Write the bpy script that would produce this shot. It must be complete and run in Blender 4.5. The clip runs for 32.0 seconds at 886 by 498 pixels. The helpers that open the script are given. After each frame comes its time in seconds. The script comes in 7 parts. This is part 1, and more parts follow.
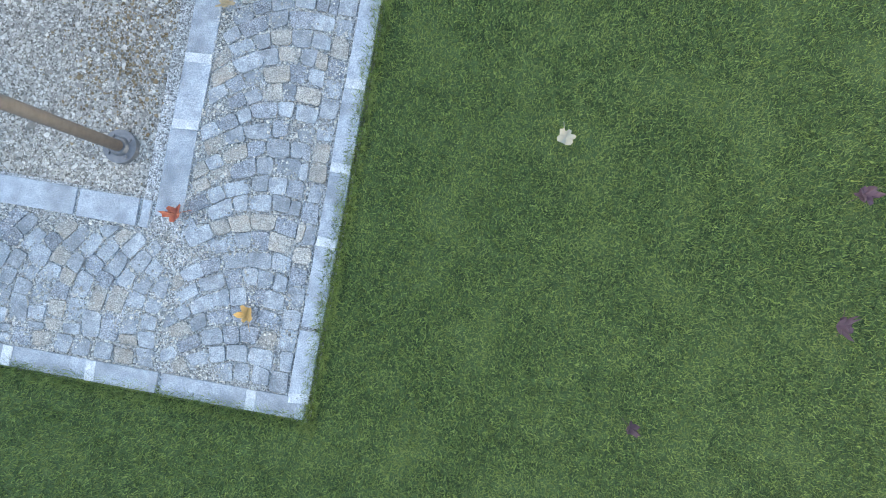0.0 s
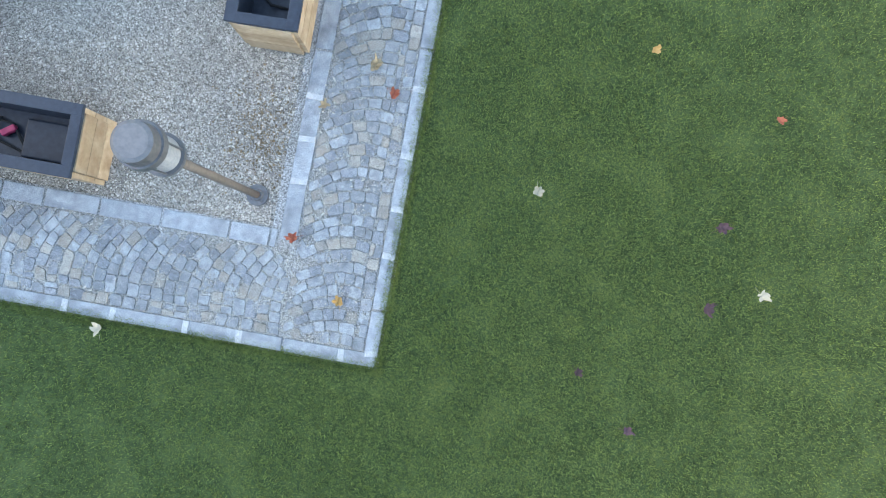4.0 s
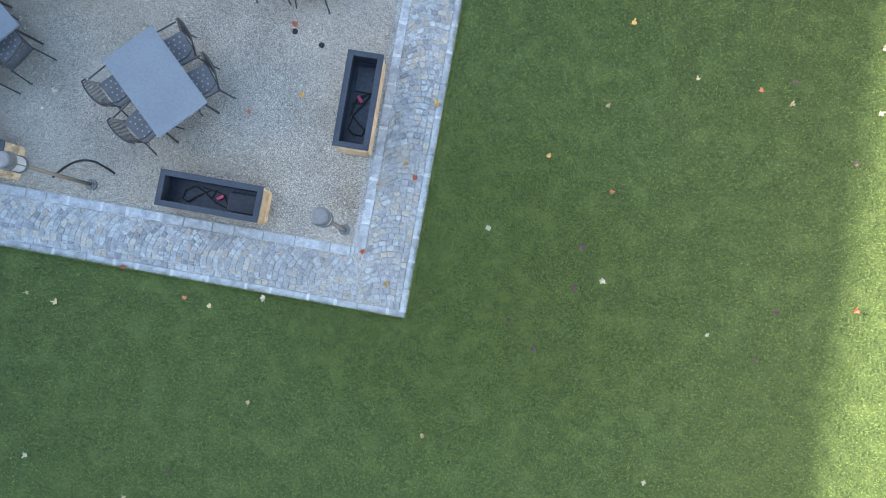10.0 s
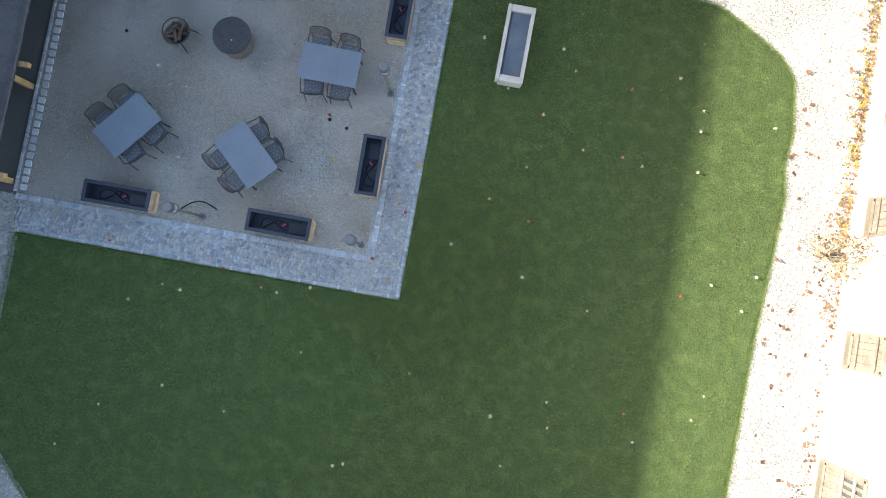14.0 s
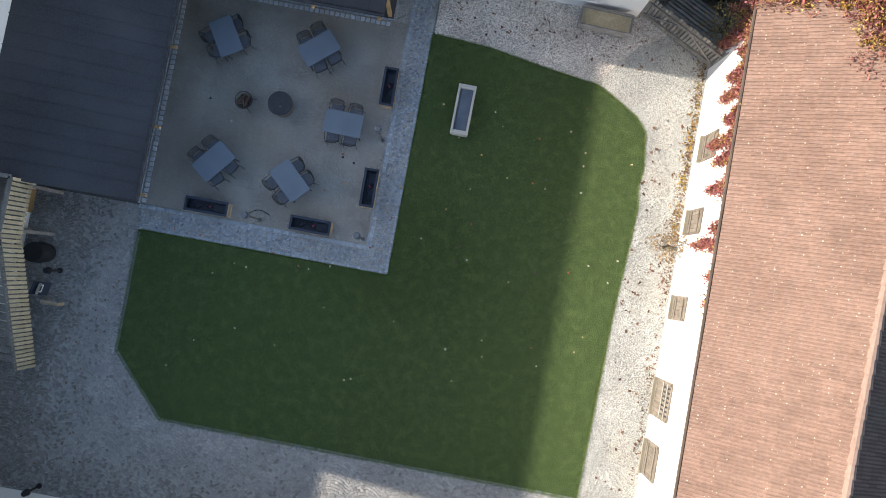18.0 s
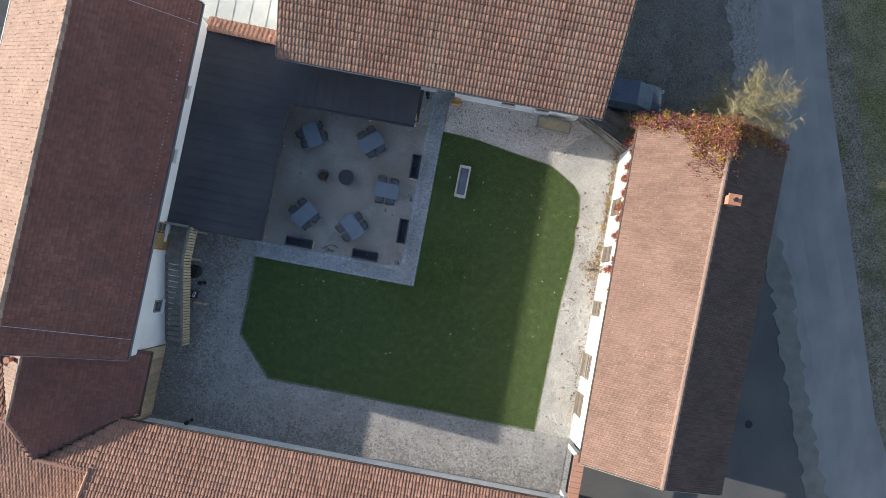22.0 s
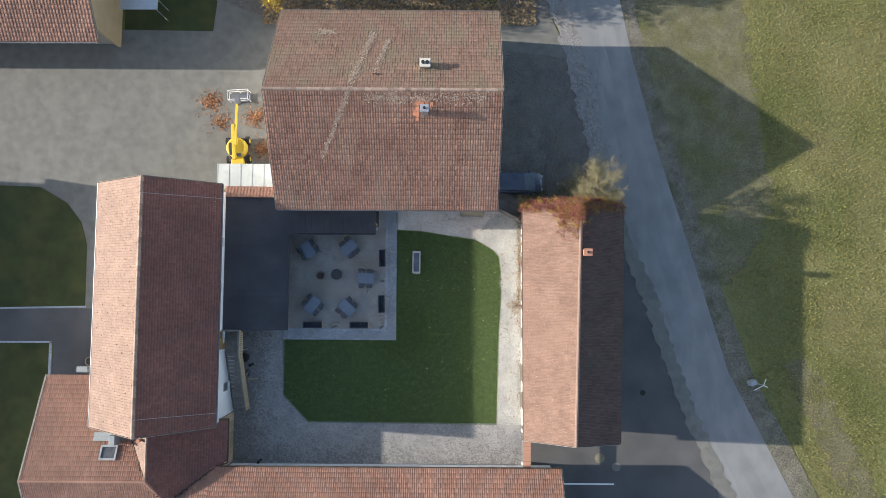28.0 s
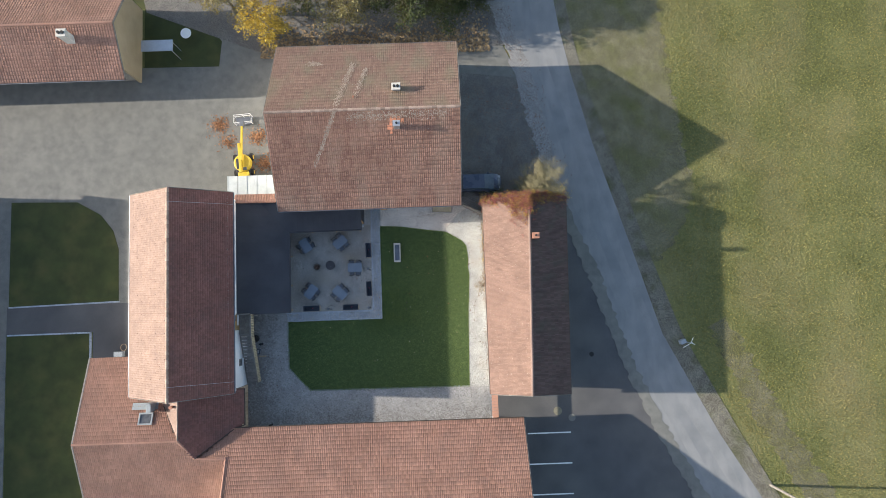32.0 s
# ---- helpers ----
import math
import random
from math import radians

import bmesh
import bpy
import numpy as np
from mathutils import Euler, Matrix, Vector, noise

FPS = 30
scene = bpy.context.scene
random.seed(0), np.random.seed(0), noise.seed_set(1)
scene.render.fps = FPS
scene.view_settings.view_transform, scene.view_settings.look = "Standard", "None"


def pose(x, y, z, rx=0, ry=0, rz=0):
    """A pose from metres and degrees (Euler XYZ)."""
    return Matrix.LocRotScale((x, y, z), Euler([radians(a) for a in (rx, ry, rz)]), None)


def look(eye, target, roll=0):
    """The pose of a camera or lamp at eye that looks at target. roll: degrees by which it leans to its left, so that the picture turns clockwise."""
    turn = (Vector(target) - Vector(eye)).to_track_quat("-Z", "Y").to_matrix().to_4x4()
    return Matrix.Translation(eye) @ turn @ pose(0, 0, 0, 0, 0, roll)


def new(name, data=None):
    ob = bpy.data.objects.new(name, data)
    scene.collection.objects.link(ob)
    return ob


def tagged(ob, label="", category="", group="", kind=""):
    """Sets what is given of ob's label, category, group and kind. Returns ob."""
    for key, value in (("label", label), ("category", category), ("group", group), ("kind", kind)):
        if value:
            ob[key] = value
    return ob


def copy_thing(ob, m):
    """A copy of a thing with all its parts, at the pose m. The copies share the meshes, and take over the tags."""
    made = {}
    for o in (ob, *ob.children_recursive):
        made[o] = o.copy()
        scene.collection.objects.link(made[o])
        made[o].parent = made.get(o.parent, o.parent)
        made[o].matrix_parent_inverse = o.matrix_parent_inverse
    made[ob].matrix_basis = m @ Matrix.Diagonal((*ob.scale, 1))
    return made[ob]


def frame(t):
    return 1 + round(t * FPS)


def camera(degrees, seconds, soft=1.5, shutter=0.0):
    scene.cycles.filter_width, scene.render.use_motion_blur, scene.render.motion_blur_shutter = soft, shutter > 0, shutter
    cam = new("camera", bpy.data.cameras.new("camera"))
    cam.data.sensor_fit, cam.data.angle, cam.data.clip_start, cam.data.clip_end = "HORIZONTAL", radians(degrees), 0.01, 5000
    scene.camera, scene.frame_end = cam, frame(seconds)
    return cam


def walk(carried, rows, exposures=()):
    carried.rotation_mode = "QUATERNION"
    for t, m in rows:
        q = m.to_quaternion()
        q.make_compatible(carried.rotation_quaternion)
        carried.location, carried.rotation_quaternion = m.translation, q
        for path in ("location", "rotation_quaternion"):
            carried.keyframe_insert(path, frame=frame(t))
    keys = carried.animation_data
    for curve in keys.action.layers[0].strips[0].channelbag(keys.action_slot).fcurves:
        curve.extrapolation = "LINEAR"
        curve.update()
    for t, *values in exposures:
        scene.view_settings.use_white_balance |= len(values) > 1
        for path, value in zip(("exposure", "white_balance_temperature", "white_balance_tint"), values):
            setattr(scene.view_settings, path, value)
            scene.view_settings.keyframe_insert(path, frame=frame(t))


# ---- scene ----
cam = camera(68.0, 32.0, soft=0.3)
PATH = [
    (0.0, pose(0.611, 0.842, 3.223, 2.16, 1.35, 10.05)),
    (0.5, pose(0.604, 0.881, 3.429, 2.16, 1.29, 10.05)),
    (1.0, pose(0.616, 0.895, 3.620, 2.13, 1.19, 9.99)),
    (1.5, pose(0.617, 0.887, 3.827, 2.09, 1.03, 10.04)),
    (2.0, pose(0.591, 0.857, 4.039, 2.06, 0.88, 10.03)),
    (2.5, pose(0.535, 0.829, 4.287, 2.07, 0.67, 10.08)),
    (3.0, pose(0.496, 0.829, 4.567, 2.11, 0.58, 10.12)),
    (3.5, pose(0.474, 0.803, 4.843, 2.22, 0.47, 10.17)),
    (4.0, pose(0.423, 0.806, 5.153, 2.39, 0.34, 10.20)),
    (4.5, pose(0.325, 0.844, 5.509, 2.46, 0.30, 10.23)),
    (6.5, pose(0.379, 0.657, 6.920, 2.84, 0.03, 10.45)),
    (7.0, pose(0.372, 0.675, 7.298, 2.89, -0.02, 10.40)),
    (7.5, pose(0.400, 0.742, 7.690, 2.94, -0.04, 10.47)),
    (8.0, pose(0.459, 0.801, 8.084, 2.98, -0.03, 10.41)),
    (8.5, pose(0.496, 0.808, 8.482, 3.02, 0.05, 10.32)),
    (9.0, pose(0.520, 0.760, 8.916, 3.01, 0.12, 10.36)),
    (9.5, pose(0.505, 0.693, 9.505, 3.01, 0.11, 10.21)),
    (10.0, pose(0.480, 0.624, 10.081, 3.02, 0.02, 10.15)),
    (10.5, pose(0.448, 0.555, 10.683, 3.02, 0.01, 10.11)),
    (11.0, pose(0.458, 0.544, 11.319, 3.03, 0.02, 10.15)),
    (11.5, pose(0.598, 0.546, 12.038, 3.04, 0.01, 10.15)),
    (12.0, pose(0.719, 0.632, 12.771, 3.03, -0.04, 10.17)),
    (12.5, pose(0.856, 0.735, 13.465, 3.01, -0.12, 10.15)),
    (13.0, pose(0.936, 0.656, 14.241, 2.98, -0.18, 10.19)),
    (13.5, pose(0.891, 0.611, 15.125, 2.94, -0.25, 10.18)),
    (15.5, pose(1.035, 0.633, 19.623, 2.67, -0.37, 10.34)),
    (16.0, pose(1.206, 0.561, 20.845, 2.57, -0.37, 10.36)),
    (16.5, pose(1.401, 0.496, 21.776, 2.48, -0.40, 10.44)),
    (17.0, pose(1.612, 0.406, 22.566, 2.41, -0.46, 10.53)),
    (17.5, pose(1.805, 0.298, 23.693, 2.35, -0.51, 10.47)),
    (18.0, pose(1.856, 0.317, 24.949, 2.30, -0.53, 10.50)),
    (18.5, pose(1.849, 0.347, 26.307, 2.27, -0.56, 10.54)),
    (19.0, pose(1.801, 0.359, 27.989, 2.25, -0.60, 10.56)),
    (19.5, pose(1.639, 0.399, 29.855, 2.26, -0.65, 10.58)),
    (20.0, pose(1.376, 0.473, 31.681, 2.30, -0.75, 10.56)),
    (20.5, pose(1.201, 0.575, 33.559, 2.38, -0.84, 10.62)),
    (21.0, pose(1.161, 0.629, 35.343, 2.48, -0.83, 10.64)),
    (21.5, pose(1.201, 0.652, 37.145, 2.60, -0.70, 10.68)),
    (22.0, pose(1.274, 0.635, 39.043, 2.70, -0.55, 10.76)),
    (22.5, pose(1.397, 0.633, 40.926, 2.73, -0.41, 10.81)),
    (23.0, pose(1.568, 0.639, 42.749, 2.72, -0.33, 10.84)),
    (23.5, pose(1.653, 0.707, 44.515, 2.68, -0.32, 10.79)),
    (24.0, pose(1.888, 0.929, 46.387, 2.65, -0.30, 10.86)),
    (24.5, pose(2.142, 1.154, 48.047, 2.66, -0.30, 10.91)),
    (25.0, pose(2.421, 1.340, 49.810, 2.66, -0.31, 10.89)),
    (25.5, pose(2.632, 1.744, 51.124, 2.72, -0.25, 10.23)),
    (27.5, pose(3.778, 3.768, 55.212, 3.41, 0.04, 1.60)),
    (28.0, pose(4.028, 4.266, 56.390, 3.61, 0.05, 0.38)),
    (28.5, pose(4.257, 4.657, 57.598, 3.85, 0.02, -0.59)),
    (29.0, pose(4.515, 4.992, 58.887, 4.11, 0.00, -1.16)),
    (29.5, pose(4.698, 5.083, 60.146, 4.35, 0.00, -1.48)),
    (30.0, pose(4.924, 4.657, 61.378, 4.59, -0.01, -1.75)),
    (30.5, pose(5.162, 3.805, 62.570, 4.76, -0.05, -2.01)),
    (31.0, pose(5.427, 2.692, 63.853, 4.91, -0.09, -2.09)),
    (31.5, pose(5.639, 1.630, 65.251, 5.02, -0.15, -2.02)),
    (32.0, pose(5.906, 0.978, 66.905, 5.05, -0.22, -2.02)),
]
EXPOSURES = [(0, 2.8, 7500, 7.5), (4, 2.8, 7500, 7.5), (9, 2.76, 7500, 7.5), (11, 2.74, 7420, 8.5), (13.5, 2.25, 7250, 10), (15.5, 1.67, 7100, 10), (17, 1.4, 7000, 10.5), (19, 1.06, 6900, 12), (22, 0.92, 6800, 12), (28, 0.99, 6750, 11.5), (32, 1.1, 6750, 11.5)]
walk(cam, PATH, EXPOSURES)


# ================= world and sun =================
SUN_DIR = Vector((27.0, -1.75, -9.05)).normalized()
world = bpy.data.worlds.new("sky")
scene.world = world
world.use_nodes = True
wn = world.node_tree
sky = wn.nodes.new("ShaderNodeTexSky")
sky.sky_type = "NISHITA"
sky.sun_disc = False
sky.sun_elevation = math.asin(-SUN_DIR.z)
sky.sun_rotation = math.atan2(-SUN_DIR.x, -SUN_DIR.y)
wn.links.new(sky.outputs[0], wn.nodes["Background"].inputs[0])
wn.nodes["Background"].inputs[1].default_value = 0.15
sun_data = bpy.data.lights.new("sun", "SUN")
sun_data.energy = 5.0
sun_data.angle = radians(0.55)
sun_data.color = (1.0, 0.935, 0.84)
sun = new("sun", sun_data)
sun.matrix_world = look(-SUN_DIR * 200, (0, 0, 0))


# ================= materials =================
def mat(name, c1, c2, rough=0.85, fine=60.0, coarse=1.2, bump=0.3, depth=0.004, metal=0.0, rnd=0.0, island=0.0,
        stain=None, stain_amount=0.0, stain_scale=0.35, spec=0.3, spots=None, through_light=0.0, span=0.24, streak=None, grain=0.0, spot_min=0.6):
    """Two colours mixed by fine grain and broad patches; relief; piece-to-piece change; broad stains of a third colour."""
    m = bpy.data.materials.new(name)
    m.use_nodes = True
    t = m.node_tree
    n, l = t.nodes, t.links
    p = n["Principled BSDF"]
    p.inputs["Metallic"].default_value = metal
    p.inputs["Specular IOR Level"].default_value = spec
    co = n.new("ShaderNodeNewGeometry").outputs["Position"]
    def noise_node(s, d=4.0):
        k = n.new("ShaderNodeTexNoise")
        k.inputs["Scale"].default_value, k.inputs["Detail"].default_value = s, d
        l.new(co, k.inputs["Vector"])
        return k.outputs["Fac"]
    a, b = noise_node(fine, 3.0), noise_node(coarse, 6.0)
    add = n.new("ShaderNodeMath"); add.operation = "ADD"
    l.new(a, add.inputs[0]); l.new(b, add.inputs[1])
    ramp = n.new("ShaderNodeMapRange")
    ramp.inputs["From Min"].default_value, ramp.inputs["From Max"].default_value = 1 - span, 1 + span
    l.new(add.outputs[0], ramp.inputs["Value"])
    mix = n.new("ShaderNodeMix"); mix.data_type = "RGBA"
    mix.inputs["A"].default_value, mix.inputs["B"].default_value = (*c1, 1), (*c2, 1)
    l.new(ramp.outputs[0], mix.inputs["Factor"])
    out = mix.outputs["Result"]
    if grain:
        sp = noise_node(150, 2.0)
        gr = n.new("ShaderNodeMapRange")
        gr.inputs["From Min"].default_value, gr.inputs["From Max"].default_value = 0.34, 0.66
        gr.inputs["To Min"].default_value, gr.inputs["To Max"].default_value = 1 - grain, 1 + grain
        l.new(sp, gr.inputs["Value"])
        gh = n.new("ShaderNodeHueSaturation")
        l.new(gr.outputs[0], gh.inputs["Value"]); l.new(out, gh.inputs["Color"])
        out = gh.outputs["Color"]
    for amount, node, socket in ((rnd, "ShaderNodeObjectInfo", "Random"), (island, "ShaderNodeNewGeometry", "Random Per Island")):
        if amount:
            r = n.new(node)
            mr = n.new("ShaderNodeMapRange")
            mr.inputs["To Min"].default_value, mr.inputs["To Max"].default_value = 1 - amount, 1 + amount
            l.new(r.outputs[socket], mr.inputs["Value"])
            hs = n.new("ShaderNodeHueSaturation")
            l.new(mr.outputs[0], hs.inputs["Value"]); l.new(out, hs.inputs["Color"])
            out = hs.outputs["Color"]
    if stain:
        s = noise_node(stain_scale, 7.0)
        if streak:
            mp = n.new("ShaderNodeMapping")
            mp.inputs["Rotation"].default_value = (0, 0, radians(streak[0]))
            mp.inputs["Scale"].default_value = (streak[1], 1.0, 1.0)
            l.new(co, mp.inputs["Vector"]); l.new(mp.outputs[0], s.node.inputs["Vector"])
        sr = n.new("ShaderNodeMapRange")
        sr.inputs["From Min"].default_value, sr.inputs["From Max"].default_value = 0.47, 0.72
        sr.inputs["To Max"].default_value = stain_amount
        l.new(s, sr.inputs["Value"])
        sm = n.new("ShaderNodeMix"); sm.data_type = "RGBA"
        sm.inputs["B"].default_value = (*stain, 1)
        l.new(sr.outputs[0], sm.inputs["Factor"]); l.new(out, sm.inputs["A"])
        out = sm.outputs["Result"]
    if spots:
        vo = n.new("ShaderNodeTexVoronoi"); vo.inputs["Scale"].default_value = 8.0
        l.new(co, vo.inputs["Vector"])
        gate = n.new("ShaderNodeSeparateColor"); l.new(vo.outputs["Color"], gate.inputs[0])
        size = n.new("ShaderNodeMapRange")
        size.inputs["From Min"].default_value, size.inputs["From Max"].default_value, size.inputs["To Max"].default_value = spot_min, 1.0, 0.22
        l.new(gate.outputs[0], size.inputs["Value"])
        less = n.new("ShaderNodeMath"); less.operation = "LESS_THAN"
        l.new(vo.outputs["Distance"], less.inputs[0]); l.new(size.outputs[0], less.inputs[1])
        half = n.new("ShaderNodeMath"); half.operation = "MULTIPLY"; half.inputs[1].default_value = 0.55
        l.new(less.outputs[0], half.inputs[0])
        sp = n.new("ShaderNodeMix"); sp.data_type = "RGBA"; sp.inputs["B"].default_value = (*spots, 1)
        l.new(half.outputs[0], sp.inputs["Factor"]); l.new(out, sp.inputs["A"])
        out = sp.outputs["Result"]
    l.new(out, p.inputs["Base Color"])
    rr = n.new("ShaderNodeMapRange")
    rr.inputs["To Min"].default_value, rr.inputs["To Max"].default_value = max(0.05, rough - 0.12), min(1.0, rough + 0.1)
    l.new(b, rr.inputs["Value"]); l.new(rr.outputs[0], p.inputs["Roughness"])
    if bump:
        bp = n.new("ShaderNodeBump")
        bp.inputs["Strength"].default_value, bp.inputs["Distance"].default_value = bump, depth
        l.new(a, bp.inputs["Height"]); l.new(bp.outputs[0], p.inputs["Normal"])
    if through_light:
        tr = n.new("ShaderNodeBsdfTranslucent")
        warm = n.new("ShaderNodeMix"); warm.data_type = "RGBA"; warm.blend_type = "MULTIPLY"
        warm.inputs["Factor"].default_value = 1.0
        warm.inputs["B"].default_value = (2.3, 1.5, 0.42, 1)
        l.new(out, warm.inputs["A"]); l.new(warm.outputs["Result"], tr.inputs["Color"])
        mx = n.new("ShaderNodeMixShader"); mx.inputs[0].default_value = through_light
        l.new(p.outputs[0], mx.inputs[1]); l.new(tr.outputs[0], mx.inputs[2])
        l.new(mx.outputs[0], n["Material Output"].inputs["Surface"])
    return m


def pebble_mat(name, dark, light, scale, depth=0.01, stain=None, stain_amount=0.0, stain_scale=0.5):
    """Loose chippings: cells of differing tone with rounded relief."""
    m = mat(name, dark, light, 0.9, 90, 0.8, 0, stain=stain, stain_amount=stain_amount, stain_scale=stain_scale)
    n, l = m.node_tree.nodes, m.node_tree.links
    co = next(k for k in n if k.type == "NEW_GEOMETRY").outputs["Position"]
    v = n.new("ShaderNodeTexVoronoi"); v.inputs["Scale"].default_value = scale
    l.new(co, v.inputs["Vector"])
    hs = n.new("ShaderNodeHueSaturation")
    sep = n.new("ShaderNodeSeparateColor"); l.new(v.outputs["Color"], sep.inputs[0])
    mr = n.new("ShaderNodeMapRange"); mr.inputs["To Min"].default_value, mr.inputs["To Max"].default_value = 0.36, 1.62
    l.new(sep.outputs[0], mr.inputs["Value"]); l.new(mr.outputs[0], hs.inputs["Value"])
    p = n["Principled BSDF"]
    old = p.inputs["Base Color"].links[0].from_socket
    l.new(old, hs.inputs["Color"]); l.new(hs.outputs["Color"], p.inputs["Base Color"])
    bp = n.new("ShaderNodeBump"); bp.invert = True
    bp.inputs["Strength"].default_value, bp.inputs["Distance"].default_value = 0.9, depth
    l.new(v.outputs["Distance"], bp.inputs["Height"]); l.new(bp.outputs[0], p.inputs["Normal"])
    return m


M = {}
M["meadow"] = mat("meadow", (0.088, 0.1, 0.031), (0.18, 0.178, 0.07), 0.95, 5, 0.12, 1.0, 0.09, stain=(0.215, 0.188, 0.1), stain_amount=0.5, stain_scale=0.09, grain=0.0, streak=(-28, 1.6))
M["garden_grass"] = mat("garden_grass", (0.026, 0.037, 0.013), (0.054, 0.066, 0.022), 0.95, 40, 0.5, 0.8, 0.02, stain=(0.10, 0.09, 0.03), stain_amount=0.5, stain_scale=0.4)
M["lawn_soil"] = mat("lawn_soil", (0.024, 0.045, 0.014), (0.07, 0.108, 0.034), 0.95, 22, 48, 1.0, 0.03, stain=(0.09, 0.135, 0.047), stain_amount=0.5, stain_scale=2.9, span=0.25, grain=0.6)
M["blade"] = mat("blade", (0.07, 0.126, 0.044), (0.15, 0.222, 0.078), 0.6, 20, 44, 0, island=0.6, stain=(0.185, 0.262, 0.1), stain_amount=0.55, stain_scale=2.9, through_light=0.3, span=0.28)
M["granite"] = mat("granite", (0.185, 0.21, 0.234), (0.36, 0.395, 0.425), 0.85, 160, 30, 1.0, 0.005, rnd=0.2, island=0.2, stain=(0.11, 0.127, 0.143), stain_amount=0.65, stain_scale=11, span=0.3, grain=0.3)
M["court_stone"] = mat("court_stone", (0.245, 0.242, 0.235), (0.355, 0.348, 0.338), 0.85, 60, 0.9, 0.5, 0.004, island=0.16, stain=(0.24, 0.235, 0.225), stain_amount=0.5, stain_scale=0.6)
M["court_grey"] = mat("court_grey", (0.22, 0.222, 0.225), (0.34, 0.34, 0.34), 0.85, 60, 0.9, 0.5, 0.004, island=0.2)
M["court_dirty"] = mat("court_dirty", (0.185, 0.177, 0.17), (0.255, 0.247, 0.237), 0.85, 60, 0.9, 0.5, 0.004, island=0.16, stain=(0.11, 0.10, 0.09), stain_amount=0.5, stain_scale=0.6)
M["court_bed"] = pebble_mat("court_bed", (0.25, 0.246, 0.232), (0.36, 0.353, 0.335), 40, 0.006)
M["granite_warm"] = mat("granite_warm", (0.22, 0.218, 0.205), (0.36, 0.355, 0.33), 0.85, 160, 26, 1.0, 0.005, rnd=0.16, island=0.16, stain=(0.25, 0.20, 0.15), stain_amount=0.4, stain_scale=9, span=0.3, grain=0.46)
M["granite_dark"] = mat("granite_dark", (0.125, 0.145, 0.168), (0.285, 0.31, 0.34), 0.85, 160, 26, 1.0, 0.005, rnd=0.2, island=0.2, span=0.28, grain=0.5)
M["edging"] = mat("edging", (0.235, 0.27, 0.31), (0.41, 0.455, 0.50), 0.85, 160, 18, 1.0, 0.005, rnd=0.08, stain=(0.15, 0.172, 0.192), stain_amount=0.8, stain_scale=6, span=0.3, grain=0.18)
M["joint"] = pebble_mat("joint", (0.21, 0.22, 0.225), (0.44, 0.455, 0.465), 150, 0.006, stain=(0.14, 0.145, 0.11), stain_amount=0.5, stain_scale=2)
M["gravel"] = pebble_mat("gravel", (0.2, 0.193, 0.178), (0.385, 0.37, 0.342), 100, 0.008, stain=(0.19, 0.162, 0.115), stain_amount=0.6, stain_scale=0.4)
M["pebble"] = mat("pebble", (0.265, 0.256, 0.238), (0.47, 0.455, 0.425), 0.85, 40, 2, 0.2, island=0.55)
M["pebble_white"] = mat("pebble_white", (0.27, 0.272, 0.257), (0.44, 0.44, 0.415), 0.85, 40, 2, 0.2, island=0.5)
M["meadow_tuft"] = mat("meadow_tuft", (0.118, 0.132, 0.041), (0.225, 0.22, 0.09), 0.9, 3, 0.12, 0, island=0.42, stain=(0.265, 0.23, 0.12), stain_amount=0.5, stain_scale=0.09, streak=(-28, 1.6), through_light=0.25)
M["white_gravel"] = pebble_mat("white_gravel", (0.275, 0.278, 0.262), (0.43, 0.432, 0.405), 45, 0.02, stain=(0.40, 0.36, 0.30), stain_amount=0.5, stain_scale=0.5)
M["asphalt"] = mat("asphalt", (0.112, 0.114, 0.104), (0.178, 0.176, 0.16), 0.9, 14, 1.4, 0.5, 0.01, stain=(0.2, 0.196, 0.176), stain_amount=0.5, stain_scale=0.55, span=0.3)
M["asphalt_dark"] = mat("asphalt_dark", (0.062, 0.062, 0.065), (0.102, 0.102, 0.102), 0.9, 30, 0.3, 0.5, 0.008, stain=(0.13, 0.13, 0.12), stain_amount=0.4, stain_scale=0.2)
M["road"] = mat("road", (0.155, 0.162, 0.165), (0.22, 0.226, 0.226), 0.9, 30, 0.5, 0.4, 0.006, stain=(0.25, 0.25, 0.243), stain_amount=0.8, stain_scale=0.12, streak=(16, 6.0))
M["dirt"] = pebble_mat("dirt", (0.10, 0.095, 0.088), (0.165, 0.158, 0.145), 30, 0.008, stain=(0.12, 0.10, 0.075), stain_amount=0.6, stain_scale=0.4)
M["verge"] = pebble_mat("verge", (0.10, 0.092, 0.07), (0.18, 0.168, 0.135), 20, 0.01, stain=(0.075, 0.08, 0.035), stain_amount=0.9, stain_scale=0.5)
M["plaster"] = mat("plaster", (0.74, 0.74, 0.73), (0.82, 0.82, 0.81), 0.9, 40, 0.6, 0.25, 0.004, stain=(0.62, 0.60, 0.56), stain_amount=0.35, stain_scale=0.8)
M["tile_red"] = mat("tile_red", (0.28, 0.15, 0.108), (0.40, 0.224, 0.164), 0.85, 25, 0.5, 0.3, 0.004, island=0.11, stain=(0.25, 0.155, 0.122), stain_amount=0.45, stain_scale=0.8)
# darker copy of the pale tile: shade of the east slopes in its colour
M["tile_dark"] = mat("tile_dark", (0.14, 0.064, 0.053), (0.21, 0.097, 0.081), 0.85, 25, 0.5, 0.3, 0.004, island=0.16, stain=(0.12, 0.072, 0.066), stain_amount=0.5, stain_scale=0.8)
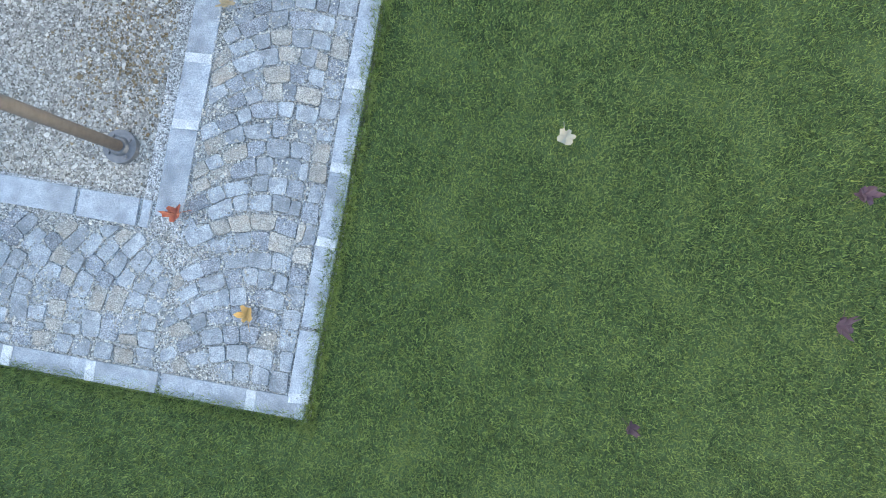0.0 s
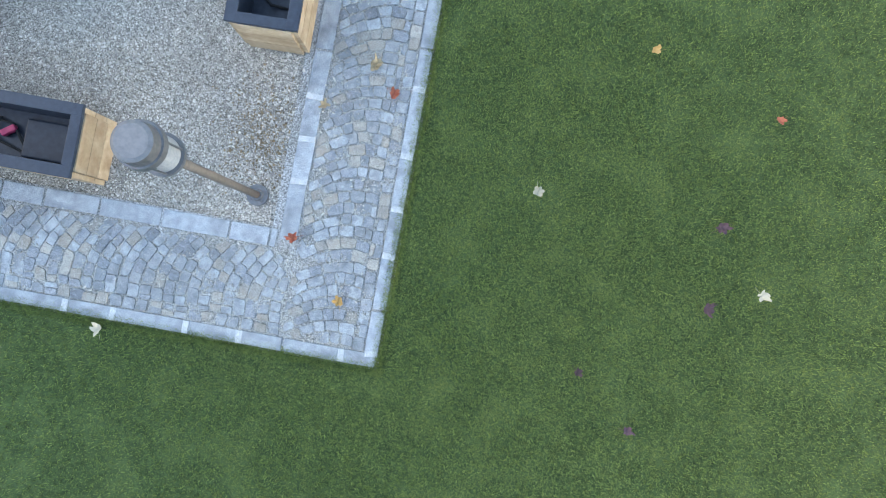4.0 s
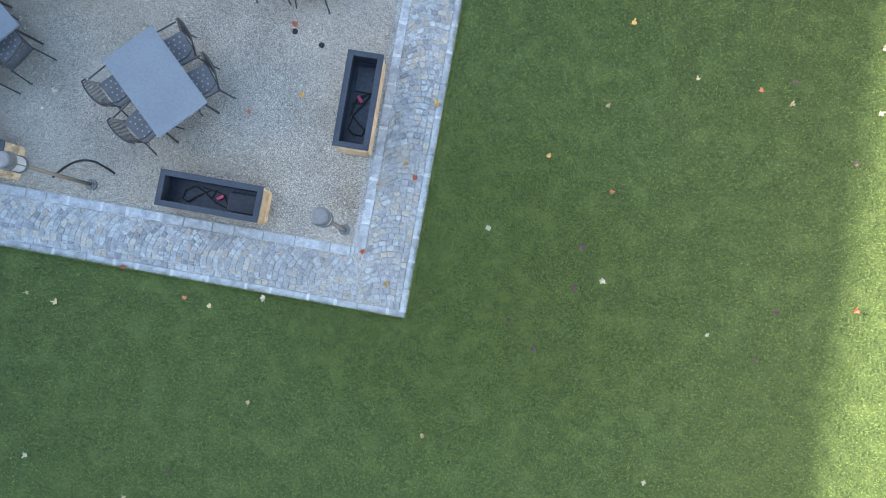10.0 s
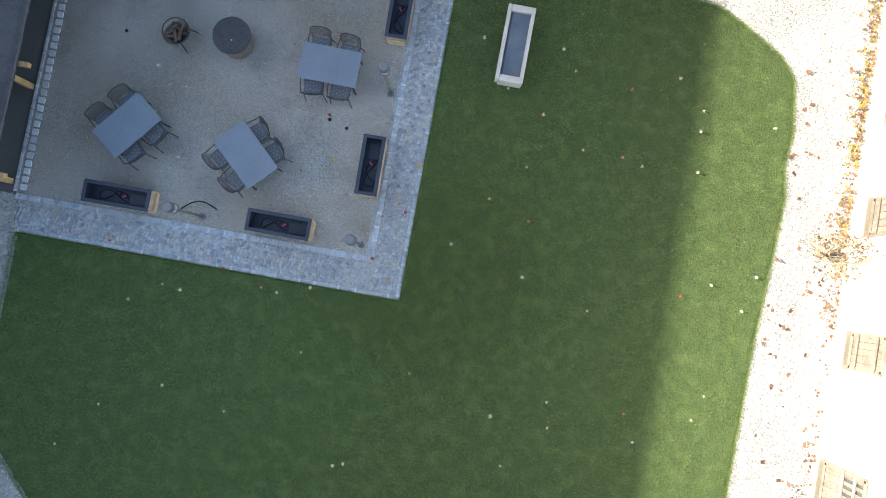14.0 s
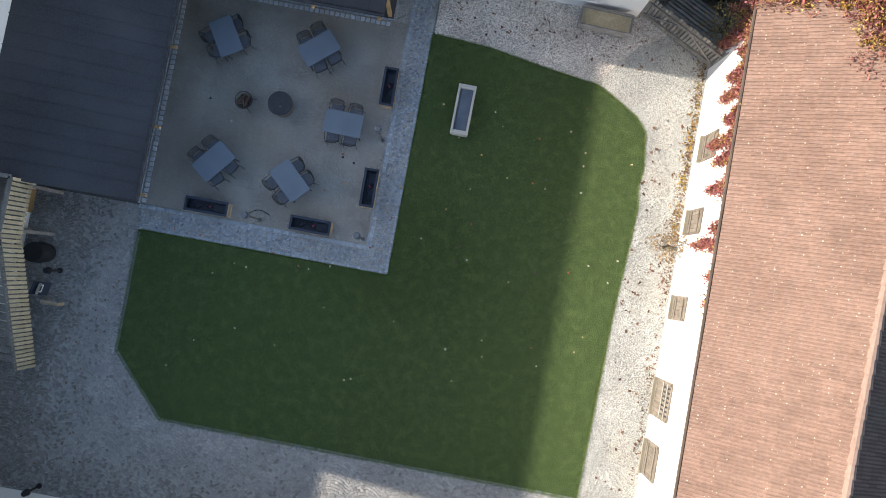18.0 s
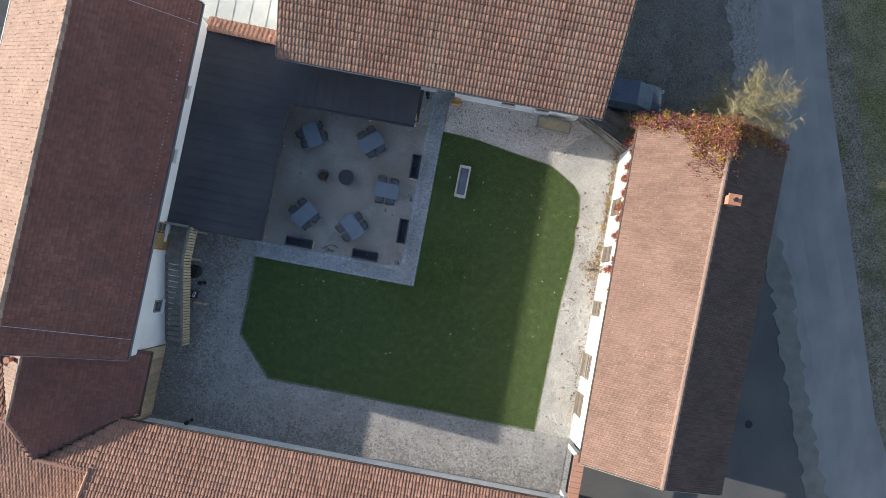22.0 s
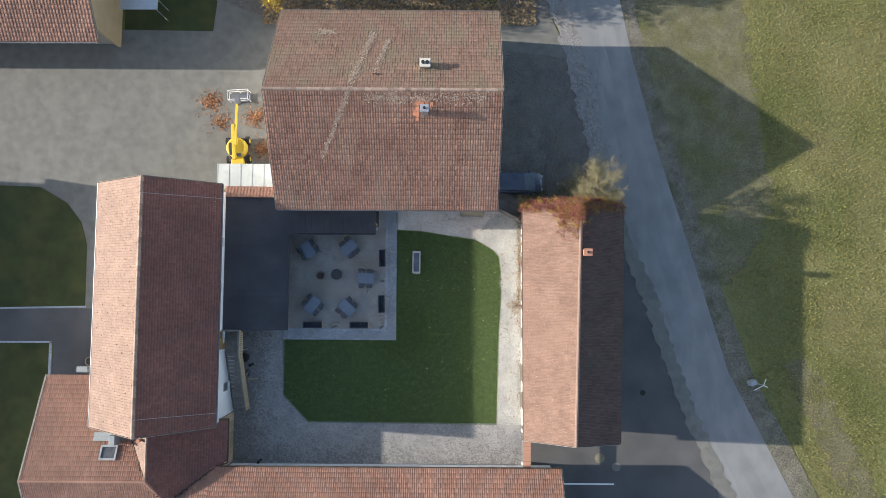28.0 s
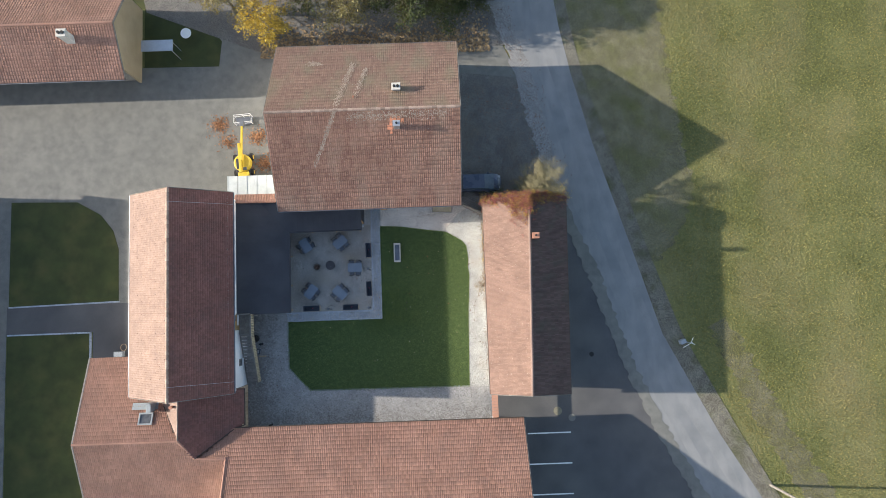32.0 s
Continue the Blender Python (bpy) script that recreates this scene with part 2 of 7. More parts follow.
# darker copy of the pink tile, with the far slope's shade mixed in
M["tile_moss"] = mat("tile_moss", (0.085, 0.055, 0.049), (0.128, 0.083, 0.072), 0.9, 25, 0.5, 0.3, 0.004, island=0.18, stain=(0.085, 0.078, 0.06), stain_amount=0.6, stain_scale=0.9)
M["stubble"] = pebble_mat("stubble", (0.10, 0.096, 0.055), (0.165, 0.152, 0.095), 24, 0.01, stain=(0.095, 0.10, 0.032), stain_amount=0.9, stain_scale=0.35)
M["pale_slat"] = mat("pale_slat", (0.42, 0.34, 0.21), (0.54, 0.45, 0.30), 0.75, 14, 3, 0.2, rnd=0.14)
M["brown_grit"] = mat("brown_grit", (0.15, 0.112, 0.07), (0.25, 0.195, 0.125), 0.9, 20, 2, 0.2, island=0.4)
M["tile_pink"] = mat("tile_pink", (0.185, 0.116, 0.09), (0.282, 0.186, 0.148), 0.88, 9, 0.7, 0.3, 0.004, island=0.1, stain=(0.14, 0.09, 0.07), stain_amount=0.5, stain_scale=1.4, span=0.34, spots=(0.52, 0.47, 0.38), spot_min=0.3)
M["gutter_dark"] = mat("gutter_dark", (0.045, 0.034, 0.028), (0.08, 0.06, 0.048), 0.6, 20, 2, 0.1)
M["shutter"] = mat("shutter", (0.105, 0.09, 0.074), (0.185, 0.16, 0.133), 0.85, 18, 3, 0.3, rnd=0.16)
M["cream_stone"] = mat("cream_stone", (0.20, 0.18, 0.14), (0.28, 0.255, 0.20), 0.9, 30, 2, 0.2)
# lit-side copy of the same tile, toned for the sunny west slopes
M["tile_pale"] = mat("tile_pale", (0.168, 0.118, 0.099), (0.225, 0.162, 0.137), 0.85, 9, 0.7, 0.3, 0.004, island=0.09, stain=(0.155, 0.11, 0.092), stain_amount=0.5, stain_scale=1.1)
M["ridge_pale"] = mat("ridge_pale", (0.26, 0.185, 0.145), (0.37, 0.28, 0.225), 0.9, 20, 2, 0.3, rnd=0.25)
M["road_worn"] = mat("road_worn", (0.165, 0.171, 0.172), (0.23, 0.235, 0.232), 0.9, 20, 0.5, 0.4, 0.006, stain=(0.245, 0.245, 0.24), stain_amount=0.6, stain_scale=0.3, streak=(16, 3.0))
M["road_edge"] = pebble_mat("road_edge", (0.18, 0.18, 0.175), (0.27, 0.265, 0.255), 30, 0.006, stain=(0.13, 0.125, 0.115), stain_amount=0.6, stain_scale=0.8)
M["sandy_gravel"] = pebble_mat("sandy_gravel", (0.46, 0.42, 0.37), (0.60, 0.555, 0.50), 34, 0.015, stain=(0.32, 0.28, 0.235), stain_amount=0.5, stain_scale=0.6)
M["tile_old"] = mat("tile_old", (0.225, 0.12, 0.087), (0.36, 0.204, 0.148), 0.9, 6, 0.5, 0.4, 0.005, island=0.13, stain=(0.36, 0.29, 0.22), stain_amount=0.35, stain_scale=0.16, streak=(0, 3.5), spots=(0.46, 0.42, 0.37), span=0.3)
M["tile_lichen"] = mat("tile_lichen", (0.185, 0.112, 0.086), (0.262, 0.168, 0.13), 0.9, 6, 0.5, 0.4, 0.005, island=0.1, stain=(0.2, 0.178, 0.122), stain_amount=0.75, stain_scale=0.35, streak=(0, 1.6), spots=(0.46, 0.44, 0.38), span=0.3)
M["roof_under"] = mat("roof_under", (0.12, 0.07, 0.05), (0.18, 0.10, 0.07), 0.9, 20, 1)
M["black_roof"] = mat("black_roof", (0.037, 0.038, 0.044), (0.06, 0.062, 0.07), 0.7, 20, 0.35, 0.15, stain=(0.085, 0.085, 0.09), stain_amount=0.4, stain_scale=0.5)
M["timber"] = mat("timber", (0.36, 0.22, 0.10), (0.52, 0.34, 0.17), 0.75, 14, 3, 0.3, rnd=0.2)
M["timber_grey"] = mat("timber_grey", (0.16, 0.145, 0.13), (0.27, 0.25, 0.22), 0.85, 16, 3, 0.4, rnd=0.2)
M["tread_wood"] = mat("tread_wood", (0.22, 0.205, 0.19), (0.33, 0.315, 0.295), 0.85, 16, 3, 0.4, rnd=0.12)
M["larch"] = mat("larch", (0.37, 0.285, 0.19), (0.50, 0.40, 0.285), 0.7, 18, 4, 0.3, rnd=0.24, stain=(0.235, 0.155, 0.09), stain_amount=0.75, stain_scale=7, streak=(0, 0.25))
M["liner"] = mat("liner", (0.02, 0.026, 0.039), (0.04, 0.05, 0.07), 0.4, 20, 2, 0.2)
M["planter_rim"] = mat("planter_rim", (0.024, 0.034, 0.052), (0.037, 0.05, 0.073), 0.45, 30, 2, 0.1)
M["lamp_metal"] = mat("lamp_metal", (0.125, 0.135, 0.15), (0.175, 0.185, 0.20), 0.5, 40, 3, 0.1, metal=0.5)
M["lamp_pole"] = mat("lamp_pole", (0.135, 0.115, 0.10), (0.185, 0.16, 0.14), 0.6, 40, 3, 0.1, metal=0.2)
M["table_top"] = mat("table_top", (0.125, 0.158, 0.20), (0.155, 0.19, 0.23), 0.55, 25, 1.5, 0.05)
M["chair_metal"] = mat("chair_metal", (0.035, 0.038, 0.045), (0.06, 0.064, 0.07), 0.45, 40, 4, 0.1, metal=0.3)
M["cushion"] = mat("cushion", (0.095, 0.106, 0.128), (0.135, 0.15, 0.174), 0.9, 200, 8, 0.3)
M["stone"] = mat("stone", (0.42, 0.40, 0.36), (0.56, 0.54, 0.49), 0.9, 50, 2, 0.4, 0.006)
M["water"] = mat("water", (0.10, 0.12, 0.15), (0.14, 0.16, 0.19), 0.08, 3, 1, 0.1, spec=0.5)
M["steel"] = mat("steel", (0.40, 0.42, 0.44), (0.5, 0.52, 0.54), 0.45, 30, 2, 0.1, metal=0.7)
M["white_metal"] = mat("white_metal", (0.40, 0.43, 0.42), (0.52, 0.55, 0.53), 0.6, 20, 0.8, 0.1, stain=(0.33, 0.35, 0.34), stain_amount=0.5, stain_scale=1.5)
M["yellow"] = mat("yellow", (0.50, 0.35, 0.035), (0.60, 0.43, 0.06), 0.5, 20, 2, 0.05)
M["rubber"] = mat("rubber", (0.015, 0.015, 0.016), (0.03, 0.03, 0.03), 0.8, 30, 3, 0.2)
M["car_paint"] = mat("car_paint", (0.05, 0.066, 0.10), (0.066, 0.084, 0.125), 0.3, 5, 1, 0, spec=0.6)
M["glass"] = mat("glass", (0.07, 0.095, 0.12), (0.10, 0.125, 0.15), 0.2, 4, 1, 0, spec=0.35)
M["pane"] = mat("pane", (0.05, 0.055, 0.06), (0.09, 0.09, 0.095), 0.12, 4, 1, 0, spec=0.7)
M["frame_wood"] = mat("frame_wood", (0.24, 0.15, 0.06), (0.34, 0.22, 0.10), 0.7, 14, 3, 0.2)
M["white_paint"] = mat("white_paint", (0.72, 0.72, 0.70), (0.8, 0.8, 0.78), 0.7, 20, 1, 0.1)
M["bark"] = mat("bark", (0.10, 0.085, 0.06), (0.2, 0.17, 0.12), 0.95, 12, 2, 0.6, 0.01)
M["leaf_tan"] = mat("leaf_tan", (0.40, 0.31, 0.19), (0.55, 0.45, 0.30), 0.8, 30, 4, 0.1, rnd=0.25)
M["leaf_red"] = mat("leaf_red", (0.36, 0.09, 0.06), (0.48, 0.17, 0.10), 0.8, 30, 4, 0.1, rnd=0.25)
M["leaf_plum"] = mat("leaf_plum", (0.075, 0.042, 0.06), (0.15, 0.09, 0.11), 0.6, 30, 4, 0.1, rnd=0.25)
M["leaf_gold"] = mat("leaf_gold", (0.52, 0.30, 0.10), (0.62, 0.42, 0.18), 0.8, 30, 4, 0.1, rnd=0.25)
M["leaf_pale"] = mat("leaf_pale", (0.44, 0.41, 0.32), (0.56, 0.52, 0.42), 0.8, 30, 4, 0.1, rnd=0.15)
M["vine"] = mat("vine", (0.15, 0.046, 0.054), (0.28, 0.105, 0.1), 0.75, 3, 1.2, 0, island=0.6, stain=(0.21, 0.115, 0.06), stain_amount=0.6, stain_scale=1.3, through_light=0.12)
M["vine_gold"] = mat("vine_gold", (0.26, 0.165, 0.035), (0.40, 0.28, 0.08), 0.75, 3, 1.2, 0, island=0.5, stain=(0.12, 0.12, 0.035), stain_amount=0.6, stain_scale=1.1, through_light=0.15)
M["yellow_leaf"] = mat("yellow_leaf", (0.22, 0.18, 0.03), (0.38, 0.31, 0.06), 0.75, 3, 0.8, 0, island=0.4, through_light=0.2)
M["olive_leaf"] = mat("olive_leaf", (0.105, 0.102, 0.042), (0.21, 0.195, 0.085), 0.8, 3, 0.8, 0, island=0.45, through_light=0.15)
M["twig_leaf"] = mat("twig_leaf", (0.28, 0.23, 0.11), (0.42, 0.37, 0.19), 0.8, 3, 0.8, 0, island=0.4, through_light=0.35)
M["twig_pale"] = mat("twig_pale", (0.165, 0.145, 0.08), (0.255, 0.23, 0.135), 0.85, 3, 0.8, 0)
M["green_leaf"] = mat("green_leaf", (0.03, 0.05, 0.018), (0.07, 0.092, 0.03), 0.8, 3, 0.8, 0, island=0.4, stain=(0.13, 0.115, 0.045), stain_amount=0.5, stain_scale=0.5, through_light=0.15)
M["leaf_rust"] = mat("leaf_rust", (0.20, 0.095, 0.05), (0.33, 0.17, 0.085), 0.85, 3, 0.8, 0, island=0.4)
M["bank_leaf"] = mat("bank_leaf", (0.17, 0.115, 0.065), (0.31, 0.225, 0.125), 0.85, 3, 0.8, 0, island=0.45)
M["litter"] = mat("litter", (0.095, 0.055, 0.038), (0.19, 0.105, 0.065), 0.85, 3, 0.8, 0, island=0.45)
M["sheet"] = mat("sheet", (0.225, 0.255, 0.265), (0.30, 0.33, 0.34), 0.55, 20, 1.5, 0.1, metal=0.2)
M["manhole_stone"] = mat("manhole_stone", (0.16, 0.145, 0.10), (0.24, 0.22, 0.16), 0.9, 30, 3, 0.3)
M["new_tile"] = mat("new_tile", (0.42, 0.17, 0.10), (0.52, 0.23, 0.14), 0.85, 20, 3, 0.2)
M["lichen"] = mat("lichen", (0.28, 0.215, 0.17), (0.40, 0.335, 0.275), 0.95, 12, 2, 0.3, island=0.2)
M["brick_red"] = mat("brick_red", (0.32, 0.15, 0.10), (0.44, 0.22, 0.15), 0.9, 25, 2, 0.3)


# ================= mesh helpers =================
def box(bm, x0, x1, y0, y1, z0, z1, bevel=0.0, turn=None):
    made = bmesh.ops.create_cube(bm, size=1.0)["verts"]
    bmesh.ops.scale(bm, vec=(x1 - x0, y1 - y0, z1 - z0), verts=made)
    bmesh.ops.translate(bm, vec=((x0 + x1) / 2, (y0 + y1) / 2, (z0 + z1) / 2), verts=made)
    if bevel:
        edges = {e for v in made for e in v.link_edges}
        made = list({v for f in bmesh.ops.bevel(bm, geom=list(edges), offset=bevel, segments=2, affect="EDGES", profile=0.6)["faces"] for v in f.verts} | {v for v in made if v.is_valid})
    if turn is not None:
        bmesh.ops.transform(bm, matrix=turn, verts=made)
    return made


def tube(bm, a, b, r0, r1=None, seg=10):
    a, b = Vector(a), Vector(b)
    d = b - a
    m = Matrix.Translation((a + b) / 2) @ d.to_track_quat("Z", "Y").to_matrix().to_4x4()
    return bmesh.ops.create_cone(bm, cap_ends=True, segments=seg, radius1=r0, radius2=r0 if r1 is None else r1, depth=d.length, matrix=m)["verts"]


def pipe(bm, points, r, seg=8):
    """One bent tube swept through the points; a closed ring where the ends meet."""
    pts = [Vector(p) for p in points]
    closed = (pts[0] - pts[-1]).length < 1e-6
    if closed:
        pts = pts[:-1]
    n = len(pts)
    rings = []
    side = None
    for k, p in enumerate(pts):
        a = pts[k - 1] if k or closed else p
        b = pts[(k + 1) % n] if k < n - 1 or closed else p
        d = (b - a).normalized()
        if side is None:
            side = d.orthogonal().normalized()
        side = (side - d * side.dot(d)).normalized()
        other = d.cross(side)
        rings.append([bm.verts.new(p + (side * math.cos(t * math.tau / seg) + other * math.sin(t * math.tau / seg)) * r) for t in range(seg)])
    for k in range(n if closed else n - 1):
        a, b = rings[k], rings[(k + 1) % n]
        for t in range(seg):
            bm.faces.new((a[t], a[(t + 1) % seg], b[(t + 1) % seg], b[t]))
    if not closed:
        bm.faces.new(rings[0][::-1]); bm.faces.new(rings[-1])


def disc(bm, c, r, h, seg=24, r2=None):
    return bmesh.ops.create_cone(bm, cap_ends=True, segments=seg, radius1=r, radius2=r if r2 is None else r2, depth=h, matrix=Matrix.Translation((c[0], c[1], c[2] + h / 2)))["verts"]


def prism(bm, pts, z0, z1):
    low = [bm.verts.new((x, y, z0)) for x, y in pts]
    top = [bm.verts.new((x, y, z1)) for x, y in pts]
    n = len(pts)
    bm.faces.new(top); bm.faces.new(low[::-1])
    for i in range(n):
        bm.faces.new((low[i], low[(i + 1) % n], top[(i + 1) % n], top[i]))


def mesh_of(bm, name, material):
    bmesh.ops.recalc_face_normals(bm, faces=bm.faces)
    me = bpy.data.meshes.new(name)
    bm.to_mesh(me)
    bm.free()
    if material:
        me.materials.append(M[material])
    return me


def thing(name, label, category, group="", kind="", at=None):
    ob = new(name)
    ob.empty_display_size = 0.1
    if at is not None:
        ob.matrix_world = at
    return tagged(ob, label, category, group, kind)


def part(name, bm, material, parent, label="", kind="", smooth=False):
    ob = new(name, mesh_of(bm, name, material))
    ob.parent = parent
    if smooth:
        ob.data.shade_smooth()
    return tagged(ob, label, kind=kind)


def solid(name, bm, material, label, category, group="", kind="structure"):
    return tagged(new(name, mesh_of(bm, name, material)), label, category, group, kind)


def raw(name, verts, faces, material, parent=None, label="", category="", kind="stuff", flat=True):
    me = bpy.data.meshes.new(name)
    verts = np.asarray(verts, dtype=np.float32)
    faces = np.asarray(faces, dtype=np.int32)
    k = faces.shape[1]
    me.vertices.add(len(verts)); me.vertices.foreach_set("co", verts.ravel())
    me.loops.add(faces.size); me.loops.foreach_set("vertex_index", faces.ravel())
    me.polygons.add(len(faces))
    me.polygons.foreach_set("loop_start", np.arange(0, faces.size, k, dtype=np.int32))
    me.update(calc_edges=True)
    if flat:
        me.shade_flat()
    me.materials.append(M[material])
    ob = new(name, me)
    ob.parent = parent
    return tagged(ob, label, category, kind=kind)


def slab(name, pts, z0, z1, material, label, category):
    bm = bmesh.new()
    prism(bm, pts, z0, z1)
    return solid(name, bm, material, label, category)


def inside(x, y, poly):
    """Which of the points lie in the polygon."""
    hit = np.zeros(np.shape(x), bool)
    for (x0, y0), (x1, y1) in zip(poly, poly[1:] + poly[:1]):
        cross = ((y0 > y) != (y1 > y)) & (x < (x1 - x0) * (y - y0) / ((y1 - y0) or 1e-9) + x0)
        hit ^= cross
    return hit


# ================= ground and large structure =================
rng = np.random.default_rng(7)
R = random.Random(11)
LAWN = [(0.02, -0.02), (0.02, 9.42), (0.56, 9.41), (2.32, 9.29), (4.37, 8.95), (5.51, 8.79), (6.55, 8.66), (7.2, 8.34), (8.31, 7.67), (8.72, 7.15), (8.89, 5.79),
        (8.80, 4.97), (8.93, 4.2), (8.87, 3.07), (8.76, 1.33), (8.70, 0.23), (8.52, -7.0), (-7.4, -6.88), (-9.5, -4.65), (-9.56, -0.02)]
bm = bmesh.new()
prism(bm, [(-1500, -1500), (1500, -1500), (1500, 1500), (-1500, 1500)], -0.6, -0.12)
solid("ground", bm, "meadow", "wide meadow of short green and straw-coloured grass", "ground")
slab("yard_north", [(-60, 12.9), (-14, 12.9), (-9.5, 11), (14, 10.5), (15, 24.8), (12.6, 29.9), (9, 29.2), (-9, 28.2), (-11, 31), (-21, 33.5), (-24.2, 27), (-60, 27)], -0.4, -0.085, "asphalt", "worn grey asphalt yard with pale patches", "yard")
slab("garden_path", [(-34, -0.3), (-22, -0.3), (-22, 2.55), (-60, 2.35), (-60, -0.3)], -0.4, -0.09, "asphalt_dark", "dark asphalt garden path", "path")
slab("garden_path", [(-38.1, 2.4), (-22, 2.4), (-22, 13), (-38.1, 13.3)], -0.4, -0.094, "asphalt", "grey asphalt strip along the house", "path")
slab("garden_path", [(-29.3, -4), (-22, -4), (-22, -0.2), (-29.3, -0.2)], -0.4, -0.097, "asphalt_dark", "dark asphalt beside the garden", "path")
slab("garden_path", [(-39.6, -40), (-38, -40), (-38, 13), (-39.6, 13)], -0.4, -0.082, "asphalt", "pale path along the garden lawns", "path")
slab("garden_lawn", [(-37.75, 13.2), (-31, 13.0), (-28.6, 11.6), (-27.3, 9.9), (-26.75, 8.0), (-26.7, 2.75), (-37.8, 2.5)], -0.4, -0.05, "garden_grass", "mown garden lawn with a rounded corner", "lawn")
slab("garden_lawn", [(-37.9, -0.45), (-29.5, -0.45), (-29.6, -3.2), (-29.6, -40), (-37.9, -40)], -0.4, -0.05, "garden_grass", "mown dark green garden lawn", "lawn")
for pts in ([(-37.8, 2.35), (-26.6, 2.6), (-26.6, 2.75), (-37.8, 2.5)], [(-37.9, -0.45), (-29.4, -0.42), (-29.4, -0.27), (-37.9, -0.3)], [(-29.6, -3.2), (-29.4, -3.2), (-29.4, -0.3), (-29.6, -0.3)]):
    slab("kerb", pts, -0.4, -0.02, "edging", "pale concrete lawn kerb", "kerb")
slab("forecourt", [(11, -40), (41, -40), (30.5, -15), (27.9, -12), (24.9, -5.4), (21.7, 4.1), (18.8, 11.2), (11, 11.2)], -0.4, -0.088, "asphalt_dark", "dark asphalt forecourt", "forecourt")
slab("bare_yard", [(8, 10.9), (18.7, 11.2), (17.6, 14.8), (15.2, 24.6), (8, 25.5)], -0.4, -0.075, "dirt", "bare earth and gravel parking place strewn with leaves", "yard")
slab("road", [(48, -40), (37.0, -18.7), (33.4, -12.6), (28.3, -2.5), (25.6, 6.6), (22.3, 17.3), (20.4, 24.9), (19.4, 30), (16, 55), (9.5, 55), (12.3, 32), (14.9, 24.8), (17.4, 14.8), (21.6, 4.1), (24.7, -5.4), (27.9, -12.4), (31.2, -18.6), (42, -40)], -0.4, -0.068, "road", "narrow grey asphalt lane with pale worn tracks", "road")
for off0, off1 in ((0.22, 0.40), (0.62, 0.82)):
    west = [(9.5, 55), (12.3, 32), (14.9, 24.8), (17.4, 14.8), (21.6, 4.1), (24.7, -5.4), (28.0, -12.6), (42, -40)]
    east = [(16, 55), (19.1, 32), (20.4, 24.9), (22.6, 16.5), (25.9, 5.2), (29.2, -4.2), (33.5, -12.6), (48, -40)]
    line_a = [(a[0] + (b[0] - a[0]) * off0, a[1] + (b[1] - a[1]) * off0) for a, b in zip(west, east)]
    line_b = [(a[0] + (b[0] - a[0]) * off1, a[1] + (b[1] - a[1]) * off1) for a, b in zip(west, east)]
    slab("road_wear", [p for n in range(7) for p in (line_a[n], tuple(0.5 * (u + w) + 0.12 * (-1) ** n for u, w in zip(line_a[n], line_a[n + 1])))] + [line_a[7]] + line_b[::-1], -0.2, -0.062, "road_worn", "pale wheel track worn into the lane", "road wear")
slab("verge", [(50.5, -40), (35.4, -12.4), (30.3, -2.5), (27.2, 6.6), (23.9, 17.3), (21.6, 24.9), (20.6, 30), (17.4, 55), (15.8, 55), (19.2, 30), (20.2, 24.9), (22.1, 17.3), (25.4, 6.6), (28.1, -2.5), (32.8, -12.4), (47.8, -40)], -0.4, -0.08, "verge", "stony grass verge beside the lane", "verge")
def ragged(edge, sway, step=0.35):
    """A line through the points with an uneven, frayed course."""
    rr = random.Random(len(edge) * 7 + int(sway * 10))
    out = []
    for (x0, y0), (x1, y1) in zip(edge, edge[1:]):
        n = max(1, int(math.hypot(x1 - x0, y1 - y0) / step))
        out += [(x0 + (x1 - x0) * k / n + rr.uniform(-sway, sway), y0 + (y1 - y0) * k / n) for k in range(n)]
    return out + [edge[-1]]


slab("verge", ragged([(23.0, 0.5 + 3), (25.5, 6.6), (23.0, 17.3), (20.8, 24.9), (19.8, 30), (18.5, 40)], 0.05) + ragged([(28.5, 40), (29.9, 32.5), (31.3, 20.5), (32.6, 12.0), (31.0, 8.2), (28.4, 5.0), (26.5, 3.6)], 0.45),
     -0.4, -0.10, "stubble", "rough stony stubble strip between lane and meadow", "verge")
slab("verge", ragged([(33, -2), (37, -11), (43, -22)], 0.4) + ragged([(46, -22), (39.5, -10), (35, -1)], 0.5), -0.4, -0.102, "stubble", "worn stony track in the meadow", "verge")
slab("road_edge", ragged([(12.0, 33), (14.4, 25.5), (15.8, 19.5), (16.9, 14.9), (18.0, 12.2)], 0.25) + ragged([(18.6, 12.4), (18.3, 14.9), (17.6, 19.5), (16.2, 25.5), (13.8, 33)], 0.18), -0.4, -0.058, "road_edge", "pale gravel edge of the lane", "road edge")
slab("road_edge", ragged([(18.1, 11.0), (20.9, 4.1), (24.1, -5.4), (27.2, -12.4), (30.4, -18.6), (40.8, -39)], 0.2) + ragged([(42.7, -39), (31.9, -18.6), (28.5, -12.4), (25.3, -5.4), (22.2, 4.1), (19.4, 11.0)], 0.22), -0.4, -0.057, "asphalt", "worn dusty seam between forecourt and lane", "road edge")
slab("leaf_bank", [(-10, 27.4), (13.7, 28.2), (12.8, 31), (12, 60), (-30, 60), (-24, 33)], -0.4, -0.06, "dirt", "earth bank covered in brown leaves below the trees", "bank")
slab("garden_lawn", [(-24.2, 27.0), (-16.4, 26.9), (-16.1, 29.6), (-16.6, 30.3), (-13, 42), (-34, 42), (-34, 33.4), (-24.2, 33.4)], -0.4, -0.075, "garden_grass", "dark shaded grass beside the bank", "lawn")
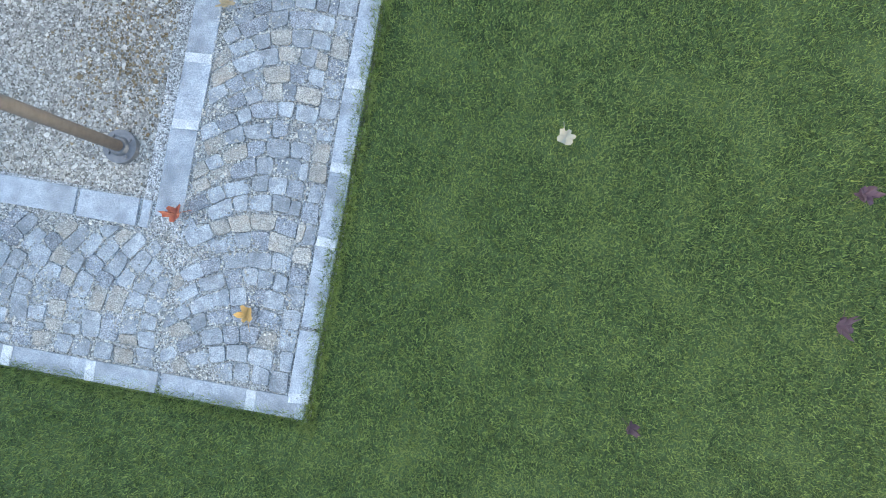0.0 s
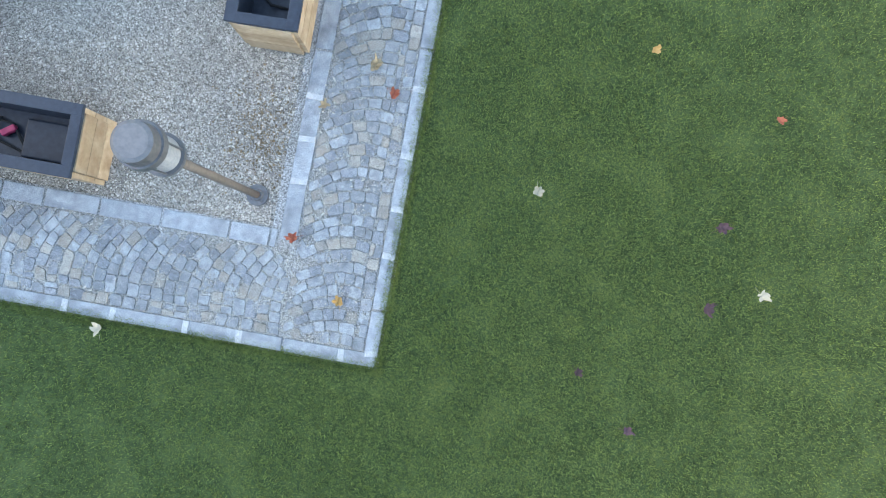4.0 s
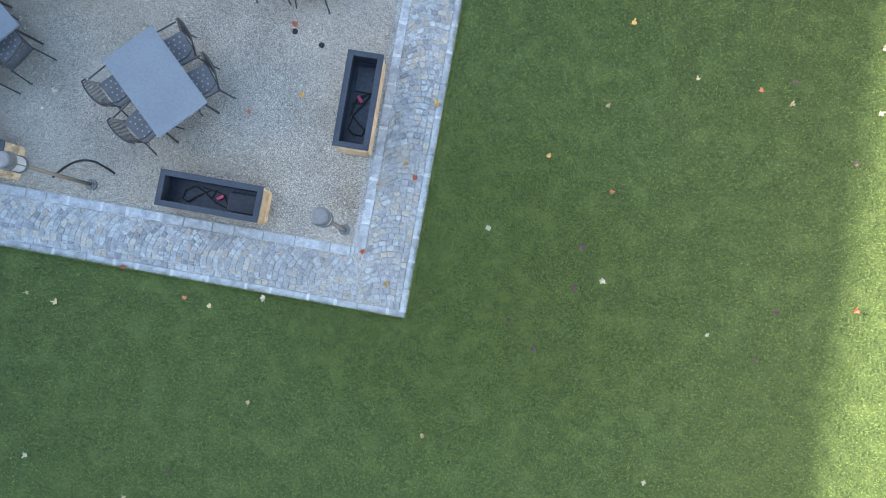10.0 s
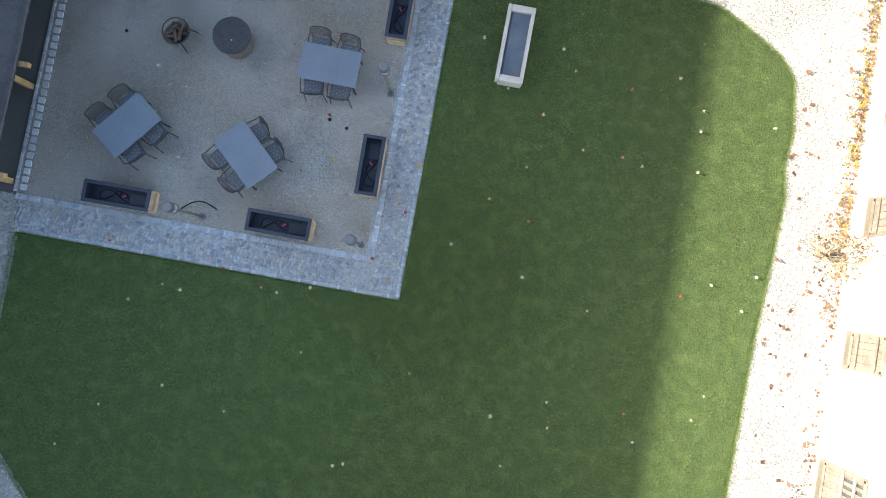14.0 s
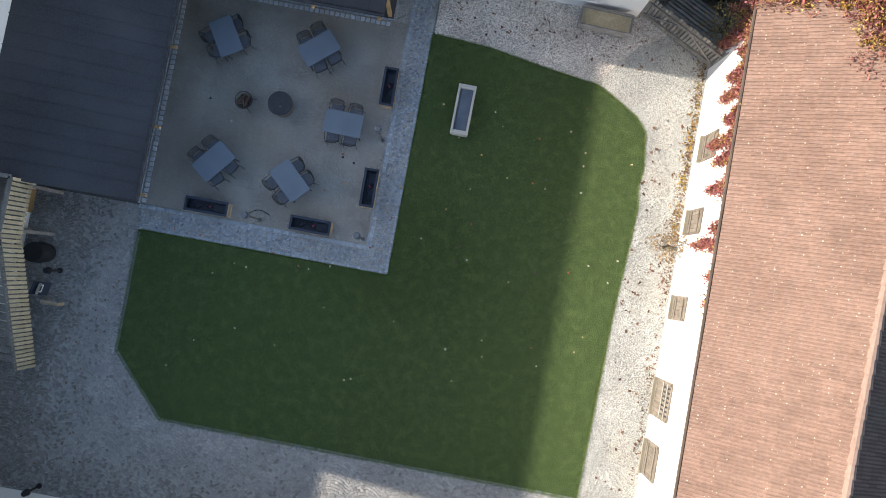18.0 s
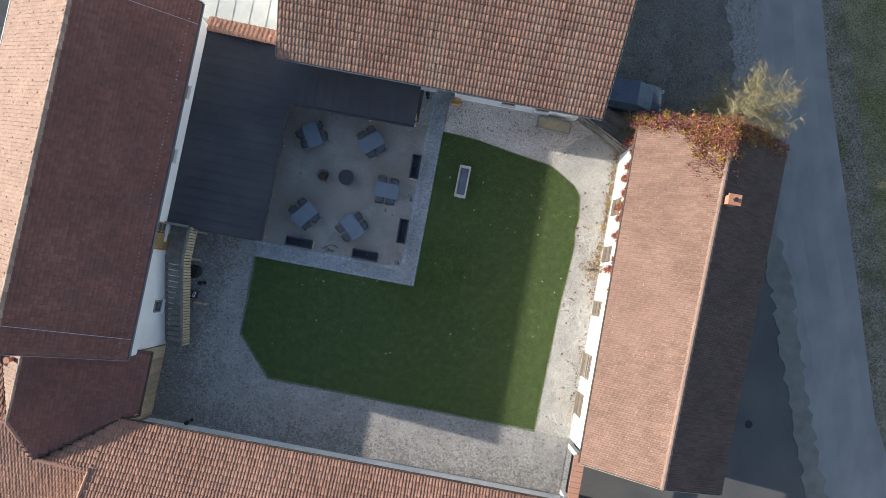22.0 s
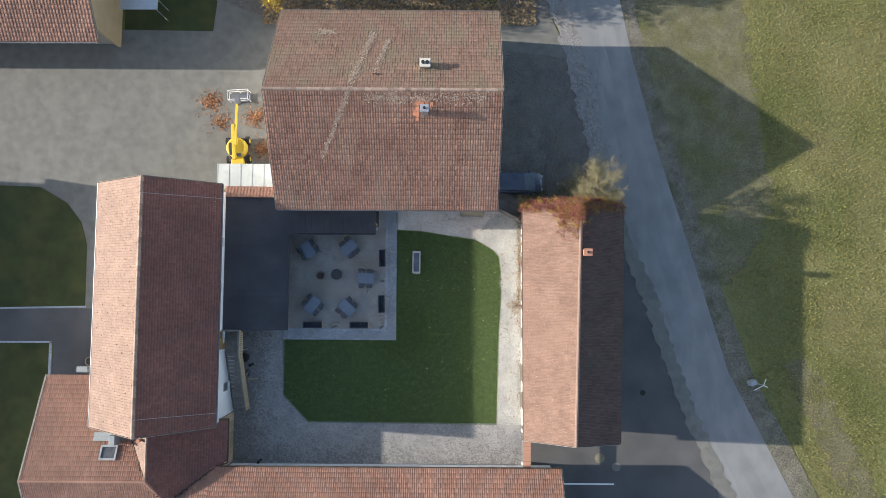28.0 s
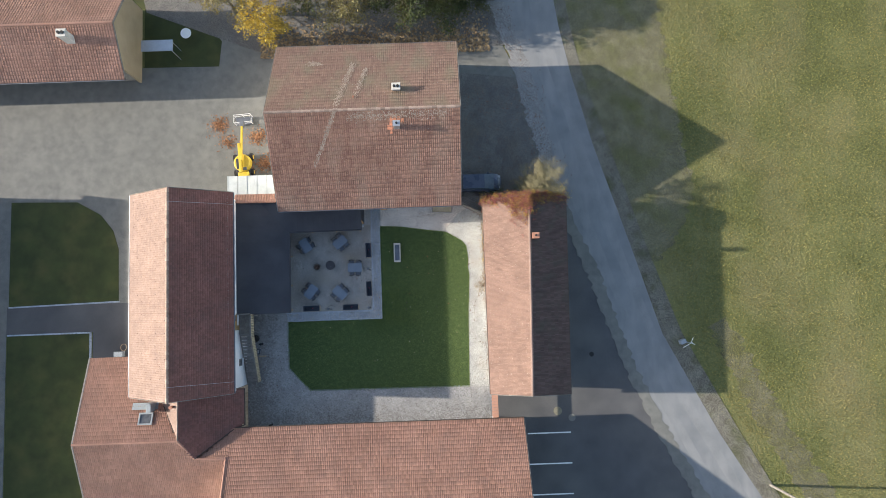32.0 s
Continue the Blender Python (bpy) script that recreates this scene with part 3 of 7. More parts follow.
slab("rear_yard", [(-29.4, -40), (-14.5, -40), (-14.5, -17), (-29.4, -17)], -0.4, -0.06, "asphalt", "pale grey concrete yard behind the wing", "yard")
slab("court_base", [(-14.2, -10.6), (11, -10.6), (11, 12.2), (-14.2, 12.2)], -0.4, -0.05, "court_bed", "sandy joints of the courtyard paving", "paving")
slab("gravel_path", [(8.52, -7.0), (8.70, 0.23), (8.87, 3.07), (8.93, 4.2), (8.80, 4.97), (8.89, 5.79), (8.72, 7.15), (8.31, 7.67), (7.2, 8.34), (6.55, 8.66), (5.51, 8.79), (4.37, 8.95), (2.32, 9.29), (0.05, 9.42), (0.05, 12), (11, 12), (11, -7.05)],
     -0.3, -0.015, "white_gravel", "pale loose gravel strip with fallen leaves", "gravel path")
slab("sandy_strip", [(0.05, 9.44), (2.32, 9.31), (4.37, 8.97), (5.51, 8.81), (6.55, 8.68), (7.0, 9.3), (7.9, 10.4), (8.9, 11.0), (9.0, 11.69), (0.05, 11.69)], -0.3, -0.009, "sandy_gravel", "trodden warm grey gravel along the white barn", "gravel path")
slab("lawn", LAWN, -0.3, -0.012, "lawn_soil", "close-mown green courtyard lawn", "lawn")
slab("gravel_patio", [(-9.75, 0.85), (-0.85, 0.85), (-0.85, 9.65), (-9.75, 9.65)], -0.3, -0.02, "gravel", "fine grey gravel seating area with brown stains", "patio")
slab("path_bed", [(-9.5, 0.0), (0.0, 0.0), (0.0, 12), (-1.0, 12), (-1.0, 0.95), (-9.5, 0.95)], -0.3, -0.008, "joint", "gritty bed between the cobbles", "path")


# ---- roofs ----
def tiles(name, e0, e1, r1, r0, material, parent, width=0.26, course=0.34, keep=None, lift=0.045, rolls=1, singles=0, rise=1.0):
    """Interlocking tiles laid over the quad eave0, eave1, ridge1, ridge0, each one its own island."""
    e0, e1, r1, r0 = (np.array(v, float) for v in (e0, e1, r1, r0))
    nu = max(2, round(np.linalg.norm(e1 - e0) / width))
    nv = max(2, round(np.linalg.norm(r0 - e0) / course))
    up = np.cross(e1 - e0, r0 - e0); up /= np.linalg.norm(up)
    if up[2] < 0:
        up = -up
    i, j = np.meshgrid(np.arange(nu), np.arange(nv), indexing="ij")
    i, j = i.ravel().astype(float), j.ravel().astype(float)
    jit = rng.normal(0, 0.004 if width > 0.15 else 0.0014, (len(i), 3))
    prof = [(0.0, 0.008), (0.28, 0.0), (0.62, 0.05 * rise), (0.95, 0.012)] if rolls == 1 else [(0.0, 0.0), (0.1, 0.03), (0.34, 0.03), (0.5, 0.002), (0.6, 0.03), (0.84, 0.03), (0.96, 0.0)]
    if width < 0.15:
        prof = [(0.0, 0.0), (0.2, 0.0), (0.36, 0.035 * rise), (0.84, 0.035 * rise), (1.0, 0.0)]
    m = len(prof)
    def at(u, v):
        u, v = (u / nu)[:, None], (v / nv)[:, None]
        return (e0 * (1 - u) + e1 * u) * (1 - v) + (r0 * (1 - u) + r1 * u) * v
    cols = []
    for base, vv, hh in ((1, -0.06, lift), (0, -0.06, 0.0), (1, 1.0, 0.0)):
        for du, h in prof:
            cols.append(at(i + du, j + vv) + up * (hh + (h if base else -0.01)) + jit)
    v = np.stack(cols, 1)
    quads = []
    for k in range(m - 1):
        quads += [(k, k + 1, 2 * m + 1 + k, 2 * m + k), (m + k, m + 1 + k, k + 1, k)]
    sel = np.ones(len(i), bool)
    if singles:
        # the lowest rows round the middle of the eave become pieces of their own
        rank = np.argsort(np.abs(i - nu * 0.45) + j * 3.0)[:singles]
        alike = []
        for q in rank[:4]:
            me = bpy.data.meshes.new("roof_tile")
            c = v[q].mean(0)
            me.from_pydata((v[q] - c).tolist(), [], quads, shade_flat=width < 0.15)
            me.materials.append(M[material])
            alike.append(me)
        for n, q in enumerate(rank):
            ob = new("roof_tile", alike[n % 4])
            ob.location = v[q].mean(0)
            ob.parent = parent
        sel[rank] = False
    if keep is not None:
        c = v.mean(1)
        sel &= keep(c[:, 0], c[:, 1])
    v = v[sel]
    f = (np.array(quads)[None] + (np.arange(len(v)) * 3 * m)[:, None, None]).reshape(-1, 4)
    return raw(name, v.reshape(-1, 3), f, material, parent, flat=width < 0.15)


def deck(bm, pts, thick=0.14):
    """A sloped board under the tiles, from a ring of 3D points."""
    top = [bm.verts.new((p[0], p[1], p[2] - 0.035)) for p in pts]
    low = [bm.verts.new((p[0], p[1], p[2] - thick - 0.035)) for p in pts]
    n = len(pts)
    bm.faces.new(top); bm.faces.new(low[::-1])
    for k in range(n):
        bm.faces.new((low[k], low[(k + 1) % n], top[(k + 1) % n], top[k]))


def ridge_caps(parent, a, b, material, r=0.15, step=0.42):
    a, b = Vector(a), Vector(b)
    n = max(1, round((b - a).length / step))
    for k in range(n):
        bm = bmesh.new()
        p, q = a.lerp(b, k / n), a.lerp(b, (k + 1.08) / n)
        tube(bm, p, q, r, r * 0.74, seg=10)
        ob = new("ridge_tile", mesh_of(bm, "ridge_tile", material))
        ob.parent = parent


def gable_house(name, label, corners, ridge, wall, base, tile_mats, tile=(0.26, 0.34), gutter=True, rolls=1, ridge_mat=None, singles=0, rise=1.0, lap=0.045, gutter_mat="lamp_metal", far_tile=None):
    """corners: four eave corners (two per slope, in order along the ridge); ridge: its two ends; wall: x0, x1, y0, y1."""
    h = thing(name, label, "building")
    a0, a1, b0, b1 = corners
    r0, r1 = ridge
    roof = bmesh.new()
    deck(roof, (a0, a1, r1, r0)); deck(roof, (b1, b0, r0, r1))
    ro = part("roof", roof, "roof_under", h)
    for q, mt in (((a0, a1, r1, r0), tile_mats[0]), ((b0, b1, r1, r0), tile_mats[1])):
        tiles("roof_tiles", *q, mt, ro, *tile, rolls=rolls, singles=singles, lift=lap * rise, rise=rise)
        singles = 0
        if far_tile:
            tile, rise = far_tile, 0.5
    ridge_caps(ro, r0, r1, ridge_mat or tile_mats[0])
    for a, b in ((a0, r0), (a1, r1), (b0, r0), (b1, r1)):
        bm = bmesh.new()
        d = (Vector(b) - Vector(a))
        side = (Vector(r1) - Vector(r0)).normalized() * (-1 if a in (a0, b0) else 1)
        pts = [Vector(a) + side * 0.03, Vector(b) + side * 0.03]
        q = [pts[0] + Vector((0, 0, 0.05)), pts[1] + Vector((0, 0, 0.05)), pts[1] + Vector((0, 0, -0.2)), pts[0] + Vector((0, 0, -0.2))]
        vs = [bm.verts.new(p) for p in q] + [bm.verts.new(p + side * 0.035) for p in q]
        for f in ((0, 1, 2, 3), (7, 6, 5, 4), (0, 4, 5, 1), (1, 5, 6, 2), (2, 6, 7, 3), (3, 7, 4, 0)):
            bm.faces.new([vs[k] for k in f])
        part("verge_board", bm, "timber_grey", ro)
    if gutter:
        for a, b in ((a0, a1), (b0, b1)):
            bm = bmesh.new()
            out = (Vector(a) - Vector(r0)); out.z = 0; out.normalize()
            tube(bm, Vector(a) + out * 0.07 - Vector((0, 0, 0.06)), Vector(b) + out * 0.07 - Vector((0, 0, 0.06)), 0.06, seg=8)
            part("gutter", bm, gutter_mat, ro)
    return h, ro


def wall_box(parent, x0, x1, y0, y1, z0, z1, material="plaster", name="wall"):
    bm = bmesh.new()
    box(bm, x0, x1, y0, y1, z0, z1)
    return part(name, bm, material, parent)


def gable_wall(parent, axis, at, thick, lo, hi, z_lo, z_hi, peak, z_peak, material="plaster"):
    """A gable wall in the plane axis = at, over the span lo..hi."""
    bm = bmesh.new()
    lo, hi = lo + 0.02, hi - 0.02
    ring = [(lo, -0.3), (hi, -0.3), (hi, z_hi), (peak, z_peak), (lo, z_lo)]
    lay = (lambda d, s, z: (d, s, z)) if axis == "x" else (lambda d, s, z: (s, d, z))
    f = [bm.verts.new(lay(at, s, z)) for s, z in ring]
    g = [bm.verts.new(lay(at + thick, s, z)) for s, z in ring]
    bm.faces.new(f); bm.faces.new(g[::-1])
    for k in range(5):
        bm.faces.new((f[k], f[(k + 1) % 5], g[(k + 1) % 5], g[k]))
    return part("gable_wall", bm, material, parent)


def window_on(parent, x, y, z, w, h, face, frame_mat="frame_wood", bars=(2, 3), sill="white_paint"):
    """A window set on a wall that faces +x, -x or -y: frame, panes, glazing bars, sill."""
    win = thing("window", "", "")
    for k in ("label", "category"):
        if k in win:
            del win[k]
    win.parent = parent
    win.matrix_world = pose(x, y, z, 0, 0, {"-y": 0, "-x": -90, "+x": 90}[face])
    bm = bmesh.new()
    for s in (-1, 1):
        box(bm, s * w / 2 - 0.04, s * w / 2 + 0.04, -0.05, 0.03, -h / 2, h / 2)
        box(bm, -w / 2, w / 2, -0.05, 0.03, s * h / 2 - 0.04, s * h / 2 + 0.04)
    for k in range(1, bars[0]):
        box(bm, -w / 2 + w * k / bars[0] - 0.018, -w / 2 + w * k / bars[0] + 0.018, -0.045, 0.0, -h / 2, h / 2)
    for k in range(1, bars[1]):
        box(bm, -w / 2, w / 2, -0.04, 0.0, -h / 2 + h * k / bars[1] - 0.014, -h / 2 + h * k / bars[1] + 0.014)
    part("window_frame", bm, frame_mat, win)
    bm = bmesh.new(); box(bm, -w / 2, w / 2, -0.022, -0.01, -h / 2, h / 2)
    part("pane", bm, "pane", win)
    if sill:
        bm = bmesh.new(); box(bm, -w / 2 - 0.08, w / 2 + 0.08, -0.2, 0.0, -h / 2 - 0.09, -h / 2 - 0.045, 0.008)
        part("window_sill", bm, sill, win)
    return win


# west house: long, two storeys; east slope's shade is in its tile colour
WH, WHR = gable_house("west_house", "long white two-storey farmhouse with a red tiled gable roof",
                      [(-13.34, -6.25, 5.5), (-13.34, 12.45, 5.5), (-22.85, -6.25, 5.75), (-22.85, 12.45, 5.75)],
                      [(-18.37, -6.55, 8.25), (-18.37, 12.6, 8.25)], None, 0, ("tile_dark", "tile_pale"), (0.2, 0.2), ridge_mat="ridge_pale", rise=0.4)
wall_box(WH, -14.1, -13.74, -6.28, 12.1, -0.3, 5.72)
wall_box(WH, -22.2, -21.85, -6.0, 12.1, -0.3, 5.9)
gable_wall(WH, "y", 12.1, -0.35, -22.2, -13.74, 5.9, 5.65, -18.32, 7.8)
gable_wall(WH, "y", -6.0, 0.35, -22.2, -13.74, 5.9, 5.65, -18.32, 7.8)
# north house
NH, NHR = gable_house("north_house", "broad white barn with an old lichen-streaked red tile roof",
                      [(-9.2, 10.6, 4.9), (8.25, 10.62, 4.9), (-9.15, 26.6, 5.0), (8.35, 26.6, 5.0)],
                      [(-9.35, 18.9, 9.25), (8.3, 18.9, 9.25)], None, 0, ("tile_old", "tile_lichen"), (0.19, 0.4), ridge_mat="ridge_pale", rise=0.85, lap=0.11, far_tile=(0.19, 0.4))
wall_box(NH, -8.8, -0.85, 11.7, 12.05, -0.3, 5.2)
wall_box(NH, 0.28, 7.64, 11.56, 11.91, -0.3, 5.15)
wall_box(NH, -0.85, 0.28, 11.7, 12.05, 2.3, 5.2, name="lintel")
wall_box(NH, -0.85, -0.65, 12.05, 12.9, -0.3, 2.6, name="passage_wall")
wall_box(NH, 0.12, 0.28, 11.91, 12.9, -0.3, 2.6, name="passage_wall")
wall_box(NH, -0.65, 0.12, 12.8, 12.88, -0.05, 2.3, "timber_grey", "passage_door")
wall_box(NH, -8.8, 7.64, 26.0, 26.3, -0.3, 5.05)
gable_wall(NH, "x", -8.8, 0.35, 11.7, 26.3, 5.25, 4.95, 18.9, 8.95)
gable_wall(NH, "x", 7.3, 0.34, 11.92, 26.3, 5.3, 4.95, 18.9, 8.95)
# east house; its east slope carries shade in the tile colour
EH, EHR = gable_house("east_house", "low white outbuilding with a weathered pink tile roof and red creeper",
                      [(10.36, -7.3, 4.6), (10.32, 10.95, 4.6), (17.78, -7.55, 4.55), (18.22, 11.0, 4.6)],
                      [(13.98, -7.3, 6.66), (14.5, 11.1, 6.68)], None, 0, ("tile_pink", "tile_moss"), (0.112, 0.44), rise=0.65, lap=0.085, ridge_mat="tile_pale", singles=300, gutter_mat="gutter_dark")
wall_box(EH, 10.7, 11.05, -7.0, 10.6, -0.3, 4.6)
wall_box(EH, 17.2, 17.55, -7.0, 10.6, -0.3, 4.65)
gable_wall(EH, "y", 10.6, -0.35, 10.7, 17.55, 4.6, 4.6, 14.45, 6.5)
gable_wall(EH, "y", -7.0, 0.35, 10.7, 17.55, 4.6, 4.6, 14.0, 6.5)
# south house: one long slope seen, closed behind
SH, SHR = gable_house("south_house", "long low building with a red interlocking tile roof",
                      [(-14.3, -9.75, 3.65), (13.42, -9.75, 3.65), (-14.3, -28.4, 3.65), (13.5, -28.4, 3.65)],
                      [(-14.3, -19.1, 7.95), (13.6, -19.1, 7.95)], None, 0, ("tile_red", "tile_red"), (0.17, 0.37), rise=0.78, lap=0.1, gutter_mat="gutter_dark")
wall_box(SH, -14.0, 13.1, -10.75, -10.4, -0.3, 3.75)
wall_box(SH, -14.0, 13.1, -28.0, -27.65, -0.3, 3.75)
gable_wall(SH, "x", -14.0, 0.35, -28.0, -10.4, 3.75, 3.75, -19.1, 7.6)
gable_wall(SH, "x", 12.75, 0.35, -28.0, -10.4, 3.75, 3.75, -19.1, 7.6)
# south-west wing and the link roof between it and the west house
wing_n = lambda x, y: 2.6 + (-2.8 - y) * 0.4106
wing_s = lambda x, y: 5.7 + (y + 10.35) * 0.424
link_e = lambda x, y: 3.3 + (-13.1 - x) * 0.4486
link_w = lambda x, y: 5.7 + (x + 18.45) * 0.686
house_n = lambda x, y: 3.65 + (-9.75 - y) * 0.46
TIP, DIP, SHORT = (-18.48, -10.35, 5.72), (-17.15, -12.12, 5.0), (-14.3, -12.3, 4.84)


def facet(parent, ring, plane, material, course, width=0.2, keep=None, rise=0.78, length=0.37, lift=0.075):
    """One roof plane: a sloped board over the ring and tiles laid on it; course: eave0, eave1, ridge1, ridge0 in plan."""
    bm = bmesh.new()
    deck(bm, [(x, y, plane(x, y)) for x, y in ring])
    board = part("roof", bm, "roof_under", parent)
    tiles("roof_tiles", *[(x, y, plane(x, y)) for x, y in course], material, board, width, length, keep=keep, lift=lift, rise=rise)
    return board


SW = thing("southwest_wing", "red-tiled wing behind the farmhouse with a dotted ridge", "building")
SWR = facet(SW, [(-28.1, -2.8), (-20.2, -2.8), (-20.2, -7.3), TIP[:2], (-28.0, -10.35)], wing_n, "tile_red",
            [(-28.1, -2.8), (-18.4, -2.8), (-18.4, -10.35), (-28.0, -10.35)], 0.17, lambda x, y: (x < -20.2) | (y < -7.3 - (x + 20.2) * 1.77))
facet(SW, [(-28.0, -10.35), TIP[:2], DIP[:2], SHORT[:2], (-14.32, -17.9), (-28.1, -17.9)], wing_s, "tile_red",
      [(-28.1, -17.9), (-14.32, -17.9), (-14.32, -10.35), (-28.0, -10.35)], 0.175,
      lambda x, y: (y < np.interp(x, [-18.48, -17.15, -14.3], [-10.35, -12.12, -12.3])))
ridge_caps(SWR, (-28.05, -10.35, 5.74), TIP, "tile_red", 0.12, 0.34)
ridge_caps(SWR, TIP, DIP, "tile_red", 0.12, 0.36)
ridge_caps(SWR, DIP, SHORT, "tile_red", 0.12, 0.36)
ridge_caps(SHR, (-14.34, -19.0, 7.98), (-14.34, -12.3, 4.9), "tile_red", 0.11, 0.36)
for (xa, ya, za), (xb, yb, zb) in (((-28.15, -2.75, 2.62), (-28.05, -10.35, 5.74)), ((-28.15, -17.9, 2.5), (-28.05, -10.35, 5.74))):
    bm = bmesh.new(); deck(bm, ((xa - 0.05, ya, za + 0.1), (xa + 0.09, ya, za + 0.1), (xb + 0.09, yb, zb + 0.1), (xb - 0.05, yb, zb + 0.1)), 0.22)
    part("verge_board", bm, "timber_grey", SWR)
wall_box(SW, -27.8, -14.5, -17.3, -17.0, -0.3, 2.55)
wall_box(SW, -27.8, -22.3, -3.9, -3.6, -0.3, 2.7)
gable_wall(SW, "x", -27.8, 0.35, -17.3, -3.6, 2.6, 2.75, -10.35, 5.4)
LK = thing("link_building", "timber-clad link with a red tile roof, shade painted on its east slope", "building")
# east slope tiles coloured darker for shade, west slope tiles paler
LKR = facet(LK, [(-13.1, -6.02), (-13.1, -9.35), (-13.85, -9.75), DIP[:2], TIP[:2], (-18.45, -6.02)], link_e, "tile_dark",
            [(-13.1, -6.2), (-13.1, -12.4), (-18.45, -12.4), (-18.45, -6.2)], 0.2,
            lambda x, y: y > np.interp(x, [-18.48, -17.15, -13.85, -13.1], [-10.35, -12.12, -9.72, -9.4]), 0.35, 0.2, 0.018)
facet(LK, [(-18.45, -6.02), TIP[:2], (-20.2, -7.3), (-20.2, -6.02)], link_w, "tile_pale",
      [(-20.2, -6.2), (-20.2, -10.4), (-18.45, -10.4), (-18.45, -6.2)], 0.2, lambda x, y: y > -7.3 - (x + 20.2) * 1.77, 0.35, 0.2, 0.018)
facet(LK, [(-13.85, -9.75), (-14.25, -9.75), SHORT[:2], DIP[:2]], house_n, "tile_red",
      [(-17.3, -9.75), (-14.28, -9.75), (-14.28, -12.3), (-17.3, -12.3)], 0.175, lambda x, y: y < -9.75 + (x + 13.85) * 0.727)
ridge_caps(LKR, (-18.45, -6.4, 5.73), TIP, "ridge_pale", 0.09, 0.36)
bm = bmesh.new(); pipe(bm, [(-13.05, -9.5, 3.32), (-13.85, -9.74, 3.68), (DIP[0], DIP[1], DIP[2] + 0.1)], 0.05, 6)
part("valley_gutter", bm, "gutter_dark", LK)
bm = bmesh.new(); tube(bm, (-20.2, -7.3, 4.53), TIP, 0.04, seg=6)
part("valley_gutter", bm, "gutter_dark", LK)
bm = bmesh.new(); tube(bm, (-13.04, -6.05, 3.25), (-13.04, -9.5, 3.25), 0.06, seg=8)
part("gutter", bm, "gutter_dark", LKR)
for k in range(24):
    bm = bmesh.new()
    y1 = -6.1 - k * 0.17
    box(bm, -13.72, -13.67, y1 - 0.16, y1, -0.1, 3.4)
    part("plank", bm, "larch", LK)
wall_box(LK, -14.1, -13.73, -10.4, -6.05, -0.3, 3.5, "timber_grey")

# black lean-to roof in two arms
LT = thing("lean_to", "black sheet-metal lean-to roof on timber posts round the patio", "lean-to")
bm = bmesh.new()
deck(bm, ((-8.75, 0.95, 2.55), (-8.75, 8.85, 2.55), (-11.45, 11.75, 2.97), (-13.735, 11.75, 3.33), (-13.735, 0.85, 3.33)), 0.16)
deck(bm, ((-8.75, 8.85, 2.55), (-1.6, 8.9, 2.55), (-1.6, 11.72, 3.0), (-11.45, 11.75, 2.97)), 0.16)
LTR = part("roof", bm, "black_roof", LT)
for k in range(20):
    y1 = 1.0 + k * 0.53
    x1 = -8.65 if y1 < 8.85 else -8.65 - (y1 - 8.85)
    bm = bmesh.new(); 
    tube(bm, (x1, y1, 2.57 + (-8.65 - x1) * 0.151), (-13.9, y1, 3.36), 0.009, seg=6)
    part("standing_seam", bm, "black_roof", LTR)
for k in range(14):
    x1 = -8.4 + k * 0.52
    bm = bmesh.new(); tube(bm, (x1, 8.88, 2.57), (x1, 11.6, 3.0), 0.009, seg=6)
    part("standing_seam", bm, "black_roof", LTR)
for a, b in (((-8.7, 0.95, 2.5), (-8.7, 8.8, 2.5)), ((-8.7, 8.8, 2.5), (-1.6, 8.84, 2.5))):
    bm = bmesh.new(); tube(bm, a, b, 0.065, seg=10)
    part("gutter", bm, "chair_metal", LTR)
for x, y in ((-9.95, 1.2), (-9.95, 3.6), (-9.95, 6.45), (-9.95, 9.85), (-6.45, 9.85), (-4.1, 9.85), (-1.75, 9.85)):
    bm = bmesh.new(); box(bm, x - 0.07, x + 0.07, y - 0.07, y + 0.07, -0.05, 2.42, 0.008)
    part("post", bm, "timber", LT)
    bm = bmesh.new()
    if x < -9:
        box(bm, x, -8.5, y - 0.05, y + 0.05, 2.26, 2.38, 0.006)
    if y > 9:
        box(bm, x - 0.05, x + 0.05, 8.7, y, 2.26, 2.38, 0.006)
    part("rafter_tail", bm, "timber", LT)
for a, b in (((-9.95, 1.0), (-9.95, 9.9)), ((-9.95, 9.85), (-1.7, 9.85))):
    bm = bmesh.new(); box(bm, a[0] - 0.06, b[0] + 0.06, a[1] - 0.06, b[1] + 0.06, 2.25, 2.4)
    part("beam", bm, "timber", LT)
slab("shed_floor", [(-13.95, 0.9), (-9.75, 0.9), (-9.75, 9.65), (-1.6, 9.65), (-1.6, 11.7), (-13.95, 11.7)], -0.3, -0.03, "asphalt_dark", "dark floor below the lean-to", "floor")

# north-west shed
NW, NWR = gable_house("northwest_house", "ochre-walled house with a red tile roof and a pale chimney",
                      [(-60, 24.35, 4.0), (-24.3, 24.35, 4.0), (-60, 33.6, 4.0), (-24.1, 33.6, 4.0)],
                      [(-60, 29.0, 6.6), (-24.3, 29.0, 6.6)], None, 0, ("tile_red", "tile_red"), (0.26, 0.36))
M["ochre"] = mat("ochre", (0.30, 0.235, 0.145), (0.37, 0.295, 0.19), 0.9, 30, 1, 0.2)
wall_box(NW, -60, -24.6, 25.7, 26.0, -0.3, 4.5, "timber_grey")
wall_box(NW, -60, -24.6, 33.0, 33.3, -0.3, 4.2, "ochre")
gable_wall(NW, "x", -24.45, -0.25, 25.4, 33.3, 4.25, 4.1, 29.0, 6.5, "ochre")
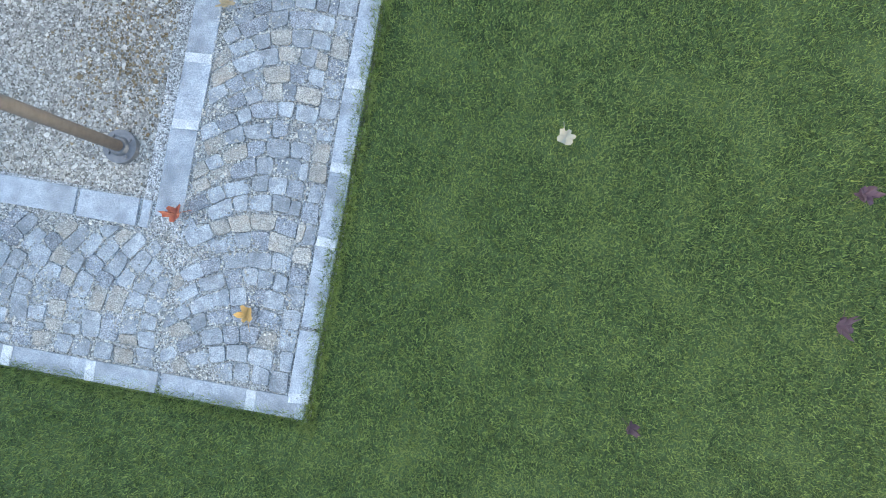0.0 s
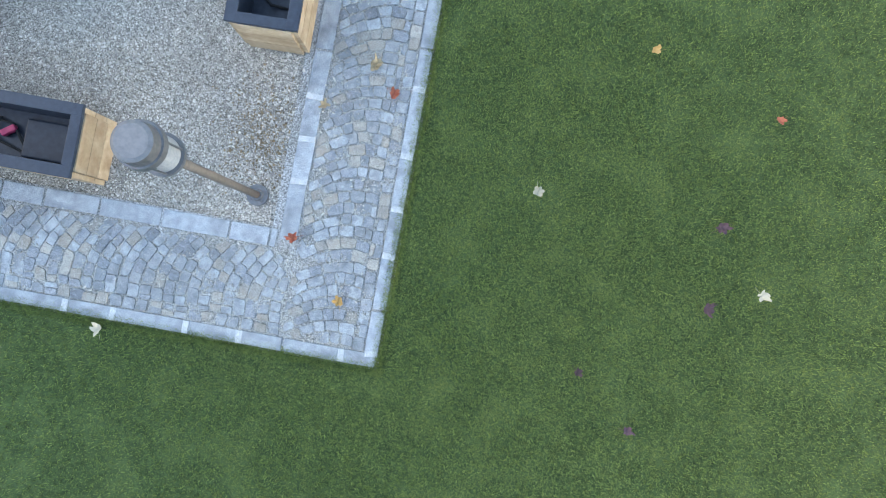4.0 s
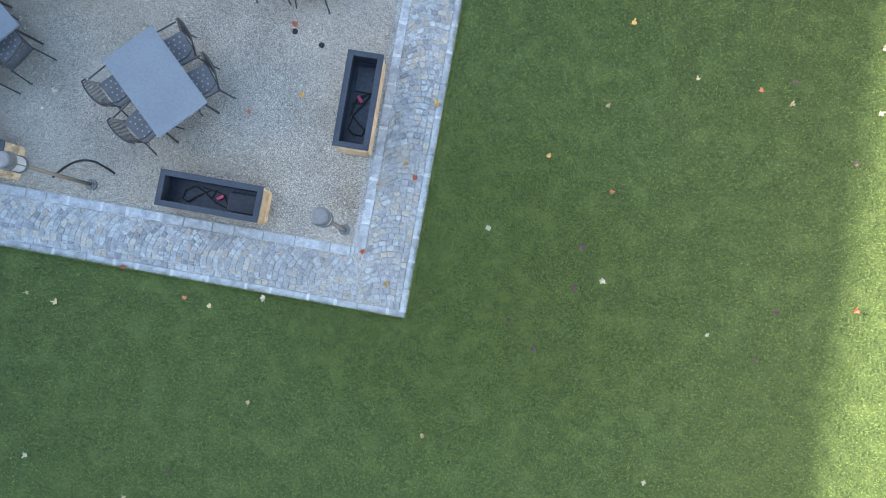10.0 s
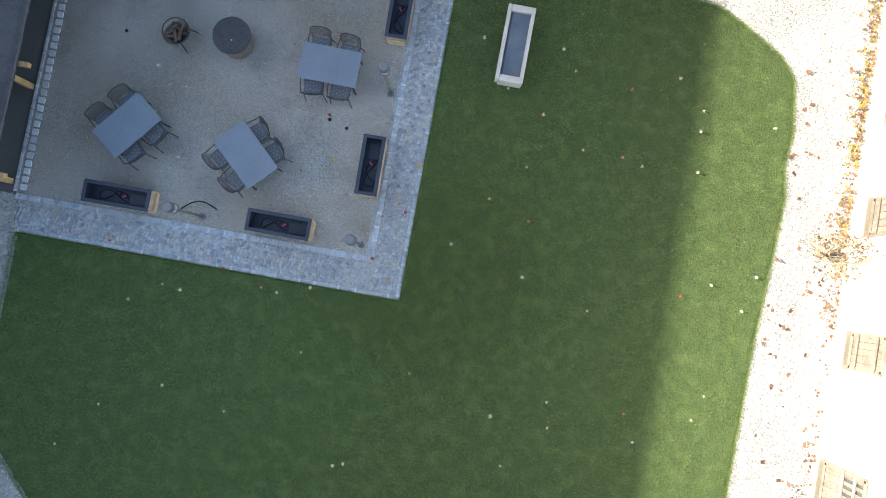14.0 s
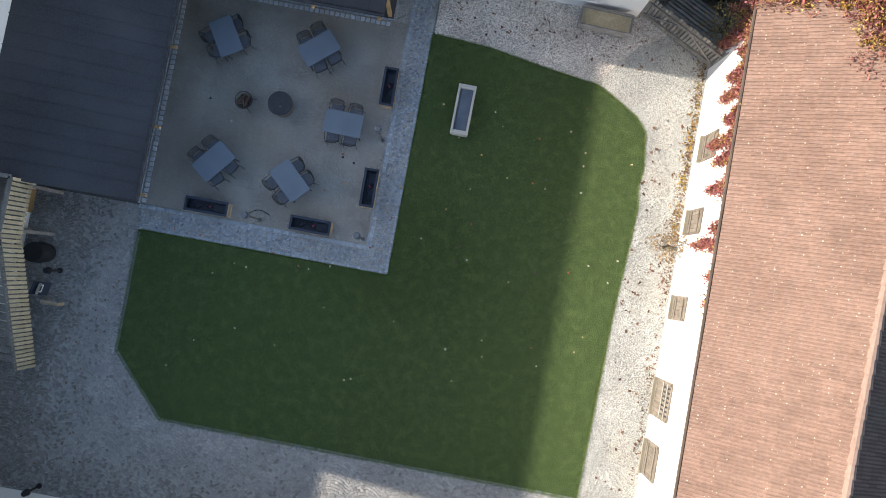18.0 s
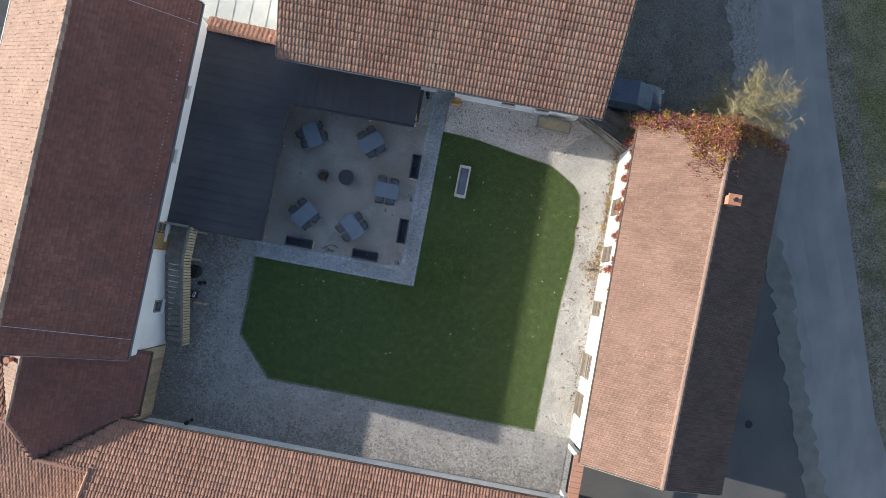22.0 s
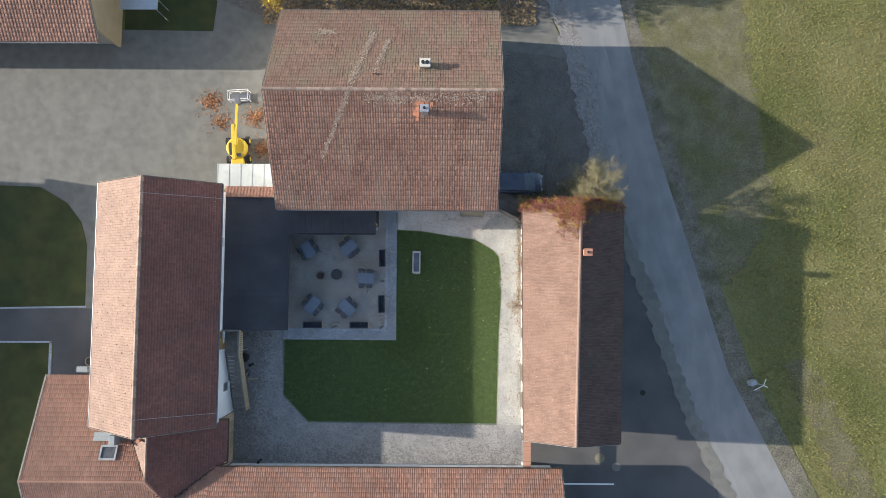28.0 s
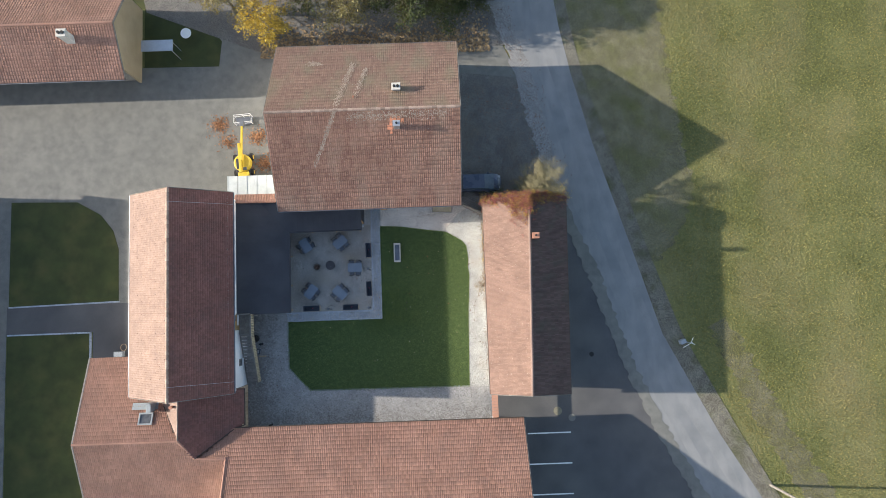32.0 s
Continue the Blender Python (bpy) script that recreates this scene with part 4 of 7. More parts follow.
FW, FWR = gable_house("neighbour_house", "red-roofed neighbouring house beyond the garden",
                      [(-42.3, -40, 4.0), (-42.3, 14.4, 4.0), (-52.3, -40, 4.0), (-52.3, 14.4, 4.0)],
                      [(-47.3, -40, 6.95), (-47.3, 14.4, 6.95)], None, 0, ("tile_red", "tile_red"), (0.5, 0.6))
wall_box(FW, -43.4, -43.0, -39.5, 14.0, -0.3, 4.2)
wall_box(FW, -51.6, -51.2, -39.5, 14.0, -0.3, 4.2)
gable_wall(FW, "y", 14.0, -0.3, -51.6, -43.0, 4.2, 4.2, -47.3, 6.7)


M["frost"] = mat("frost", (0.24, 0.27, 0.30), (0.34, 0.37, 0.40), 0.3, 80, 4, 0.1)
M["coupling"] = mat("coupling", (0.40, 0.04, 0.11), (0.5, 0.07, 0.14), 0.5, 20, 2, 0.05)
M["spot"] = mat("spot", (0.25, 0.27, 0.29), (0.31, 0.335, 0.355), 0.9, 100, 8, 0.1)
M["drum_steel"] = mat("drum_steel", (0.20, 0.17, 0.14), (0.30, 0.26, 0.22), 0.55, 20, 2, 0.1, metal=0.5)
M["table_dark"] = mat("table_dark", (0.035, 0.037, 0.043), (0.055, 0.057, 0.063), 0.75, 20, 2, 0.1)
M["log_wood"] = mat("log_wood", (0.06, 0.04, 0.032), (0.13, 0.085, 0.065), 0.9, 14, 3, 0.4)

# ---- windows, chimneys, doors of the houses ----
for x in (3.47, 5.5):
    window_on(NH, x, 11.55, 1.4, 0.72, 0.78, "-y")


def shuttered_hatch(parent, y, z, w, h, pickets=False):
    """A wall opening closed by weathered boards in a grey frame over a cream sill; pickets: bars in its upper half."""
    hatch = new("window")
    hatch.parent = parent
    hatch.matrix_world = pose(10.7, y, z, 0, 0, -90)
    bm = bmesh.new()
    for q in (-1, 1):
        box(bm, q * w / 2 - 0.05, q * w / 2 + 0.05, -0.05, 0.02, -h / 2, h / 2)
        box(bm, -w / 2, w / 2, -0.05, 0.02, q * h / 2 - 0.05, q * h / 2 + 0.05)
    part("window_frame", bm, "shutter", hatch)
    bm = bmesh.new(); box(bm, -w / 2, w / 2, -0.012, 0.01, -h / 2, h / 2)
    part("backing", bm, "pane", hatch)
    n = round(w / 0.155)
    for k in range(n):
        x = -w / 2 + (k + 0.5) * w / n
        bm = bmesh.new()
        if pickets:
            box(bm, x - 0.045, x + 0.045, -0.04, -0.014, -h / 2, h / 2, 0.004)
        else:
            box(bm, x - w / n / 2 + 0.004, x + w / n / 2 - 0.004, -0.035, -0.014, -h / 2, h / 2, 0.004)
        part("board", bm, "shutter", hatch)
    if pickets:
        for k in range(n - 1):
            x = -w / 2 + (k + 1) * w / n
            bm = bmesh.new(); box(bm, x - 0.035, x + 0.035, -0.03, -0.013, -h / 2, 0.02)
            part("board", bm, "shutter", hatch)
    for zz in ((-0.02, h * 0.28) if pickets else (-h * 0.3, h * 0.3)):
        bm = bmesh.new(); box(bm, -w / 2, w / 2, -0.07, -0.041, zz - 0.04, zz + 0.04, 0.004)
        part("rail", bm, "timber_grey" if pickets else "shutter", hatch)
    bm = bmesh.new(); box(bm, -w / 2 - 0.06, w / 2 + 0.06, -0.16, 0.0, -h / 2 - 0.12, -h / 2 - 0.052, 0.01)
    part("window_sill", bm, "cream_stone", hatch)


for y, z, w, h, pickets in ((6.7, 1.5, 0.9, 1.2, False), (3.93, 1.32, 0.85, 1.15, False), (0.74, 1.25, 0.8, 1.15, False), (-2.62, 1.1, 1.3, 1.5, True), (-4.87, 0.95, 1.2, 1.2, False)):
    shuttered_hatch(EH, y, z, w, h, pickets)
for y in (4.5, 8.0):
    window_on(WH, -13.735, y, 4.6, 0.6, 0.7, "+x")
window_on(WH, -13.735, 0.45, 4.0, 0.9, 1.2, "+x")
window_on(WH, -13.735, -3.7, 2.2, 0.6, 0.8, "+x", "timber_grey", (1, 1))
bm = bmesh.new()
box(bm, -13.75, -13.66, -0.55, 0.35, 2.62, 4.6, 0.01)
wd = part("door", bm, "frame_wood", WH)
bm = bmesh.new(); box(bm, -13.75, -13.68, -0.15, 0.75, -0.05, 2.05, 0.01)
low_door = part("door", bm, "frame_wood", WH)
bm = bmesh.new(); box(bm, -13.68, -13.63, -0.05, 0.0, 0.95, 1.12)
part("handle", bm, "steel", low_door)
bm = bmesh.new(); box(bm, -13.66, -13.62, -0.45, -0.4, 3.5, 3.7)
part("handle", bm, "steel", wd)


def chimney(parent, x, y, z0, z1, s, material, pots, cap=None):
    bm = bmesh.new(); box(bm, x - s, x + s, y - s * 0.8, y + s * 0.8, z0, z1, 0.015)
    c = part("chimney", bm, material, parent)
    bm = bmesh.new(); box(bm, x - s - 0.06, x + s + 0.06, y - s * 0.8 - 0.06, y + s * 0.8 + 0.06, z1, z1 + 0.09, 0.015)
    part("chimney_cap", bm, cap or material, c)
    for k in range(pots):
        dx = (k - (pots - 1) / 2) * s * 0.95
        bm = bmesh.new()
        disc(bm, (x + dx, y, z1 + 0.09), s * 0.36, 0.16, 14)
        part("flue", bm, "rubber", c)
    return c


chimney(EH, 14.85, 7.2, 5.8, 7.2, 0.27, "brick_red", 1)
chimney(NH, 2.55, 21.1, 7.4, 8.7, 0.34, "stone", 2, "stone")
chimney(NH, 2.55, 17.4, 7.8, 9.65, 0.26, "steel", 1, "steel")
chimney(NW, -28.6, 27.7, 5.6, 7.5, 0.4, "stone", 2, "stone")
bm = bmesh.new(); tube(bm, (-1.35, 20.3, 8.2), (-1.35, 20.3, 8.8), 0.07)
part("vent_pipe", bm, "brick_red", NH)
for y in (-5.2, 11.3):
    bm = bmesh.new(); tube(bm, (-13.3, y, 5.56), (-18.3, y, 8.55), 0.012, seg=6)
    part("lightning_rod", bm, "steel", WH)
# ---- west house stair with slatted balustrade ----
ST = thing("outside_stair", "grey timber outside stair with a pale slatted balustrade", "stair")
bm = bmesh.new(); box(bm, -13.735, -12.35, -0.95, 0.95, 2.45, 2.6, 0.01)
part("landing", bm, "timber_grey", ST)
for k in range(15):
    y1, z1 = -0.95 - k * 0.325, 2.6 - (k + 1) * 0.1625
    bm = bmesh.new(); box(bm, -13.62, -12.5, y1 - 0.255, y1, z1 - 0.05, z1, 0.006)
    part("tread", bm, "tread_wood", ST)
for x in (-13.66, -12.47):
    bm = bmesh.new()
    deck(bm, ((x - 0.04, -0.9, 2.66), (x + 0.04, -0.9, 2.66), (x + 0.04, -5.85, 0.2), (x - 0.04, -5.85, 0.2)), 0.25)
    part("stringer", bm, "timber_grey", ST)
for pts in (((-12.38, 0.95, 3.6), (-12.38, -0.95, 3.6)), ((-12.38, -0.95, 3.6), (-12.38, -5.85, 1.15)), ((-13.73, 0.95, 3.6), (-12.38, 0.95, 3.6))):
    bm = bmesh.new()
    a, b = Vector(pts[0]), Vector(pts[1])
    ax = Vector((0.07, 0, 0)) if abs(a.x - b.x) < 0.1 else Vector((0, 0.07, 0))
    deck(bm, (a - ax, a + ax, b + ax, b - ax), 0.05)
    part("handrail", bm, "timber_grey", ST)
for k in range(43):
    y1 = 0.9 - k * 0.158
    z1 = 3.55 if y1 > -0.95 else 3.55 - (-0.95 - y1) * 0.5
    bm = bmesh.new(); box(bm, -12.36, -12.33, y1 - 0.055, y1 + 0.055, z1 - 1.15, z1)
    part("slat", bm, "pale_slat", ST)
for x, y, h in ((-12.7, 0.8, 2.45), (-12.7, -0.8, 2.45), (-13.6, -0.8, 2.45)):
    bm = bmesh.new(); box(bm, x - 0.06, x + 0.06, y - 0.06, y + 0.06, -0.05, h)
    part("post", bm, "timber_grey", ST)

# ================= patio things =================
def lamp(m, label):
    t = thing("post_lamp", label, "garden lamp", "post lamps", at=m)
    bm = bmesh.new(); disc(bm, (0, 0, -0.02), 0.085, 0.035, 24); disc(bm, (0, 0, 0.015), 0.05, 0.02, 20, 0.04)
    for k in range(4):
        disc(bm, (0.062 * math.cos(k * 1.571 + 0.7), 0.062 * math.sin(k * 1.571 + 0.7), 0.015), 0.009, 0.012, 6)
    part("base_plate", bm, "lamp_metal", t)
    bm = bmesh.new(); tube(bm, (0, 0, 0), (0, 0, 1.68), 0.029, seg=16)
    part("pole", bm, "lamp_pole", t, smooth=True)
    bm = bmesh.new(); disc(bm, (0, 0, 1.66), 0.06, 0.05, 24, 0.115); disc(bm, (0, 0, 1.71), 0.118, 0.03, 28)
    part("collar", bm, "lamp_metal", t)
    bm = bmesh.new(); disc(bm, (0, 0, 1.74), 0.098, 0.22, 28)
    part("lantern", bm, "frost", t, "frosted lamp cylinder")
    for k in range(4):
        a = k * 1.571 + 0.4
        bm = bmesh.new(); tube(bm, (0.108 * math.cos(a), 0.108 * math.sin(a), 1.73), (0.108 * math.cos(a), 0.108 * math.sin(a), 1.98), 0.006, seg=6)
        part("guard_bar", bm, "lamp_metal", t)
    bm = bmesh.new(); disc(bm, (0, 0, 1.96), 0.128, 0.045, 30, 0.124)
    part("hood_ring", bm, "lamp_metal", t)
    bm = bmesh.new(); disc(bm, (0, 0, 2.005), 0.112, 0.07, 30, 0.104); disc(bm, (0, 0, 2.075), 0.104, 0.012, 30, 0.085)
    part("cap", bm, "lamp_metal", t)
    return t


lamp(pose(-1.16, 1.172, 0), "slim grey post lamp on the gravel beside the path corner")
lamp(pose(-1.13, 5.01, 0, 0, 0, 30), "slim grey post lamp on the gravel between two planters")
lamp(pose(-5.14, 1.17, 0, 0, 0, 60), "slim grey post lamp on the gravel beside a bent hose")


def planter(m, label, wood_len=1.58, seed=0):
    """Long axis x; wood cladding with a dark rim and an empty lined box."""
    t = thing("planter", label, "planter", "planters", at=m)
    L, Wd, H = wood_len / 2 - 0.03, 0.238, 0.47
    rr = random.Random(seed)
    for s in (-1, 1):
        for k in range(3):
            z0 = k * H / 3
            bm = bmesh.new(); box(bm, -L, L, s * Wd - 0.02, s * Wd + 0.02, z0 + 0.002, z0 + H / 3 - 0.004, 0.004)
            part("board", bm, "larch", t)
            bm = bmesh.new(); box(bm, s * L - 0.02, s * L + 0.02, -Wd + 0.022, Wd - 0.022, z0 + 0.002, z0 + H / 3 - 0.004, 0.004)
            part("board", bm, "larch", t)
    bm = bmesh.new()
    for x0, x1, y0, y1 in ((-L - 0.01, L + 0.01, Wd - 0.055, Wd + 0.035), (-L - 0.01, L + 0.01, -Wd - 0.035, -Wd + 0.055), (-L - 0.012, -L + 0.07, -Wd + 0.05, Wd - 0.05), (L - 0.07, L + 0.012, -Wd + 0.05, Wd - 0.05)):
        box(bm, x0, x1, y0, y1, H, H + 0.035, 0.006)
    part("rim", bm, "planter_rim", t, "dark blue-grey rim")
    bm = bmesh.new()
    rings = [[bm.verts.new((sx * (L - e), sy * (Wd - e), z)) for sx, sy in ((-1, -1), (1, -1), (1, 1), (-1, 1))] for e, z in ((0.024, 0.15), (0.024, H), (0.05, H), (0.05, 0.19))]
    for a, b in zip(rings, rings[1:]):
        for k in range(4):
            bm.faces.new((a[k], a[(k + 1) % 4], b[(k + 1) % 4], b[k]))
    bm.faces.new(rings[0][::-1]); bm.faces.new(rings[3])
    part("liner", bm, "liner", t, "black sheet liner")
    bm = bmesh.new()
    pts = [(0.45 * math.cos(a * 0.6) * (0.4 + 0.05 * a) - 0.2 + rr.uniform(-0.05, 0.05), 0.13 * math.sin(a * 1.1), 0.21 + 0.02 * math.sin(a * 2.3)) for a in range(14)]
    pipe(bm, pts, 0.012, 6)
    part("irrigation_hose", bm, "rubber", t)
    bm = bmesh.new(); box(bm, -0.06, 0.06, -0.025, 0.025, 0.2, 0.25, 0.012, pose(0.08, 0.02, 0, 0, 0, 35))
    part("hose_coupling", bm, "coupling", t, "small magenta hose coupling")
    bm = bmesh.new(); box(bm, 0.2, L - 0.12, -0.16, 0.14, 0.192, 0.225, 0.015)
    part("liner_fold", bm, "liner", t)
    return t


planter(pose(-3.14, 1.29, -0.02), "long larch planter with a dark rim, empty and lined, on gravel", seed=1)
planter(pose(-1.24, 3.08, -0.02, 0, 0, 91), "long larch planter with a dark rim beside the cobbled path", 1.5, 2)
planter(pose(-7.08, 1.29, -0.02, 0, 0, 0.5), "long larch planter with a dark rim near the bent hose", 1.66, 3)
planter(pose(-1.22, 6.98, -0.02, 0, 0, 91), "long larch planter with a dark rim near the corner roof", 1.5, 4)


def dining_table(m, label):
    t = thing("patio_table", label, "table", "patio tables", at=m)
    bm = bmesh.new(); box(bm, -0.71, 0.71, -0.44, 0.44, 0.68, 0.71, 0.006)
    part("tabletop", bm, "table_top", t)
    bm = bmesh.new()
    for s in (-1, 1):
        box(bm, -0.6, 0.6, s * 0.36 - 0.015, s * 0.36 + 0.015, 0.63, 0.679)
        box(bm, s * 0.6 - 0.015, s * 0.6 + 0.015, -0.36, 0.36, 0.63, 0.679)
    part("apron", bm, "chair_metal", t)
    for sx in (-1, 1):
        for sy in (-1, 1):
            bm = bmesh.new(); tube(bm, (sx * 0.58, sy * 0.34, 0.675), (sx * 0.63, sy * 0.39, -0.02), 0.022, 0.018, 10)
            part("leg", bm, "chair_metal", t)
    return t


def patio_chair(m):
    """Faces +y."""
    t = thing("patio_chair", "dark metal mesh armchair with a spotted grey seat cushion", "chair", "chairs round the patio tables", at=m)
    bm = bmesh.new(); box(bm, -0.225, 0.225, -0.22, 0.215, 0.44, 0.475, 0.016)
    part("seat_cushion", bm, "cushion", t, "grey cushion with pale spots")
    bm = bmesh.new()
    for i in range(5):
        for j in range(4):
            x, y = -0.15 + i * 0.075, -0.14 + j * 0.09 + (i % 2) * 0.03
            box(bm, x - 0.012, x + 0.012, y - 0.012, y + 0.012, 0.4755, 0.4775, 0, pose(0, 0, 0))
    part("cushion_pattern", bm, "spot", t, "pale woven spots", kind="stuff")
    bm = bmesh.new()
    pipe(bm, [(-0.23, -0.22, 0.43), (0.23, -0.22, 0.43), (0.23, 0.23, 0.43), (-0.23, 0.23, 0.43), (-0.23, -0.22, 0.43)], 0.012)
    part("seat_frame", bm, "chair_metal", t)
    for sx in (-1, 1):
        for sy in (-1, 1):
            bm = bmesh.new(); tube(bm, (sx * 0.23, sy * 0.21, 0.44), (sx * 0.265, sy * 0.29, -0.02), 0.013, 0.011, 8)
            part("leg", bm, "chair_metal", t)
        bm = bmesh.new()
        pipe(bm, [(sx * 0.24, 0.2, 0.43), (sx * 0.27, 0.19, 0.64), (sx * 0.275, 0.1, 0.665), (sx * 0.27, -0.12, 0.67), (sx * 0.24, -0.24, 0.72)], 0.012)
        part("armrest", bm, "chair_metal", t)
    arc = [(0.25 * math.sin(a), -0.2 - 0.09 * math.cos(a), 0) for a in (-1.5, -1.0, -0.5, 0, 0.5, 1.0, 1.5)]
    bm = bmesh.new()
    pipe(bm, [(x * 1.04, y - 0.06, 0.82 if abs(x) < 0.22 else 0.74) for x, y, z in arc], 0.012)
    part("back_rail", bm, "chair_metal", t)
    bm = bmesh.new()
    for k in range(25):
        a = -1.4 + k * 2.8 / 24
        x, y = 0.245 * math.sin(a), -0.2 - 0.085 * math.cos(a)
        tube(bm, (x * 0.95, y + 0.03, 0.45), (x * 1.04, y - 0.06, 0.81 if abs(x) < 0.2 else 0.75), 0.0042, seg=3)
    for z in (0.49, 0.53, 0.57, 0.61, 0.65, 0.69, 0.73, 0.77):
        f = (z - 0.45) / 0.38
        pipe(bm, [(x * (0.96 + 0.08 * f), y + 0.03 - 0.09 * f, z) for x, y, zz in arc[1:-1]], 0.004, 3)
    part("back_mesh", bm, "chair_metal", t)
    return t


first_table = first_chair = None
spots = [(-2.6, 5.24, -1, "grey flat-topped metal patio table near a planter"), (-4.15, 2.77, -43.5, "grey flat-topped metal patio table near the path corner"),
         (-7.05, 2.96, 51.5, "grey flat-topped metal patio table beside a planter"), (-7.52, 7.66, -58.5, "grey flat-topped metal patio table below the dark roof"),
         (-4.03, 7.86, 40.7, "grey flat-topped metal patio table beside the posts")]
for n, (x, y, a, label) in enumerate(spots):
    m = pose(x, y, 0, 0, 0, a)
    if first_table is None:
        first_table = dining_table(m, label)
    else:
        tagged(copy_thing(first_table, m), label)
    for s in (-1, 1):
        for dx in (-0.33, 0.33):
            c = m @ pose(dx + R.uniform(-0.04, 0.04), s * (0.46 + R.uniform(-0.03, 0.06)), 0, 0, 0, (180 if s > 0 else 0) + R.uniform(-9, 9))
            if first_chair is None:
                first_chair = patio_chair(c)
            else:
                copy_thing(first_chair, c)

# round fire table and log bowl
t = thing("fire_drum", "round steel drum with a flat dark lid standing on gravel", "fire drum", at=pose(-5.1, 5.58, 0))
bm = bmesh.new(); disc(bm, (0, 0, -0.02), 0.4, 0.52, 40)
part("drum", bm, "drum_steel", t, smooth=False)
bm = bmesh.new(); disc(bm, (0, 0, 0.5), 0.46, 0.03, 44)
part("lid", bm, "table_dark", t)
bm = bmesh.new(); disc(bm, (0.03, -0.12, 0.53), 0.015, 0.03, 10)
part("lid_knob", bm, "steel", t)

t = thing("fire_bowl", "rusty iron fire bowl on legs filled with logs", "fire bowl", at=pose(-6.48, 5.47, 0))
bm = bmesh.new()
for k in range(16):
    a, b = k * math.tau / 16, (k + 1) * math.tau / 16
    pipe(bm, [(0.33 * math.cos(a), 0.33 * math.sin(a), 0.45), (0.33 * math.cos(b), 0.33 * math.sin(b), 0.45)], 0.014, 6)
part("rim", bm, "chair_metal", t)
bm = bmesh.new(); bmesh.ops.create_cone(bm, cap_ends=False, segments=24, radius1=0.14, radius2=0.33, depth=0.24, matrix=Matrix.Translation((0, 0, 0.33))); disc(bm, (0, 0, 0.2), 0.14, 0.02, 24)
part("bowl", bm, "drum_steel", t)
for k in range(4):
    a = k * 1.571 + 0.5
    bm = bmesh.new(); pipe(bm, [(0.26 * math.cos(a), 0.26 * math.sin(a), 0.4), (0.36 * math.cos(a), 0.36 * math.sin(a), 0.1), (0.4 * math.cos(a), 0.4 * math.sin(a), -0.02)], 0.014, 6)
    part("leg", bm, "chair_metal", t)
for k in range(9):
    a = k * 2.4
    bm = bmesh.new(); c = Vector((0.13 * math.cos(a), 0.13 * math.sin(a), 0.36 + 0.035 * (k % 3)))
    d = Vector((math.cos(a * 1.7), math.sin(a * 1.7), 0.15)) * 0.14
    tube(bm, c - d, c + d, 0.045, 0.04, 8)
    part("log", bm, "log_wood", t)
t = thing("garden_hose", "bent black hose arching out of the gravel", "hose")
bm = bmesh.new()
pipe(bm, [(-5.75 + k * 0.085, 1.18 + 0.34 * math.sin(min(k, 12) / 12 * 2.6) ** 1.0 * (1 if k < 9 else 0.95), 0.0 + 0.16 * math.sin(k / 11 * math.pi)) for k in range(12)], 0.017, 8)
part("tube", bm, "rubber", t)
for x, y in ((-2.05, 3.96), (-2.5, 4.1), (-7.9, 5.4)):
    s = thing("gravel_drain", "small dark round drain cap set in gravel", "drain cap", "drain caps", at=pose(x, y, -0.02))
    bm = bmesh.new(); disc(bm, (0, 0, 0), 0.045, 0.02, 16, 0.04)
    part("cap", bm, "rubber", s)

# stone trough on the lawn
t = thing("stone_trough", "long pale stone water trough on the lawn", "trough", at=pose(1.72, 6.66, 0, 0, 0, -0.5))
bm = bmesh.new()
box(bm, -0.32, 0.32, -0.95, 0.95, -0.03, 0.12, 0.02)
for s in (-1, 1):
    box(bm, s * 0.32 - 0.08, s * 0.32 + 0.02, -0.95, 0.95, 0.12, 0.43, 0.025)
    box(bm, -0.3, 0.3, s * 0.88 - 0.09, s * 0.88 + 0.07, 0.12, 0.43, 0.025)
bmesh.ops.scale(bm, vec=(0.92, 1, 1), verts=bm.verts)
part("basin", bm, "stone", t)
bm = bmesh.new(); box(bm, -0.23, 0.23, -0.8, 0.8, 0.29, 0.31)
part("water", bm, "water", t)

# ================= other things of the court =================
t = thing("wooden_trough", "weathered wooden trough against the white wall", "trough", at=pose(6.4, 10.97, 0, 0, 0, -2))
for x0, x1, y0, y1, z0, z1 in ((-0.98, 0.98, -0.36, 0.36, 0.4, 0.45), (-0.98, 0.98, -0.38, -0.33, 0.2, 0.62), (-0.98, 0.98, 0.33, 0.38, 0.2, 0.62), (-1.0, -0.95, -0.33, 0.33, 0.2, 0.62), (0.95, 1.0, -0.33, 0.33, 0.2, 0.62)):
    bm = bmesh.new(); box(bm, x0, x1, y0, y1, z0, z1, 0.006)
    part("board", bm, "pale_slat" if z1 == 0.45 else "tread_wood", t)
for sx in (-0.8, 0.8):
    bm = bmesh.new(); box(bm, sx - 0.05, sx + 0.05, -0.34, 0.34, -0.03, 0.2)
    part("leg", bm, "timber_grey", t)
t = thing("wooden_gate", "weathered grey wooden double gate between the houses", "gate", at=pose(9.25, 10.88, 0, 0, 0, -27))
for k in range(22):
    x = -1.62 + k * 0.155
    bm = bmesh.new(); box(bm, x - 0.06, x + 0.06, -0.02, 0.02, 0.05, 1.55 + 0.04 * math.sin(k * 1.7), 0.005)
    part("board", bm, "timber_grey", t)
for z in (0.35, 1.25):
    bm = bmesh.new(); box(bm, -1.7, 1.7, -0.08, -0.02, z - 0.06, z + 0.06)
    part("rail", bm, "timber_grey", t)
